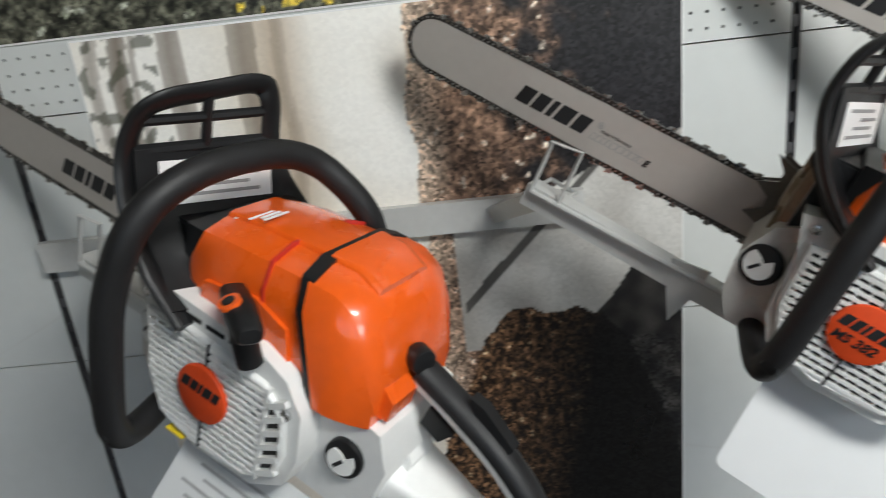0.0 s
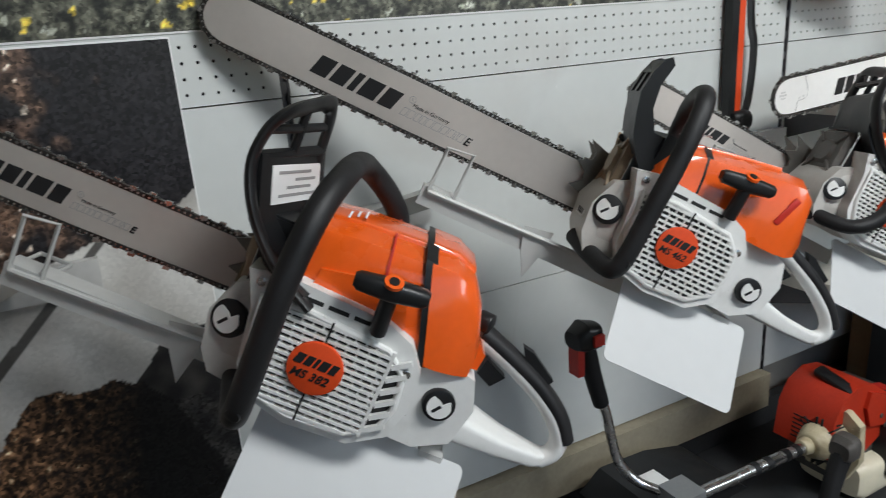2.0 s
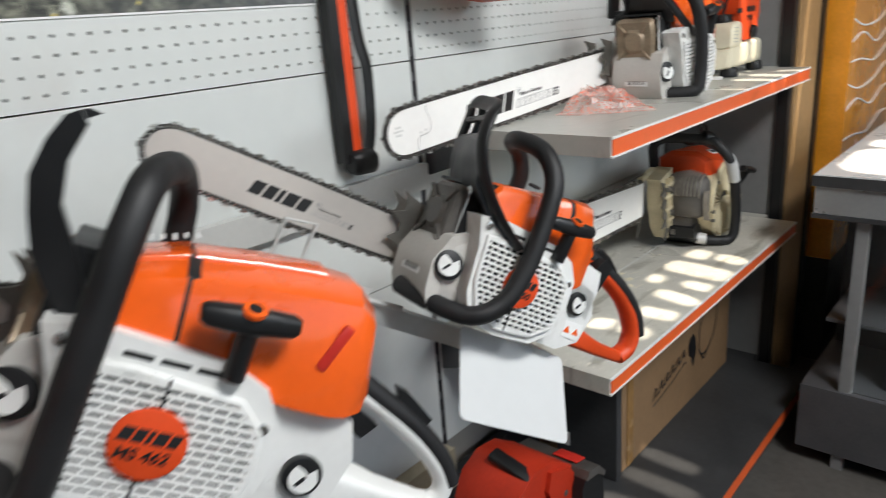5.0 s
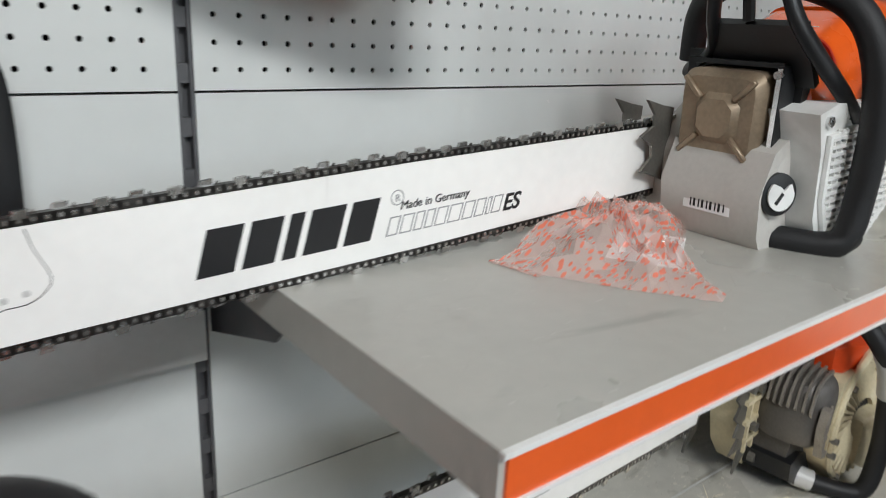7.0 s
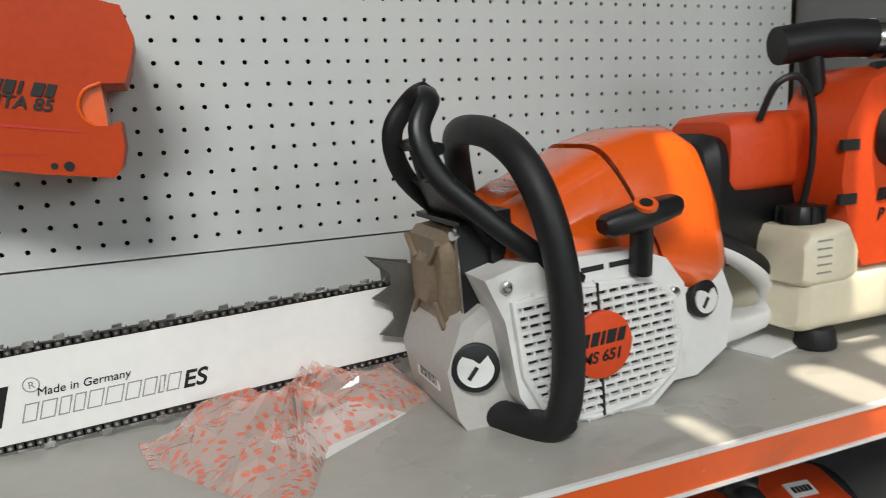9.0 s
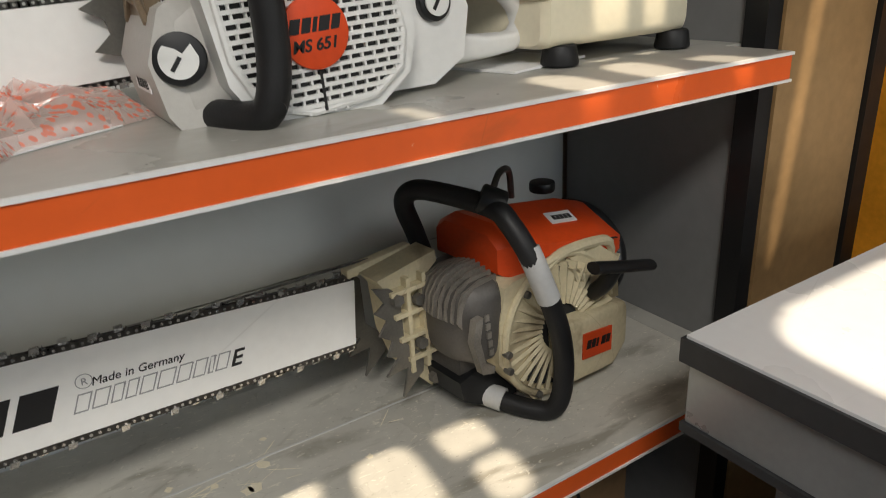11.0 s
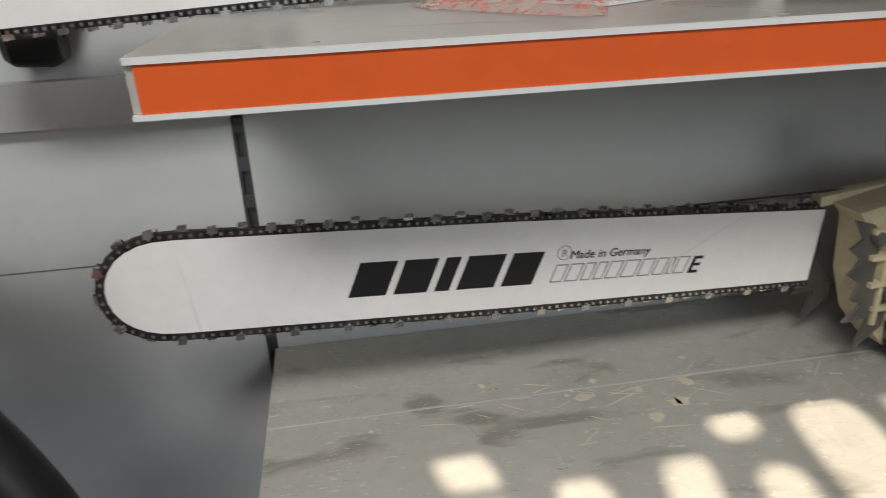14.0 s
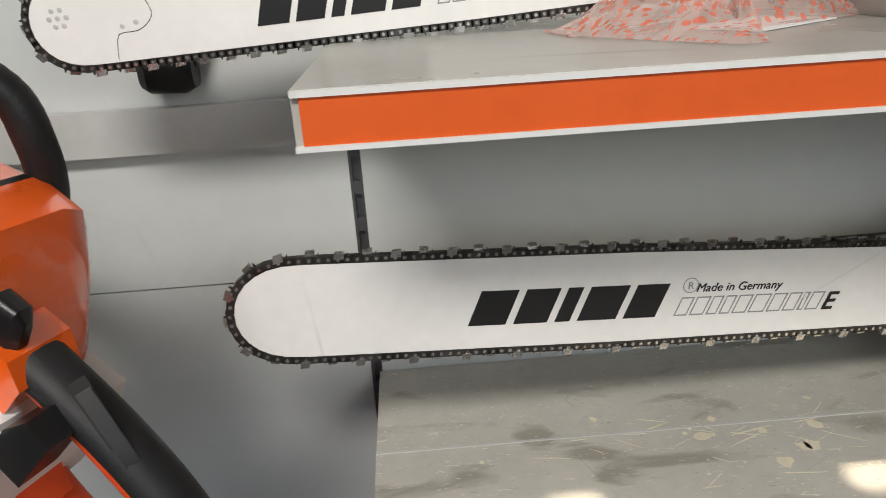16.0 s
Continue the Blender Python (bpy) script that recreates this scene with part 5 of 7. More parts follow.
chainsaw(P2, "MS 382", 0.672, 0.072, (0.484, 0.88, 0.62, "E", 0.028), "ladder", sticker=True, model="faceted", knob=(-0.178, 0.094, 0.160), size=(0.987, 0.987, 0.987),
         label="orange and white chainsaw with ladder guard on a wall arm")
chainsaw(P3, "MS 462", 0.783, 0.078, (0.600, 1.14, 0.88, "E", 0.028), "paddle", model="sleek", knob=(-0.178, 0.120, 0.128), size=(1, 0.82, 1),
         label="orange and light grey chainsaw on a wall arm, bar raised")
chainsaw(P4, "MS 250", 0.52, 0.068, (0.372, 0.74, 0.50, "E", 0.028), "ladder", rear=M_REDOR, rear_label="red-orange loop handle", model="boxy", knob=(-0.150, 0.098, 0.196), size=(0.911, 0.911, 0.911),
         label="smaller orange chainsaw with orange rear handle on a wall arm")
chainsaw(P5, "MS 651", 0.850, 0.080, (0.648, 1.22, 1.06, "ES", 0.030), "hook", material=M_BARWHITE, bar_z=0.079,
         label="large orange and light grey chainsaw standing on the upper shelf")


def wall_arm(m, back=0.36, loop=0.335, y=0.020, reach=(0.0, 0.0, 0.0)):
    """A saw holder: a sloping steel arm with a wire loop for the bar and a foot on the rail."""
    a = thing("saw_holder", "pale steel wall arm with a wire loop holding a saw", "bracket", "saw holders", m)
    part("arm_channel", prism([(-0.06, -0.030), (back, -0.030), (back, -0.062), (-0.06, -0.058)], y - 0.016, y + 0.016, w=0.002), M_RAIL, a)
    part("arm_tab", prism([(0.135, -0.012), (0.185, -0.020), (0.172, -0.060), (0.150, -0.100), (0.140, -0.060)], y + 0.017, y + 0.021, w=0.001, seg=1), M_RAIL, a)
    bm = bmesh.new()
    add_tube(bm, [(loop + 0.02, y + 0.022, -0.034), (loop + 0.02, y + 0.022, 0.040), (loop - 0.022, y + 0.022, 0.046), (loop - 0.022, y + 0.022, -0.034)], 0.0032, seg=8, sub=1)
    add_tube(bm, [(loop + 0.02, y + 0.022, -0.034), (loop + 0.02, y - 0.05, -0.034), (loop - 0.022, y - 0.05, -0.034), (loop - 0.022, y + 0.022, -0.034)], 0.0032, seg=8, sub=1)
    add_tube(bm, [(loop + 0.02, y + 0.022, -0.036), (0.08, y + 0.024, -0.026)], 0.004, seg=8, sub=1)
    part("wire_loop", bm, M_RAIL, a)
    # the foot runs from the arm's end back to the rail
    e = m.inverted() @ Vector((m @ Vector((back - 0.02, y, -0.046)) + Vector(reach)))
    s = Vector((back - 0.02, y, -0.046))
    bm = bmesh.new()
    add_tube(bm, [s, (s + e) / 2, e], 0.020, seg=4, sub=1, up=(0, 0, 1))
    part("arm_foot", bm, M_RAIL, a)
    return a


for P, bk in ((P1, 0.40), (P2, 0.40), (P3, 0.36), (P4, 0.30)):
    end = P @ Vector((bk - 0.02, 0.02, -0.046))
    wall_arm(P, bk, bk - 0.03, reach=(-0.06, -0.012 - end.y, 1.003 - end.z))


def price_card(m, x0, x1, top, label, out=0.105, h=0.145, lines=0):
    """A card in a tilted holder under a saw."""
    c = thing("price_card", label, "card", "cards under the saws", m)
    bm = bmesh.new()
    r, pts = 0.010, []
    for cx, cz, a0 in ((x1 - r, -r, 0), (x0 + r, -r, 90), (x0 + r, -h + r, 180), (x1 - r, -h + r, 270)):
        for k in range(5):
            a = radians(a0 + 22.5 * k)
            pts.append((cx + r * math.cos(a), cz + r * math.sin(a)))
    add_prism(bm, pts, -0.0008, 0.0008)
    lay = Matrix.Translation((0, out, top)) @ Matrix.Rotation(radians(36), 4, "X")
    bmesh.ops.transform(bm, matrix=lay, verts=bm.verts)
    sheet = part("card_sheet", bm, M_PRICE, c)
    for k in range(lines):
        part("print_bar", box(x0 + 0.02, x1 - 0.02 - 0.012 * (k % 3), 0.0009, 0.0014, -0.026 - 0.012 * k, -0.0225 - 0.012 * k, m=lay), M_GREYINK, sheet, smooth=False)
    part("card_clip", box(x0 + 0.03, x0 + 0.06, 0.030, out + 0.005, top - 0.006, top + 0.002, w=0.001, seg=1), M_RAIL, c)


price_card(P2, -0.225, 0.030, -0.016, "blank white card under the ladder-guard saw", 0.120, 0.150)
price_card(P3, -0.195, 0.022, -0.012, "blank white card under a wall-mounted saw")
price_card(P4, -0.180, 0.020, -0.014, "blank white card under the smallest saw", 0.110, 0.135)
price_card(P1, -0.225, 0.030, -0.018, "white card with faint print under a saw", 0.150, 0.150, 8)

# ---- old saw on the lower shelf ----


def old_saw(m):
    s = thing("old_chainsaw", "old cream and orange chainsaw with very long bar on shelf", "chainsaw", "saws on display", m)
    part("crankcase", loft([(-0.07, 0.00, 0.11, 0.05, 0.19), (-0.14, -0.02, 0.12, 0.016, 0.20), (-0.30, -0.02, 0.12, 0.014, 0.185), (-0.37, 0.00, 0.10, 0.03, 0.165)], 28, 5), M_DKCYL, s, "dark grey crankcase")
    # cast bar mount: an open frame with ribs, nuts and two toothed plates
    mt = part("bar_mount", prism([(0.010, 0.216), (-0.086, 0.232), (-0.088, 0.216), (-0.074, 0.206), (-0.070, 0.110), (-0.086, 0.040), (-0.066, 0.028), (-0.030, 0.070), (-0.008, 0.130), (-0.002, 0.200)], 0.006, 0.048, w=0.004), M_CREAM, s, "cream cast bar mount")
    part("mount_rail", box(-0.094, 0.012, -0.012, 0.006, 0.212, 0.226, w=0.003, m=Matrix.Translation((0, 0, 0)) @ Matrix.Rotation(radians(4), 4, "Y")), M_CREAM, mt)
    for z, a, b in ((0.092, -0.070, -0.024), (0.126, -0.072, -0.012), (0.162, -0.072, -0.006), (0.196, -0.074, -0.002)):
        part("mount_rib", box(a, b, 0.046, 0.062, z - 0.003, z + 0.003, w=0.0012, seg=1), M_CREAM, mt)
    for x in (-0.030, -0.056):
        part("mount_rib", box(x - 0.003, x + 0.003, 0.046, 0.060, 0.070, 0.212, w=0.0012, seg=1), M_CREAM, mt)
    for x, z in ((-0.010, 0.188), (-0.044, 0.112), (-0.062, 0.050), (-0.044, 0.178)):
        part("mount_nut", disc((x, 0.062, z), (0, 1, 0), 0.0085, 0.010, 6), M_SPIKE, mt)
    teeth = [(-0.004, 0.204), (0.022, 0.212), (0.006, 0.186), (0.022, 0.176), (0.004, 0.160), (0.018, 0.142), (-0.002, 0.128), (0.008, 0.108), (-0.010, 0.100), (0.012, 0.078), (-0.024, 0.080), (-0.012, 0.036), (-0.048, 0.064),
             (-0.050, 0.090), (-0.020, 0.120), (-0.018, 0.190)]
    part("bumper_spike", prism(teeth, 0.052, 0.056, w=0.0006, seg=1), M_SPIKE, s, "worn steel bumper teeth")
    part("bumper_spike", prism([(a + 0.012, b + 0.004) for a, b in teeth], -0.024, -0.020, w=0.0006, seg=1), M_SPIKE, s)
    # finned muffler in front of the cylinder
    muf = part("muffler", loft([(-0.050, 0.070, 0.118, 0.120, 0.182, 3), (-0.058, 0.056, 0.134, 0.100, 0.200, 3.5), (-0.080, 0.048, 0.146, 0.090, 0.210, 4), (-0.112, 0.048, 0.148, 0.088, 0.212, 4), (-0.124, 0.056, 0.140, 0.098, 0.202, 4)], 32),
               M_DKCYL, s, "dark finned muffler")
    for k in range(9):
        y, b = 0.050 + 0.0100 * k, 0.006 * abs(k - 4) ** 1.3 / 4
        part("fin", prism([(-0.042 - b, 0.164), (-0.046 - b, 0.190), (-0.062, 0.212 - b), (-0.090, 0.222 - b), (-0.118, 0.222 - b), (-0.118, 0.190), (-0.060, 0.150)], y, y + 0.0034, w=0.0008, seg=1), M_FINS, muf)
    part("muffler_edge", prism([(-0.064, 0.170), (-0.058, 0.140), (-0.072, 0.090), (-0.092, 0.084), (-0.094, 0.094), (-0.078, 0.104), (-0.070, 0.140), (-0.076, 0.172)], 0.142, 0.154, w=0.002), M_FINS, muf, "pale cast edge")
    for k in range(5):
        part("embossed_bar", box(-0.0035, 0.0035, 0.1475, 0.1500, -0.0045, 0.0045, m=Matrix.Translation((-0.086 - 0.0016 * k, 0, 0.166 - 0.013 * k))), M_FINS, muf, smooth=False)
    part("cylinder_base", loft([(-0.112, 0.030, 0.120, 0.130, 0.200, 5), (-0.150, 0.030, 0.124, 0.120, 0.204, 5)], 20), M_DARK, s, "black cylinder base")
    part("handle_base", prism([(-0.060, 0.066), (-0.094, 0.074), (-0.160, 0.046), (-0.164, 0.006), (-0.120, 0.002), (-0.066, 0.034)], 0.020, 0.120, w=0.010, seg=3), M_BLACK, s, "black handle mount")
    # top cover, falling to the rear
    cov = part("top_cover", hull([(-0.128, 0.000, 0.126, 0.206, 0.240, 0.256, 0.020), (-0.142, -0.008, 0.138, 0.200, 0.246, 0.268, 0.036), (-0.206, -0.010, 0.146, 0.192, 0.232, 0.270, 0.074), (-0.300, -0.010, 0.146, 0.180, 0.216, 0.256, 0.076),
                                  (-0.358, -0.006, 0.140, 0.172, 0.202, 0.236, 0.066), (-0.378, 0.002, 0.130, 0.170, 0.192, 0.216, 0.056)], 0.006, 0.34), M_REDOR, s, "faded orange top cover")
    tilt = Matrix.Translation((-0.270, 0.106, 0.2432)) @ Matrix.Rotation(radians(-8.8), 4, "Y") @ Matrix.Rotation(radians(-27), 4, "X")
    part("cover_label", box(-0.026, 0.026, -0.011, 0.011, 0.0, 0.0018, m=tilt), M_CARD, cov, "worn silver name label", smooth=False)
    for k in range(5):
        part("label_bar", box(-0.020 + 0.008 * k, -0.014 + 0.008 * k, -0.004, 0.005, 0.0017, 0.0024, m=tilt), M_INK, cov, smooth=False)
    part("cover_seam", box(-0.352, -0.300, 0.1440, 0.1468, 0.205, 0.2062, m=Matrix.Translation((-0.326, 0, 0.2056)) @ Matrix.Rotation(radians(-12), 4, "Y") @ Matrix.Translation((0.326, 0, -0.2056))), M_DARK, cov, smooth=False)
    part("cover_knob", disc((-0.318, 0.026, 0.262), (0, 0, 1), 0.020, 0.016, 16, w=0.003), M_BLACK, cov)
    # fan housing with louvres round a starter cover
    c = Vector((-0.222, 0.146, 0.110))
    fan = part("fan_housing", disc(c - Vector((0, 0.022, 0)), (0.15, 1, 0.05), 0.106, 0.056, 44, 0.098, w=0.012), M_CREAM, s, "cream cast fan housing")
    # flat dark disc for the shade between the vanes
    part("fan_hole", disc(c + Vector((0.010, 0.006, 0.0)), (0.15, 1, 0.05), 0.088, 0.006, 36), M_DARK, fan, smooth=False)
    q = Matrix.Translation(c + Vector((0.008, 0.010, 0))) @ Vector((0.15, 1, 0.05)).to_track_quat("Z", "Y").to_matrix().to_4x4()
    for k in range(34):
        a = 2 * math.pi * k / 34
        part("vane", box(0.034, 0.094, -0.0026, 0.0026, -0.008, 0.008, m=q @ Matrix.Rotation(a, 4, "Z") @ Matrix.Rotation(0.55, 4, "X")), M_CREAM, fan, smooth=False)
    part("housing_rim", tube([c + Vector((0.104 * math.cos(a) + 0.004, 0.006, 0.104 * math.sin(a))) for a in (radians(20 * i) for i in range(18))], 0.0055, seg=8, sub=2, closed=True, up=(0, 1, 0)), M_CREAM, fan)
    part("hub_plate", loft([(-0.196, 0.150, 0.172, 0.034, 0.112, 5), (-0.214, 0.150, 0.186, 0.026, 0.124, 6), (-0.300, 0.150, 0.188, 0.020, 0.120, 6), (-0.338, 0.140, 0.178, 0.034, 0.110, 5)], 28), M_CREAM, fan, "cream pull starter cover")
    part("upper_web", prism([(-0.236, 0.205), (-0.300, 0.205), (-0.340, 0.176), (-0.346, 0.110), (-0.300, 0.112), (-0.256, 0.140)], 0.110, 0.156, w=0.008), M_CREAM, fan)
    for k in range(7):
        part("web_rib", prism([(-0.232 - 0.013 * k, 0.192 - 0.004 * k), (-0.237 - 0.013 * k, 0.192 - 0.004 * k), (-0.262 - 0.010 * k, 0.136 - 0.002 * k), (-0.257 - 0.010 * k, 0.136 - 0.002 * k)], 0.150, 0.164, w=0.0012, seg=1), M_CREAM, fan)
    pl = part("maker_plate", prism([(-0.228, 0.062), (-0.290, 0.054), (-0.290, 0.094), (-0.228, 0.102)], 0.1875, 0.1895), M_REDOR, fan, "small red maker's plate", smooth=False)
    for k, w in enumerate((0.009, 0.008, 0.004, 0.009, 0.008)):
        x = -0.234 - 0.0105 * k
        part("mark_block", prism([(x, 0.076 - 0.0013 * k), (x - w, 0.075 - 0.0013 * k), (x - w - 0.003, 0.088 - 0.0013 * k), (x - 0.003, 0.089 - 0.0013 * k)], 0.1893, 0.1900), M_INK, fan, smooth=False)
    part("arch_rim", tube([(-0.190, 0.146, 0.196), (-0.222, 0.150, 0.214), (-0.290, 0.150, 0.212), (-0.334, 0.144, 0.196), (-0.350, 0.132, 0.150)], 0.008, seg=8, sub=4), M_CREAM, fan)
    part("housing_skirt", prism([(-0.134, 0.202), (-0.118, 0.196), (-0.108, 0.150), (-0.104, 0.090), (-0.112, 0.078), (-0.130, 0.050), (-0.170, 0.004), (-0.240, 0.002), (-0.220, 0.060), (-0.170, 0.202)], 0.100, 0.150, w=0.006), M_CREAM, fan)
    for x, z in ((-0.114, 0.104), (-0.116, 0.078), (-0.172, 0.016), (-0.150, 0.180), (-0.330, 0.044)):
        part("housing_bolt", disc((x, 0.156, z), (0, 1, 0), 0.0055, 0.012, 8, w=0.001), M_SPIKE, fan)
    # handle tube
    hp = [(-0.085, 0.040, 0.050), (-0.110, 0.106, 0.024), (-0.140, 0.168, 0.013), (-0.160, 0.198, 0.020), (-0.171, 0.204, 0.066), (-0.163, 0.203, 0.140), (-0.124, 0.198, 0.240), (-0.114, 0.166, 0.290), (-0.108, 0.136, 0.308),
          (-0.088, 0.046, 0.314), (-0.078, 0.012, 0.308), (-0.078, -0.004, 0.286), (-0.096, -0.008, 0.240), (-0.114, -0.010, 0.190)]
    h = part("tube_handle", tube(hp, 0.0138, seg=18, sub=6, up=(0.8, 0.1, 0.5)), M_RUBBER, s, "black coated tube handle")
    # the bright shine on the handle, modelled as a pale band
    bm = bmesh.new()
    add_tube(bm, [(-0.144, 0.2015, 0.192), (-0.126, 0.1985, 0.236), (-0.121, 0.188, 0.262)], 0.0152, seg=16, sub=4, up=(0.8, 0.1, 0.5))
    part("handle_shine", bm, M_SLEEVESHINE, h, "pale band set on the handle as its highlight")
    part("handle_sleeve", tube([(-0.112, 0.110, 0.023), (-0.124, 0.136, 0.018)], 0.0170, seg=14, sub=2), M_SLEEVESHINE, h)
    # starter grip, rear handle
    g = part("starter_grip", tube([(-0.226, 0.204, 0.208), (-0.290, 0.210, 0.192), (-0.350, 0.204, 0.174)], 0.012, seg=12, sub=3, flat=0.7), M_BLACK, s, "black pull grip")
    part("grip_neck", tube([(-0.270, 0.204, 0.194), (-0.270, 0.188, 0.165), (-0.270, 0.168, 0.145)], 0.012, seg=10, sub=3), M_BLACK, g)
    part("rear_handle", tube([(-0.340, 0.050, 0.225), (-0.386, 0.064, 0.205), (-0.412, 0.090, 0.160), (-0.400, 0.104, 0.116), (-0.356, 0.104, 0.086)], 0.018, seg=12, sub=5), M_BLACK, s, "black rear grip")
    part("rear_spur", prism([(-0.345, 0.130), (-0.400, 0.150), (-0.372, 0.100), (-0.350, 0.080)], 0.096, 0.116, w=0.003), M_CREAM, s)
    part("front_loop", tube([(-0.118, 0.130, 0.320), (-0.140, 0.120, 0.340), (-0.176, 0.100, 0.332), (-0.190, 0.090, 0.290)], 0.0045, seg=8, sub=5), M_CHAIN, s)
    part("handle_clamp", disc((-0.114, 0.134, 0.312), (0.5, -0.5, 0.3), 0.019, 0.034, 16, w=0.004), M_BLACK, s)
    part("throttle_wire", tube([(-0.02, -0.004, 0.226), (0.10, -0.004, 0.230), (0.30, -0.002, 0.2375)], 0.0014, seg=6, sub=3), M_CHAIN, s)
    # long bar, slightly raised
    bar = add_bar(s, 0.02, 0.818, 0.0, 0.101, (0.592, 1.62, 1.34, "E", 0.0235), M_BARWHITE, 0.0090, 1.15, y=0.0)
    tilt = Matrix.Translation((0.02, 0.0, 0.160)) @ Matrix.Rotation(radians(-5.2), 4, "Y") @ Matrix.Translation((-0.02, 0, 0))
    for o in s.children:
        if o.name.startswith(("guide_bar", "saw_chain")):
            o.matrix_basis = tilt
    return s


old_saw(Matrix.Translation((0.704, -0.176, 0.640)) @ Matrix.Rotation(math.pi + radians(6.0), 4, "Z"))

# ---- pump beside the large saw ----


def water_pump(m):
    p = thing("water_pump", "orange engine pump on a milky tank base with rubber feet", "pump", m=m)
    tank = part("tank_base", loft([(-0.130, -0.09, 0.09, 0.024, 0.082), (-0.122, -0.10, 0.10, 0.020, 0.090), (0.110, -0.10, 0.10, 0.020, 0.092), (0.124, -0.09, 0.09, 0.026, 0.084)], 32, 7), M_TANK, p, "milky plastic tank")
    part("tank_neck", loft([(-0.136, 0.02, 0.10, 0.080, 0.128, 6), (-0.128, 0.01, 0.105, 0.075, 0.142, 6), (-0.070, 0.01, 0.105, 0.075, 0.146, 6), (-0.052, 0.02, 0.10, 0.080, 0.120, 6)], 28), M_TANK, tank)
    cp = part("tank_cap", disc((-0.098, 0.060, 0.153), (0, 0, 1), 0.026, 0.022, 20, 0.022, w=0.003), M_BLACK, p, "black screw cap")
    for k in range(10):
        a = 2 * math.pi * k / 10
        part("cap_rib", box(0.0225, 0.0275, -0.002, 0.002, 0.144, 0.163, m=Matrix.Translation((-0.098, 0.060, 0)) @ Matrix.Rotation(a, 4, "Z")), M_BLACK, cp, smooth=False)
    for k in range(5):
        part("scale_bar", box(-0.122, -0.100, 0.1052, 0.1058, 0.092 + k * 0.009, 0.0940 + k * 0.009), M_GREYINK, tank, smooth=False)
    for x, y in ((-0.095, 0.085), (0.105, 0.085), (-0.095, -0.085), (0.105, -0.085)):
        part("rubber_foot", disc((x, y, 0.0125), (0, 0, 1), 0.024, 0.025, 18, 0.020, w=0.004), M_RUBBER, p, "black rubber foot")
    cowl = part("engine_cowl", prism([(-0.044, 0.092), (0.034, 0.092), (0.066, 0.122), (0.078, 0.160), (0.072, 0.255), (0.052, 0.300), (0.000, 0.318), (-0.046, 0.300), (-0.078, 0.250), (-0.084, 0.190), (-0.062, 0.120)], 0.005, 0.100, w=0.014, seg=3),
                M_REDOR, p, "orange engine cowl")
    # notches are dark blocks, their shade put into the colour
    for z in (0.165, 0.225):
        part("cowl_notch", box(-0.086, -0.060, 0.096, 0.1015, z, z + 0.012, w=0.002), M_DARK, cowl)
    part("cowl_knob", disc((0.018, 0.104, 0.112), (0, 1, 0), 0.017, 0.016, 16, w=0.003), M_BLACK, cowl)
    flip = Matrix.Rotation(0, 4, "Z")
    for i, w in enumerate((0.011, 0.010, 0.005, 0.012, 0.010)):
        x = -0.028 + i * 0.0135
        part("mark_block", prism([(x, 0.166), (x + w, 0.166), (x + w + 0.004, 0.180), (x + 0.004, 0.180)], 0.100, 0.1015), M_INK, cowl, smooth=False)
    text_mesh("P 835", 0.015, M_INK, cowl, Matrix.Translation((-0.026, 0.1012, 0.143)) @ Matrix(((1, 0, 0, 0), (0, 0, 1, 0), (0, 1, 0, 0), (0, 0, 0, 1))), shear=0.2, depth=0.0006)
    sp = part("water_spout", tube([(0.000, 0.080, 0.240), (0.045, 0.110, 0.242), (0.098, 0.140, 0.241)], 0.020, seg=18, sub=3), M_BLACK, p, "black hose spout")
    part("spout_collar", disc((-0.002, 0.098, 0.238), (0.5, 0.8, 0), 0.036, 0.030, 18, w=0.005), M_BLACK, sp)
    # dark disc as the shaded inside of the spout
    part("spout_bore", disc((0.0995, 0.1408, 0.2409), (0.85, 0.52, 0), 0.017, 0.002, 16), M_DARK, sp)
    part("upper_spout", tube([(-0.005, 0.070, 0.302), (0.045, 0.105, 0.306), (0.100, 0.140, 0.308)], 0.020, seg=18, sub=3), M_BLACK, p, "black hose spout")
    part("upper_grip", tube([(-0.100, 0.020, 0.345), (-0.030, 0.040, 0.352), (0.030, 0.060, 0.348)], 0.022, seg=16, sub=4), M_RUBBER, p, "black carrying grip")
    part("grip_post", tube([(-0.060, 0.03, 0.345), (-0.050, 0.03, 0.290)], 0.014, seg=10, sub=1), M_BLACK, p)
    part("grip_band", tube([(0.008, 0.053, 0.3500), (0.020, 0.057, 0.3490)], 0.0232, seg=16, sub=1), M_CHROME, p)
    eng = part("side_engine", loft([(-0.185, -0.06, 0.04, 0.185, 0.262), (-0.175, -0.065, 0.045, 0.180, 0.268), (-0.120, -0.065, 0.045, 0.180, 0.272), (-0.060, -0.05, 0.04, 0.180, 0.272)], 24, 6), M_REDOR, p, "orange-red engine shroud")
    part("engine_block", loft([(-0.210, -0.070, 0.030, 0.095, 0.240), (-0.198, -0.080, 0.040, 0.090, 0.250), (-0.040, -0.070, 0.030, 0.090, 0.220)], 20, 5), M_BLACK, p, "black engine block")
    part("fuel_hose", tube([(-0.150, 0.045, 0.262), (-0.140, 0.058, 0.300), (-0.118, 0.070, 0.306), (-0.102, 0.074, 0.270), (-0.098, 0.072, 0.210), (-0.100, 0.064, 0.164)], 0.004, seg=8, sub=5), M_BLACK, p)
    return p


water_pump(Matrix.Translation((1.024, -0.225, 1.106)) @ Matrix.Diagonal((1, -1, 1, 1)))
p = thing("manual_leaflet", "white paper booklet lying under the pump", "paper")
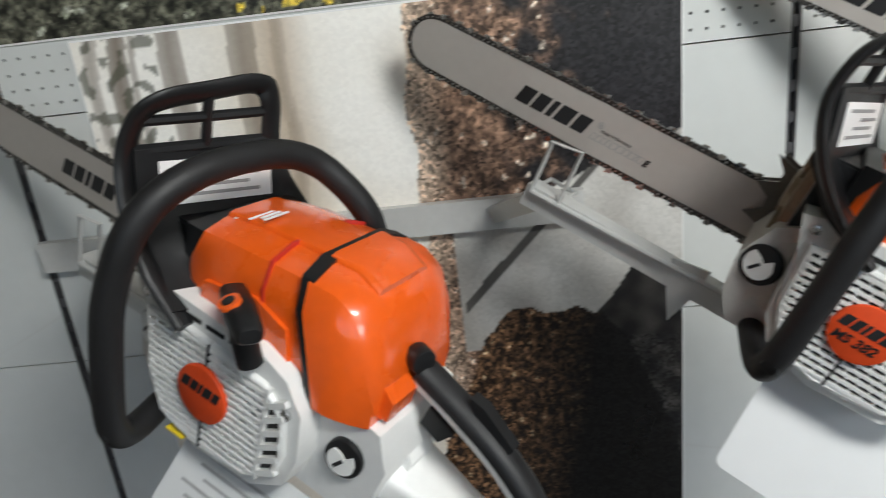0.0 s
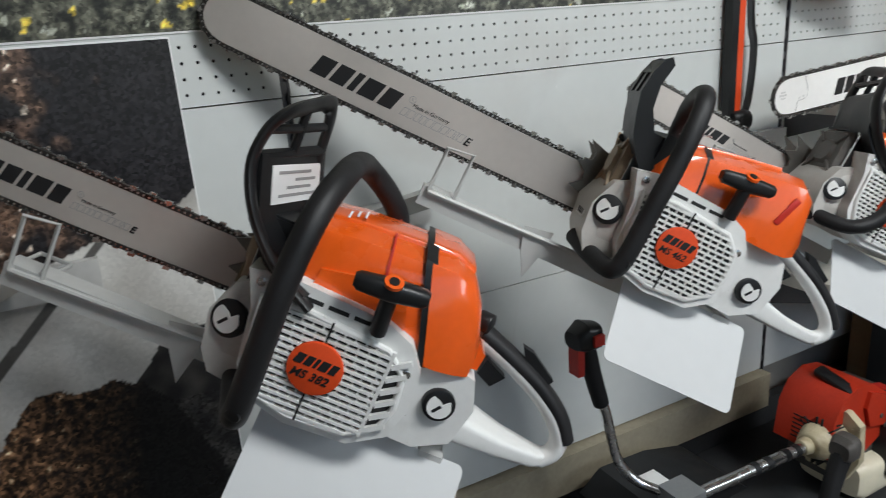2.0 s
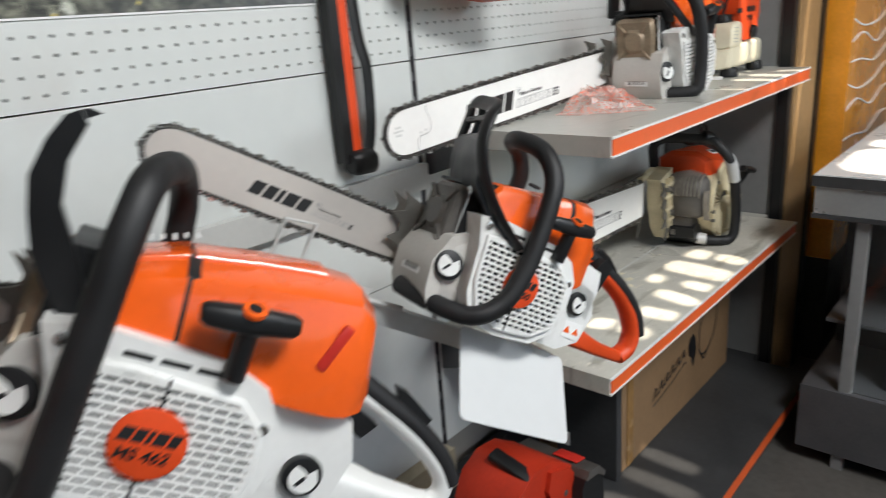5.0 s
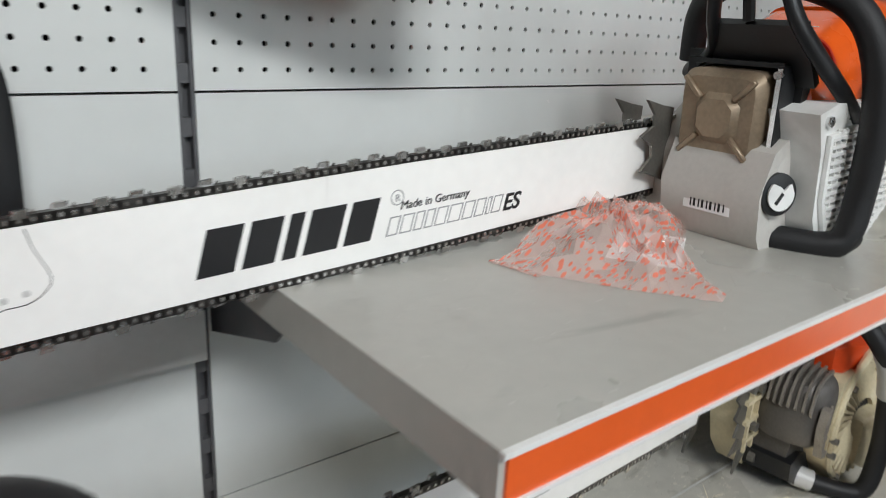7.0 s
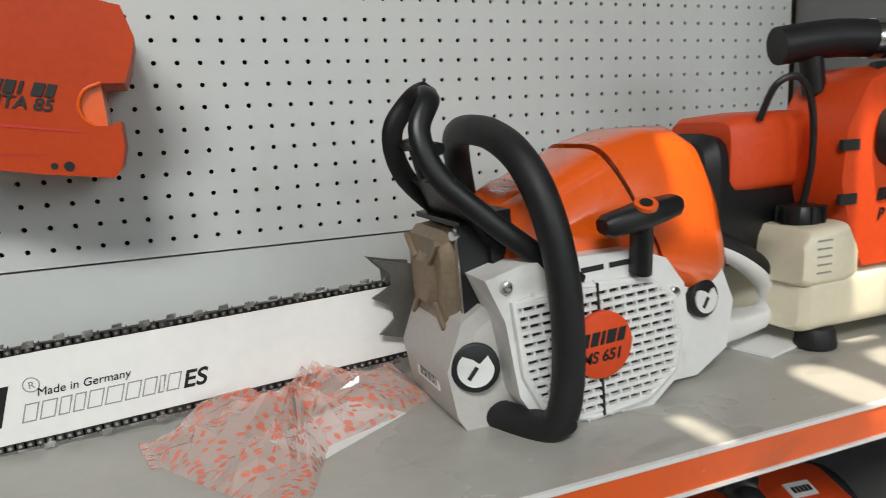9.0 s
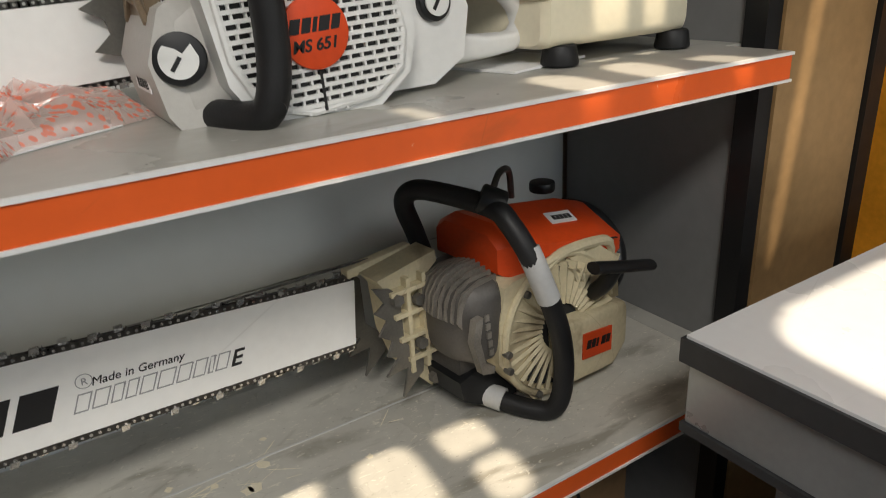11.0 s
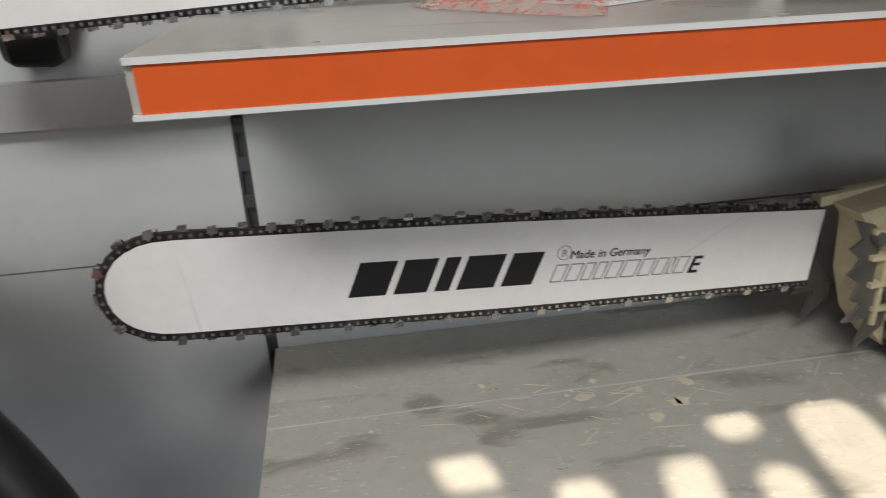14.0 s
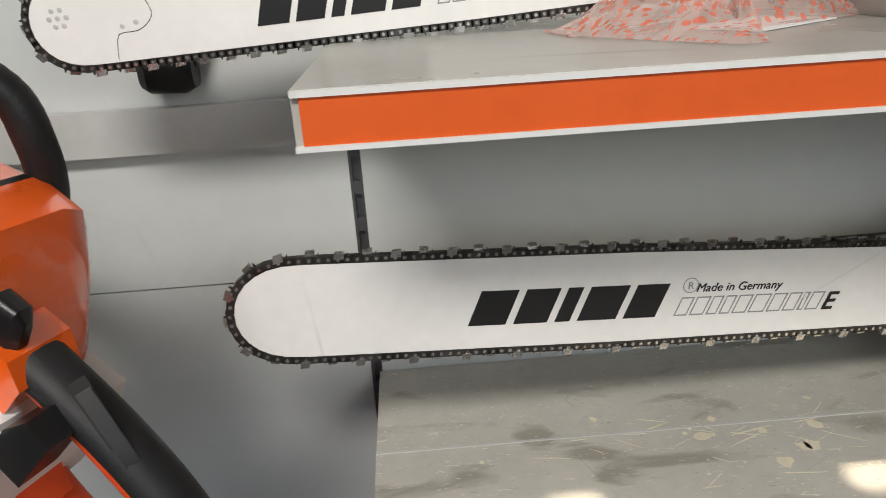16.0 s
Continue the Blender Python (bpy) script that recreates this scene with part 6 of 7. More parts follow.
part("leaflet_sheet", box(0.840, 0.990, -0.300, -0.200, 1.1055, 1.1085, m=Matrix.Translation((0.915, -0.25, 0)) @ Matrix.Rotation(0.25, 4, "Z") @ Matrix.Translation((-0.915, 0.25, 0))), M_CARD, p, smooth=False)

# ---- pole pruner head on the pegboard ----
h = thing("pole_pruner_head", "orange battery pole pruner head hung on the pegboard", "pole pruner")
hb = part("motor_housing", prism([(0.092, 1.362), (0.149, 1.352), (0.206, 1.345), (0.213, 1.352), (0.218, 1.372), (0.217, 1.397), (0.208, 1.393), (0.196, 1.393), (0.188, 1.399), (0.184, 1.412), (0.190, 1.425), (0.204, 1.431),
                                  (0.224, 1.431), (0.231, 1.448), (0.237, 1.472), (0.228, 1.500), (0.150, 1.518), (0.092, 1.512)], -0.150, -0.030, w=0.004, seg=2),
          M_COWL, h, "orange motor housing")
part("pruner_nose", loft([(0.090, -0.140, -0.040, 1.352, 1.500), (0.040, -0.132, -0.048, 1.358, 1.480), (-0.030, -0.120, -0.060, 1.385, 1.450), (-0.070, -0.105, -0.075, 1.400, 1.435)], 24, 4), M_WHITE, h, "pale grey nose section")
part("housing_screw", disc((0.170, -0.1495, 1.358), (0, -1, 0), 0.0045, 0.003, 12), M_DARK, hb)
part("housing_screw", disc((0.158, -0.1495, 1.359), (0, -1, 0), 0.0030, 0.003, 12), M_DARK, hb)
# grooves laid on as red strips, coloured as their shade
part("housing_groove", prism([(0.094, 1.4025), (0.176, 1.3905), (0.190, 1.3870), (0.176, 1.3885), (0.094, 1.3995)], -0.1508, -0.1490), M_RED, hb, smooth=False)
part("housing_groove", prism([(0.094, 1.3740), (0.150, 1.3700), (0.150, 1.3690), (0.094, 1.3722)], -0.1508, -0.1490), M_RED, hb, smooth=False)
part("battery_catch", prism([(0.204, 1.433), (0.186, 1.427), (0.180, 1.412), (0.184, 1.397), (0.198, 1.390), (0.206, 1.390)], -0.144, -0.040, w=0.002), M_ORANGE, hb, "paler orange battery catch")
part("catch_rim", tube([(0.204, -0.1500, 1.4315), (0.190, -0.1500, 1.4255), (0.1835, -0.1500, 1.412), (0.1875, -0.1500, 1.399), (0.196, -0.1500, 1.393)], 0.0016, seg=8, sub=4, up=(0, 1, 0)), M_ORANGE, hb)
run = Matrix.Translation((0.112, -0.1508, 1.4275)) @ Matrix.Rotation(math.pi / 2, 4, "X") @ Matrix.Rotation(-0.15, 4, "Z")
for i, w in enumerate((0.010, 0.009, 0.004, 0.010, 0.008)):
    x = 0.003 + i * 0.0108
    bm = prism([(x, 0.0), (x + w - 0.001, 0.0), (x + w + 0.002, 0.0115), (x + 0.003, 0.0115)], -0.0002, 0.0010, "xy")
    bmesh.ops.transform(bm, matrix=run, verts=bm.verts)
    part("mark_block", bm, M_INK, hb, smooth=False)
text_mesh("HTA 85", 0.0115, M_INK, hb, run @ Matrix.Translation((0.001, -0.0125, 0.0004)), shear=0.2, bold=0.0003)
part("hanging_hook", tube([(0.12, -0.03, 1.515), (0.12, -0.02, 1.535), (0.12, 0.004, 1.530)], 0.003, seg=8, sub=3), M_CHROME, h)

# ---- harness hanging beside the upright ----
h = thing("hanging_harness", "red and black tool strap hanging on the wall panel", "strap")
part("red_bar", box(-0.212, -0.190, -0.030, -0.012, 1.085, 2.1, w=0.003), M_REDOR, h, "red-orange strip")
part("black_bar", box(-0.236, -0.214, -0.034, -0.010, 1.075, 2.1, w=0.004), M_BLACK, h)
part("web_strap", tube([(-0.180, -0.03, 2.1), (-0.182, -0.028, 1.6), (-0.172, -0.03, 1.32), (-0.160, -0.034, 1.24), (-0.164, -0.03, 1.12), (-0.190, -0.03, 1.062)], 0.014, seg=8, sub=5, flat=0.25, up=(0, 1, 0)), M_BLACK, h, "black webbing")
part("buckle", loft([(-0.226, -0.048, -0.014, 1.056, 1.092), (-0.216, -0.056, -0.010, 1.050, 1.096), (-0.178, -0.056, -0.010, 1.048, 1.096), (-0.166, -0.048, -0.014, 1.054, 1.088)], 20, 3), M_BLACK, h)

# ---- posters ----


def poster(name, x0, x1, z0, z1, nx, nz, paint, label, y=-0.003):
    """A printed photograph on a thin sheet; its picture is a colour worked out point by point."""
    bm = bmesh.new()
    col = bm.loops.layers.float_color.new("print")
    V = [[bm.verts.new((x0 + (x1 - x0) * i / nx, y, z0 + (z1 - z0) * j / nz)) for i in range(nx + 1)] for j in range(nz + 1)]
    C = [[paint(i / nx, j / nz) for i in range(nx + 1)] for j in range(nz + 1)]
    for j in range(nz):
        for i in range(nx):
            f = bm.faces.new((V[j][i], V[j][i + 1], V[j + 1][i + 1], V[j + 1][i]))
            for lp, (di, dj) in zip(f.loops, ((0, 0), (1, 0), (1, 1), (0, 1))):
                lp[col] = C[j + dj][i + di]
    m = mat("glossy_photo_print", (0.5, 0.5, 0.5), 0.35, vary=0.1, scale=5)
    nt = m.node_tree
    at = nt.nodes.new("ShaderNodeAttribute")
    at.attribute_name = "print"
    # the grain of chips, bark and leaves is finer than the coloured points: its strength is kept in alpha
    tc, vo, no = nt.nodes.new("ShaderNodeTexCoord"), nt.nodes.new("ShaderNodeTexVoronoi"), nt.nodes.new("ShaderNodeTexNoise")
    vo.inputs["Scale"].default_value, no.inputs["Scale"].default_value, no.inputs["Detail"].default_value = 190, 90, 8
    nt.links.new(tc.outputs["Object"], no.inputs["Vector"])
    nt.links.new(tc.outputs["Object"], vo.inputs["Vector"])
    sep, ml, mr = nt.nodes.new("ShaderNodeSeparateColor"), nt.nodes.new("ShaderNodeMath"), nt.nodes.new("ShaderNodeMapRange")
    nt.links.new(vo.outputs["Color"], sep.inputs[0])
    ml.operation = "MULTIPLY"
    nt.links.new(sep.outputs[0], ml.inputs[0])
    nt.links.new(no.outputs[0], ml.inputs[1])
    mr.inputs[1].default_value, mr.inputs[2].default_value, mr.inputs[3].default_value, mr.inputs[4].default_value = 0.02, 0.5, 0.15, 2.3
    nt.links.new(ml.outputs[0], mr.inputs[0])
    mx, mu = nt.nodes.new("ShaderNodeMix"), nt.nodes.new("ShaderNodeMix")
    mx.inputs[2].default_value = 1.0
    nt.links.new(at.outputs["Alpha"], mx.inputs[0])
    nt.links.new(mr.outputs[0], mx.inputs[3])
    mu.data_type, mu.blend_type = "RGBA", "MULTIPLY"
    mu.inputs[0].default_value = 1.0
    nt.links.new(at.outputs["Color"], mu.inputs[6])
    nt.links.new(mx.outputs[0], mu.inputs[7])
    nt.links.new(mu.outputs[2], nt.nodes["Principled BSDF"].inputs["Base Color"])
    p = thing(name, label, "poster", "posters")
    part("printed_sheet", bm, m, p, smooth=False)
    part("sheet_edge", box(x0 - 0.002, x1 + 0.002, y + 0.0005, y + 0.0025, z0 - 0.003, z1 + 0.003), M_CARD, p, smooth=False)
    return p


def mix(a, b, t):
    t = min(max(t, 0), 1)
    return tuple(p + (q - p) * t for p, q in zip(a, b))


def nz(x, y, s, k=0.0):
    return noise.noise(Vector((x * s, y * s, k)))


def forest_floor(u, v):
    """Misty trunks, a bark face, a pale sawn log and a heap of brown chips."""
    x, y = u + 0.015 * nz(u, v, 6), v + 0.015 * nz(u, v, 7, 3)
    # mist and trunks
    c = mix((0.93, 0.91, 0.86), (0.76, 0.68, 0.56), 0.22 + 0.8 * nz(x, y, 5, 1) + max(0, 0.62 - y) * 1.2)
    c = mix(c, (0.40, 0.28, 0.17), max(0.0, 0.6 - abs(x - 0.34) * 9) if y > 0.4 else 0.2)
    for cx, w, d in ((0.03, 0.012, 0.6), (0.075, 0.016, 0.85), (0.10, 0.006, 0.6), (0.165, 0.020, 0.75), (0.285, 0.024, 0.70), (0.345, 0.012, 0.4)):
        e = abs(x - cx + 0.01 * nz(0, y, 4, cx)) / w
        if e < 1 and y > 0.40:
            c = mix((0.13, 0.09, 0.06), c, 1 - d + e * 0.2)
    if x < 0.14 and nz(u, v, 45, 11) > 0.18 and y > 0.4:
        c = mix(c, (0.07, 0.075, 0.05), 0.75)
    # bark face
    grain = 0.03
    edge = 0.555 + 0.02 * nz(x, y, 9, 5) - 0.03 * (1 - y)
    if x > edge:
        grain = 0.75
        g = nz(u, v, 55, 2) + 0.7 * nz(u, v, 110, 4)
        b = mix((0.08, 0.048, 0.034), (0.36, 0.22, 0.15), 0.45 + 1.1 * g)
        b = mix((0.55, 0.42, 0.32), b, min(1, (x - edge) * 14))
        # darker to the right: dark print, plus the sheet's fading gloss put into colour
        c = mix(b, (0.016, 0.015, 0.017), (x - 0.66) * 7 + 0.9 * nz(u, v, 30, 8))
        if g > 0.62 and x < 0.80:
            c = (0.70, 0.60, 0.50)
    # pale sawn log lying across, under a dark pole
    top = 0.635 + 0.30 * (x - 0.60)
    if x > 0.60 and 0.40 < y < top + 0.015 * nz(u, v, 12):
        grain = 0.06
        c = mix((0.62, 0.61, 0.58), (0.36, 0.34, 0.31), 0.30 + 1.1 * nz(u, v, 11, 6))
    t = y - (0.50 + 0.95 * (x - 0.62))
    if 0.61 < x < 0.86 and abs(t) < 0.010:
        c = (0.10, 0.095, 0.09)
    # black bags right of the heap
    if x > 0.80 and y < 0.40 + 0.14 * min(1, (x - 0.80) * 9) - 0.25 * max(0, x - 0.92):
        c = mix((0.012, 0.012, 0.013), (0.07, 0.065, 0.06), 0.3 + nz(u, v, 26, 3))
    # heap of chips
    hy = 0.475 - 5.0 * max(0, abs(x - 0.76) - 0.06) ** 1.6 + 0.02 * nz(u, v, 26)
    if x > 0.40 and y < max(hy, 0.10):
        g = nz(u, v, 70, 1) + 0.8 * nz(u, v, 140, 7)
        c = mix((0.016, 0.010, 0.008), (0.25, 0.135, 0.070), 0.36 + 1.1 * g)
        if g > 0.75:
            c = (0.58, 0.44, 0.28)
        # same here: the heap's dark side and the lost gloss, both in the colour
        c = mix(c, (0.006, 0.006, 0.006), (x - 0.62) * 6 + (0.10 - y) * 1.2)
        return (*c, 0.95)
    return (*c, grain)


def leafy_ground(u, v):
    """Dark wet ground with grass, moss and yellow leaves, running out into dark water."""
    g = nz(u * 5, v, 30, 1) + 0.7 * nz(u * 5, v, 70, 2)
    c = mix((0.012, 0.013, 0.010), (0.20, 0.20, 0.15), 0.32 + 0.8 * g)
    w = nz(u * 5, v, 24, 9) + 0.25 * g
    if w > 0.50 and 0.35 < u < 0.90:
        c = mix((0.55, 0.36, 0.02), (0.80, 0.62, 0.10), 0.5 + g)
    if w < -0.55:
        c = mix((0.30, 0.32, 0.24), (0.55, 0.55, 0.50), 0.5 + g)
    k = (u - 0.86) * 7
    if k > 0:
        s = mix((0.05, 0.055, 0.06), (0.17, 0.18, 0.19), (u - 0.86) * 4 + 0.3 * nz(u * 5, v, 6))
        d = nz(u * 5, v, 55, 4)
        if d > 0.62:
            s = (0.02, 0.02, 0.02)
        c = mix(c, s, k)
    return (*c, 0.6 if k < 0 else 0.2)


poster("forest_poster", -2.435, -1.466, 0.33, 1.352, 230, 240, forest_floor, "large photo poster of bark, a sawn log and wood chips")
poster("ground_poster", -3.3, -0.236, 1.362, 1.95, 720, 140, leafy_ground, "long photo poster of dark forest ground with yellow leaves")

# ---- plastic bag and paper on the upper shelf ----


def crumpled_bag():
    """A clear bag with red print, crumpled into a low peaked heap."""
    b = thing("plastic_bag", "crumpled clear plastic bag with red printing on the shelf", "bag")
    bm = bmesh.new()
    outline = [(0.206, -0.216), (0.216, -0.266), (0.256, -0.331), (0.302, -0.392), (0.322, -0.384), (0.356, -0.300), (0.430, -0.268), (0.482, -0.236), (0.478, -0.160), (0.425, -0.138), (0.370, -0.150), (0.300, -0.196)]
    cx, cy = 0.338, -0.242
    rings = []
    ends = [Vector((x, y, 0)) for x, y in outline]
    path = [a.lerp(b, k / 4) for a, b in zip(ends, ends[1:] + ends[:1]) for k in range(4)]
    rnd = random.Random(11)
    for k in range(8):
        s = k / 7
        ring = []
        for q, p in enumerate(path):
            j = 0 if k == 0 else rnd.uniform(-0.5, 0.5) / 7
            x, y = cx + (p.x - cx) * (1 - (s + j * 0.9) * 0.96), cy + (p.y - cy) * (1 - (s + j * 0.9) * 0.96)
            # a few long ridges with slack film between them
            f = 0.032 * (1 - min(1, abs(nz(x, y, 11, 3)) * 3.4)) + 0.018 * abs(nz(x, y, 34, 5)) + rnd.uniform(0, 0.012)
            z = 1.1062 + (0.002 + f * min(1, 0.2 + 1.6 * s) if k else 0.0)
            ring.append(bm.verts.new((x, y, z)))
        rings.append(ring)
    for A, B in zip(rings, rings[1:]):
        for j in range(len(A)):
            bm.faces.new((A[j], A[(j + 1) % len(A)], B[(j + 1) % len(A)], B[j]))
    bm.faces.new(rings[-1])
    m = bpy.data.materials.new("printed_clear_film")
    m.use_nodes = True
    nt = m.node_tree
    pr = nt.nodes["Principled BSDF"]
    tc, wv, th = nt.nodes.new("ShaderNodeTexCoord"), nt.nodes.new("ShaderNodeTexVoronoi"), nt.nodes.new("ShaderNodeValToRGB")
    mp = nt.nodes.new("ShaderNodeMapping")
    mp.inputs["Scale"].default_value = (95, 230, 95)
    mp.inputs["Rotation"].default_value = (0, 0, 0.5)
    nt.links.new(tc.outputs["Object"], mp.inputs[0])
    nt.links.new(mp.outputs[0], wv.inputs["Vector"])
    wv.inputs["Scale"].default_value = 1.0
    th.color_ramp.interpolation = "CONSTANT"
    th.color_ramp.elements[0].color, th.color_ramp.elements[1].color = (1, 1, 1, 1), (0, 0, 0, 1)
    th.color_ramp.elements[1].position = 0.36
    nt.links.new(wv.outputs["Distance"], th.inputs[0])
    cm = nt.nodes.new("ShaderNodeMix")
    cm.data_type = "RGBA"
    cm.inputs[6].default_value, cm.inputs[7].default_value = (0.93, 0.66, 0.59, 1), (0.82, 0.19, 0.11, 1)
    nt.links.new(th.outputs[0], cm.inputs[0])
    nt.links.new(cm.outputs[2], pr.inputs["Base Color"])
    mr = nt.nodes.new("ShaderNodeMapRange")
    mr.inputs[3].default_value, mr.inputs[4].default_value = 0.34, 0.70
    nt.links.new(th.outputs[0], mr.inputs[0])
    nt.links.new(mr.outputs[0], pr.inputs["Alpha"])
    pr.inputs["Roughness"].default_value = 0.06
    pr.inputs["Specular IOR Level"].default_value = 0.8
    bmesh.ops.triangulate(bm, faces=bm.faces)
    part("film", bm, m, b, smooth=False)
    part("sealed_edge", prism([(0.200, -0.214), (0.207, -0.216), (0.217, -0.268), (0.210, -0.268)], 1.1058, 1.1075, "xy"), m, b, "pinched sealed edge", smooth=False)


crumpled_bag()
p = thing("paper_slip", "folded white paper slip beside the plastic bag", "paper")
part("slip_sheet", box(-0.055, 0.055, -0.035, 0.035, 0, 0.0012, m=Matrix.Translation((0.375, -0.262, 1.1056)) @ Matrix.Rotation(0.55, 4, "Z")), M_CARD, p, smooth=False)
for k in range(2):
    part("print_bar", box(0.0, 0.045, -0.028 + 0.008 * k, -0.024 + 0.008 * k, 0.0013, 0.0016, m=Matrix.Translation((0.375, -0.262, 1.1056)) @ Matrix.Rotation(0.55, 4, "Z")), M_GREYINK, p, smooth=False)

# ---- carton and brush cutter on the base shelf ----
def flatten(bm, y):
    """Presses a drawn line into a thin layer of ink."""
    for v in bm.verts:
        v.co.y = y - 0.0006 + max(-0.0004, min(0.0004, v.co.y))
    return bm


c = thing("carton", "brown cardboard carton with black printed shapes on the base shelf", "box")
cb = part("carton_body", box(0.360, 1.12, -0.280, -0.03, 0.137, 0.56, w=0.004), M_BOX, c, "brown cardboard")
bm = bmesh.new()
add_prism(bm, [(0.800, 0.352), (0.822, 0.362), (0.842, 0.342), (0.850, 0.300), (0.838, 0.262), (0.826, 0.250), (0.818, 0.282), (0.796, 0.300), (0.790, 0.330)], -0.0005, 0.0005)
add_prism(bm, [(0.990, 0.430), (1.030, 0.440), (1.060, 0.420), (1.040, 0.400), (0.998, 0.408)], -0.0005, 0.0005)
add_tube(bm, [(x, 0, z) for x, z in ((0.870, 0.330), (0.885, 0.385), (0.930, 0.420), (0.990, 0.415), (1.010, 0.360), (0.990, 0.300), (0.940, 0.262), (0.895, 0.262), (0.872, 0.290))], 0.0035, seg=4, sub=4, closed=True, up=(0, 1, 0))
add_tube(bm, [(0.895, 0, 0.262), (0.915, 0, 0.240), (0.940, 0, 0.262)], 0.0035, seg=4, sub=3, up=(0, 1, 0))
part("printed_silhouette", flatten(bm, -0.2805), M_INK, cb, smooth=False)
bm = bmesh.new()
for k in range(6):
    x, z = 0.555 + 0.037 * k, 0.262 + 0.008 * k
    add_tube(bm, [(x, 0, z), (x + 0.010, 0, z + 0.026), (x + 0.022, 0, z + 0.030), (x + 0.018, 0, z + 0.006), (x + 0.034, 0, z + 0.014)], 0.0028, seg=4, sub=3, up=(0, 1, 0))
add_tube(bm, [(0.555, 0, 0.246), (0.66, 0, 0.262), (0.775, 0, 0.288)], 0.0024, seg=4, sub=3, up=(0, 1, 0))
part("printed_scribble", flatten(bm, -0.2805), M_INK, cb, smooth=False)
part("carton_tape", box(0.400, 0.432, -0.2830, -0.2806, 0.139, 0.558, w=0.001, seg=1), M_BOXTAPE, cb, "glossy brown tape")
d = thing("dark_case", "dark grey plate standing against the end of the carton", "panel")
part("case_body", box(0.330, 0.357, -0.288, -0.110, 0.137, 0.585, w=0.003), M_DARKSHELF, d)
part("case_latch", box(0.3280, 0.3300, -0.150, -0.136, 0.195, 0.235, w=0.001), M_WHITE, d, "small white label")


def brush_cutter():
    b = thing("brush_cutter", "red brush cutter with chrome shaft lying on the base shelf", "brush cutter")
    cowl = part("engine_cowl", prism([(-0.212, 0.300), (-0.200, 0.392), (-0.172, 0.440), (-0.120, 0.462), (-0.060, 0.452), (0.006, 0.408), (0.018, 0.388), (0.006, 0.300), (-0.060, 0.270), (-0.150, 0.270)], -0.352, -0.205, w=0.020, seg=3),
                M_ENGINE, b, "orange-red engine cowl")
    part("cowl_bulge", prism([(-0.080, 0.440), (-0.010, 0.412), (0.004, 0.390), (-0.004, 0.330), (-0.070, 0.345), (-0.092, 0.400)], -0.362, -0.340, w=0.010, seg=3), M_ENGINE, cowl)
    part("cowl_stripe", box(-0.016, 0.016, -0.052, 0.052, -0.008, 0.012, w=0.006, m=Matrix.Translation((-0.128, -0.300, 0.456)) @ Matrix.Rotation(0.25, 4, "X") @ Matrix.Rotation(-0.12, 4, "Y")), M_BLACK, cowl, "black top lever")
    # vents drawn as dark strips, shade in the colour
    for k in range(6):
        part("cowl_vent", box(-0.010, 0.010, -0.0008, 0.0008, -0.0020, 0.0020, m=Matrix.Translation((-0.182, -0.3522, 0.328 + 0.011 * k)) @ Matrix.Rotation(0.2, 4, "Y")), M_DARK, cowl, smooth=False)
        part("cowl_vent", box(-0.0008, 0.0008, -0.030, 0.030, -0.0020, 0.0020, m=Matrix.Translation((-0.2095 + 0.0014 * k, -0.280, 0.318 + 0.011 * k))), M_DARK, cowl, smooth=False)
    for x, z in ((-0.030, 0.362), (-0.008, 0.330)):
        part("cowl_screw", disc((x, -0.362, z), (0, -1, 0), 0.007, 0.004, 12, w=0.001), M_DKCYL, cowl)
    air = part("air_box", prism([(-0.018, 0.200), (-0.006, 0.362), (0.010, 0.392), (0.052, 0.385), (0.078, 0.360), (0.088, 0.205), (0.060, 0.186), (0.004, 0.186)], -0.388, -0.215, w=0.010, seg=3), M_BLACK, b, "black air filter box")
    part("air_box_lid", prism([(0.004, 0.384), (0.012, 0.402), (0.054, 0.394), (0.080, 0.366), (0.074, 0.356), (0.050, 0.376)], -0.394, -0.212, w=0.004), M_DKCYL, air, "dark grey lid")
    part("lid_badge", box(-0.018, 0.018, -0.030, 0.030, 0.0, 0.003, w=0.001, m=Matrix.Translation((0.036, -0.330, 0.4005)) @ Matrix.Rotation(0.20, 4, "Y")), M_RED, air, "red badge")
    part("tank", loft([(-0.10, -0.37, -0.21, 0.150, 0.235), (-0.08, -0.38, -0.20, 0.138, 0.250), (0.08, -0.38, -0.20, 0.138, 0.245), (0.10, -0.37, -0.21, 0.155, 0.230)], 24, 5), M_TANK, b, "milky fuel tank")
    part("engine_block", box(-0.14, 0.03, -0.34, -0.20, 0.20, 0.32, w=0.01), M_DKCYL, b)
    q = Matrix.Translation((-0.195, -0.318, 0.330)) @ Vector((-1.0, 0.02, 0.03)).to_track_quat("Z", "Y").to_matrix().to_4x4()
    fan = part("fan_cover", disc((-0.200, -0.318, 0.330), (-1.0, 0.02, 0.03), 0.066, 0.080, 28, 0.030, w=0.005), M_CREAM, b, "cream vented clutch cover")
    part("cover_flange", prism([(-0.400, 0.300), (-0.394, 0.392), (-0.360, 0.416), (-0.290, 0.412), (-0.250, 0.380), (-0.244, 0.280), (-0.272, 0.238), (-0.372, 0.238)], -0.168, -0.148, "yz", w=0.005), M_CREAM, fan, "cream flange plate")
    # slots drawn as dark blocks in place of shaded openings
    for k in range(8):
        for o in (-0.007, 0.007):
            part("cover_slot", box(0.040, 0.0625, o - 0.0018, o + 0.0018, -0.026, 0.012, m=q @ Matrix.Rotation(k * 0.785, 4, "Z")), M_DARK, fan, smooth=False)
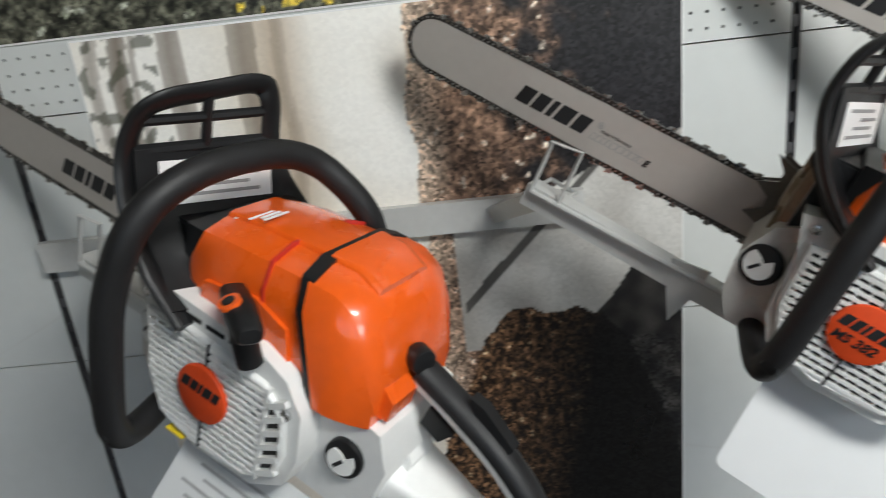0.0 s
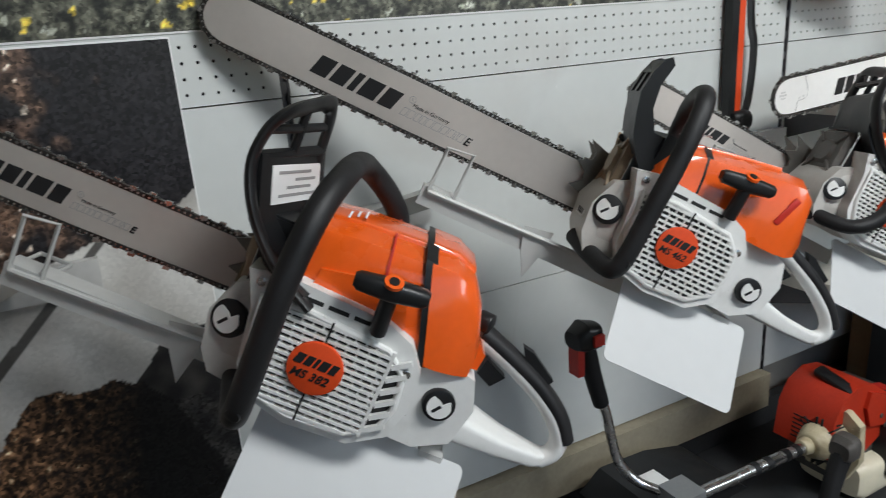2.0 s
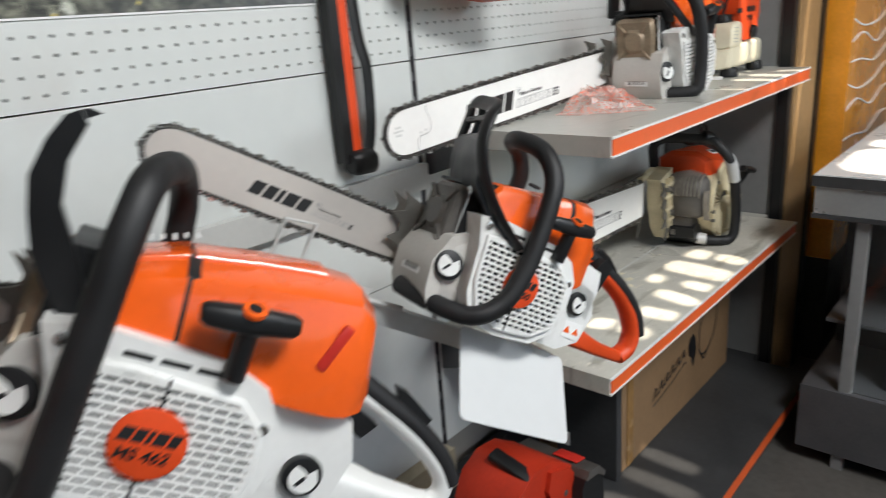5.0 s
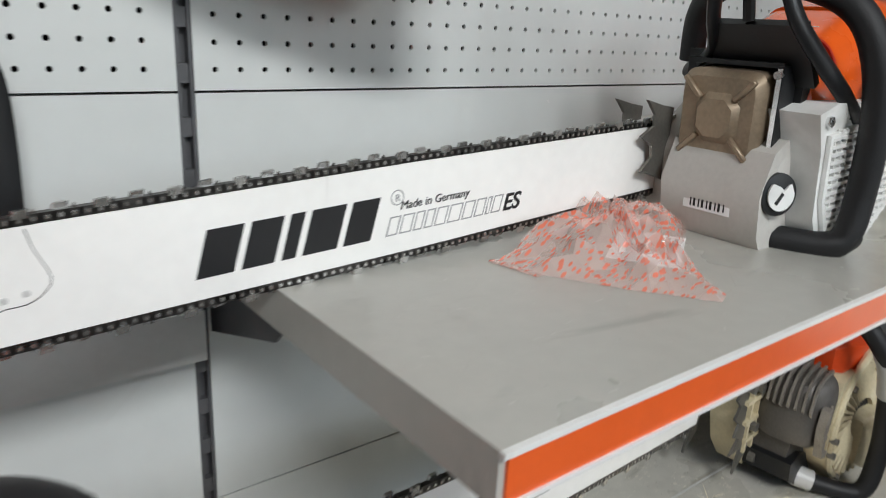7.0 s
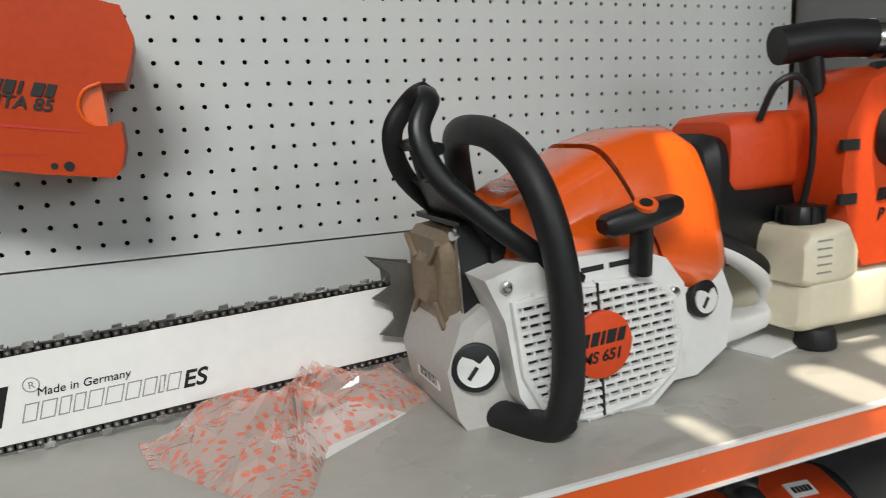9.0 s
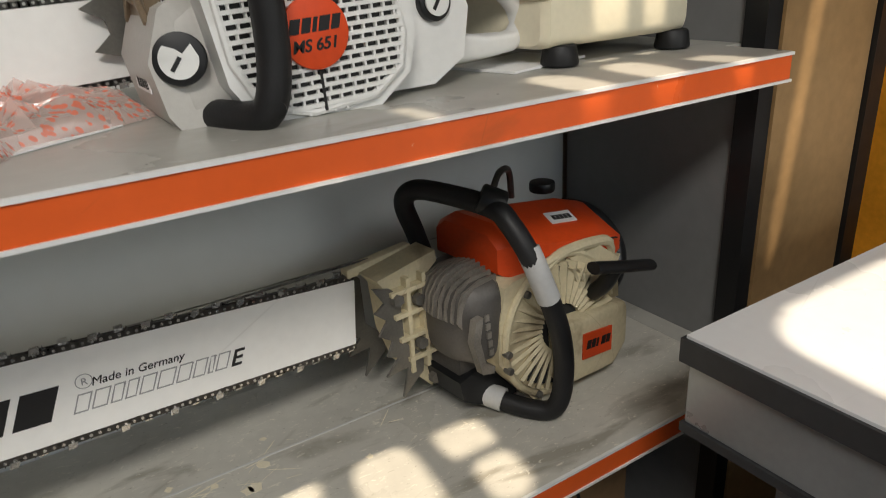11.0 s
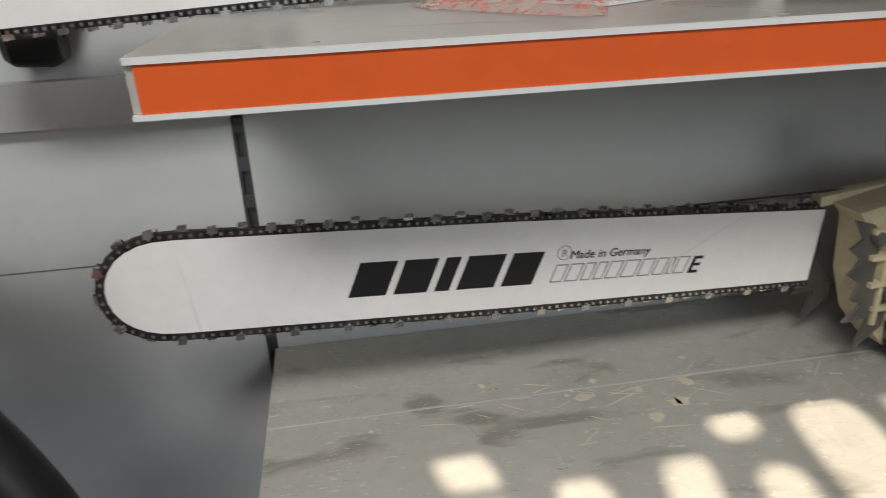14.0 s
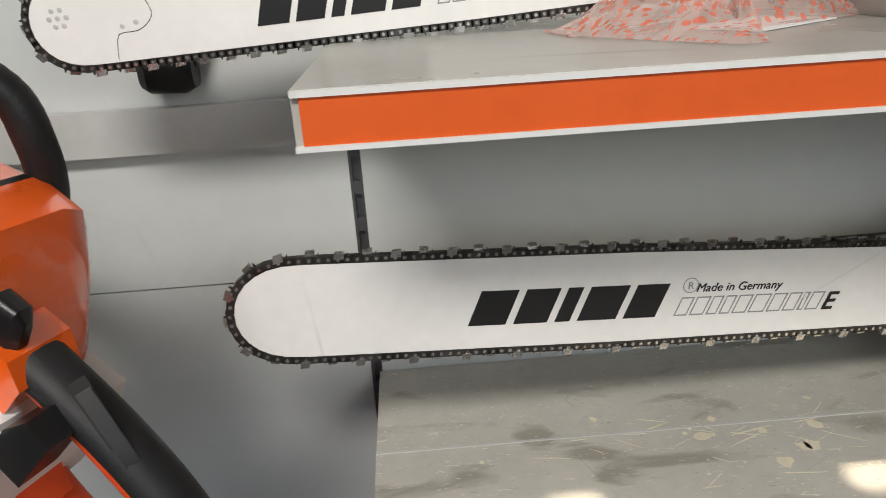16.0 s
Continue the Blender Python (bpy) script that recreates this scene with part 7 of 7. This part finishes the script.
    part("clutch_collar", disc((-0.246, -0.3165, 0.3315), (-1.0, 0.045, 0), 0.022, 0.030, 20, 0.019, w=0.002), M_CREAM, fan)
    sh = part("drive_shaft", tube([(-0.225, -0.319, 0.332), (-0.63, -0.301, 0.330), (-1.20, -0.275, 0.325)], 0.0135, seg=16, sub=1), M_CHROME, b, "chrome shaft tube")
    for t in (0.10, 0.16, 0.26, 0.33):
        p0 = Vector((-0.225, -0.319, 0.332)).lerp(Vector((-0.80, -0.293, 0.329)), t)
        part("shaft_band", disc(p0, (-1.0, 0.045, 0), 0.0150, 0.016, 16), M_BLACK, sh)
    part("clamp_block", box(-0.665, -0.595, -0.335, -0.265, 0.300, 0.362, w=0.008), M_ALU, b, "cast handle clamp")
    hb = part("handlebar", tube([(-0.630, -0.300, 0.350), (-0.660, -0.262, 0.345), (-0.695, -0.222, 0.365), (-0.725, -0.20, 0.42), (-0.745, -0.19, 0.53), (-0.76, -0.185, 0.57)], 0.011, seg=12, sub=5), M_CHROME, b, "bent chrome handlebar")
    g = part("throttle_grip", tube([(-0.756, -0.187, 0.555), (-0.775, -0.182, 0.63), (-0.79, -0.178, 0.70)], 0.019, seg=14, sub=3, sizes=(0.9, 1.1)), M_RUBBER, hb, "black throttle grip")
    part("grip_head", loft([(-0.825, -0.205, -0.155, 0.700, 0.735), (-0.800, -0.210, -0.150, 0.690, 0.755), (-0.765, -0.205, -0.155, 0.690, 0.745)], 18, 3), M_BLACK, hb)
    part("throttle_lever", box(-0.822, -0.806, -0.196, -0.164, 0.640, 0.700, w=0.003), M_RED, hb, "red throttle lever")
    part("stop_switch", box(-0.795, -0.770, -0.216, -0.206, 0.708, 0.730, w=0.002), M_RED, hb)
    part("second_grip", tube([(-0.26, -0.42, 0.395), (-0.29, -0.42, 0.33), (-0.33, -0.43, 0.24), (-0.36, -0.44, 0.18)], 0.020, seg=14, sub=3, sizes=(1.15, 0.8)), M_RUBBER, b, "black rubber second grip")
    part("grip_cap", loft([(-0.288, -0.446, -0.398, 0.372, 0.410, 3), (-0.276, -0.450, -0.394, 0.364, 0.424, 3.5), (-0.252, -0.450, -0.394, 0.366, 0.424, 3.5), (-0.242, -0.444, -0.400, 0.374, 0.412, 3)], 18), M_DKCYL, b, "grey grip end")
    part("blade_guard", prism([(-0.74, 0.265), (-0.68, 0.310), (-0.54, 0.305), (-0.42, 0.275), (-0.40, 0.260), (-0.72, 0.245)], -0.285, -0.09, w=0.006), M_BLACK, b, "black blade guard")
    part("guard_sticker", box(-0.640, -0.580, -0.215, -0.165, 0.3075, 0.3105), M_CARD, b, "white warning sticker", smooth=False)
    part("shaft_rest", box(-0.78, -0.70, -0.33, -0.26, 0.137, 0.315, w=0.006), M_DARKSHELF, b)
    part("rear_guard", tube([(0.075, -0.33, 0.27), (0.115, -0.31, 0.24), (0.11, -0.28, 0.20), (0.06, -0.27, 0.17)], 0.006, seg=8, sub=5), M_CHROME, b)


brush_cutter()

# ---- counter and wrapped stack by the partition ----
c = thing("display_counter", "glass display counter with grey frame and pale top", "counter")
CX0, CX1, CY0, CY1 = 0.880, 2.2, -1.35, -0.560
part("counter_top", box(CX0, CX1, CY0, CY1, 0.8400, 0.8630, w=0.002), M_COUNTER, c, "pale laminate top")
part("top_trim", box(CX0 - 0.004, CX1, CY0 - 0.004, CY1 + 0.004, 0.8320, 0.8595, w=0.002), M_DARKSHELF, c, "dark edge trim")
part("upper_rail", box(CX0 + 0.004, CX1, CY0 + 0.004, CY1 - 0.004, 0.7580, 0.8310, w=0.002), M_ALU, c, "grey metal rail")
part("rail_trim", box(CX0, CX1, CY0, CY1, 0.7460, 0.7570, w=0.002), M_DARKSHELF, c, "dark edge trim")
for x, y in ((CX0 + 0.02, CY1 - 0.12), (CX0 + 0.02, CY0 + 0.03), (CX1 - 0.03, CY0 + 0.03)):
    part("frame_post", box(x, x + 0.030, y - 0.015, y + 0.015, 0.0000, 0.7460, w=0.002), M_SIDE, c, "grey frame post")
gl = part("glass_pane", box(CX0 + 0.012, CX0 + 0.016, CY0 + 0.05, CY1 - 0.14, 0.2600, 0.7440), M_GLASS, c, "glass side pane", smooth=False)
gl.visible_shadow = False
part("counter_base", box(CX0 + 0.01, CX1, CY0 + 0.01, CY1 - 0.01, 0.05, 0.25, w=0.003), M_UPRIGHT, c, "dark grey base panel")
part("inner_shelf", box(CX0 + 0.05, CX1 - 0.05, CY0 + 0.05, CY1 - 0.05, 0.44, 0.45), M_UPRIGHT, c, smooth=False)
part("back_board", box(CX0 + 0.35, CX0 + 0.37, CY0 + 0.05, CY1 - 0.02, 0.2500, 0.7440), M_DARKSHELF, c, smooth=False)
for k in range(6):
    j = thing("packed_part", "small dark boxed spare part inside the counter", "box", "parts in the counter")
    x, y, z = CX0 + 0.09 + 0.07 * (k % 2), CY1 - 0.20 - 0.11 * (k // 2), 0.4505 if k % 2 else 0.2505
    part("carton_body", box(x, x + 0.06, y - 0.08, y, z, z + 0.09 + 0.02 * (k % 3), w=0.003), (M_BLACK, M_UPRIGHT, M_REDOR)[k % 3], j)

M_WRAPOR = mat("film_wrapped_orange", (0.85, 0.33, 0.03), 0.18, vary=0.25, scale=7, bump=0.6, bscale=40, clear=0.8)
s = thing("wrapped_stack", "tall orange stack wrapped in glossy clear film", "stack")
part("stack_body", box(1.56, 2.3, -0.470, 0.050, 0.40, 1.75, w=0.03, seg=3), M_WRAPOR, s, "film-wrapped orange cartons")
for k in range(14):
    z = 0.58 + 0.082 * k + 0.02 * math.sin(k * 5.3)
    part("film_band", tube([(1.57, -0.468, z), (1.70, -0.4745, z + 0.03 * math.sin(k * 2.1)), (1.92, -0.472, z - 0.02), (2.10, -0.4745, z + 0.02), (2.28, -0.468, z + 0.01)], 0.003, seg=6, sub=4), M_CARD, s)
part("stack_base", box(1.56, 2.3, -0.470, 0.050, 0.0, 0.398, w=0.004), M_DARKSHELF, s, "dark cabinet base")
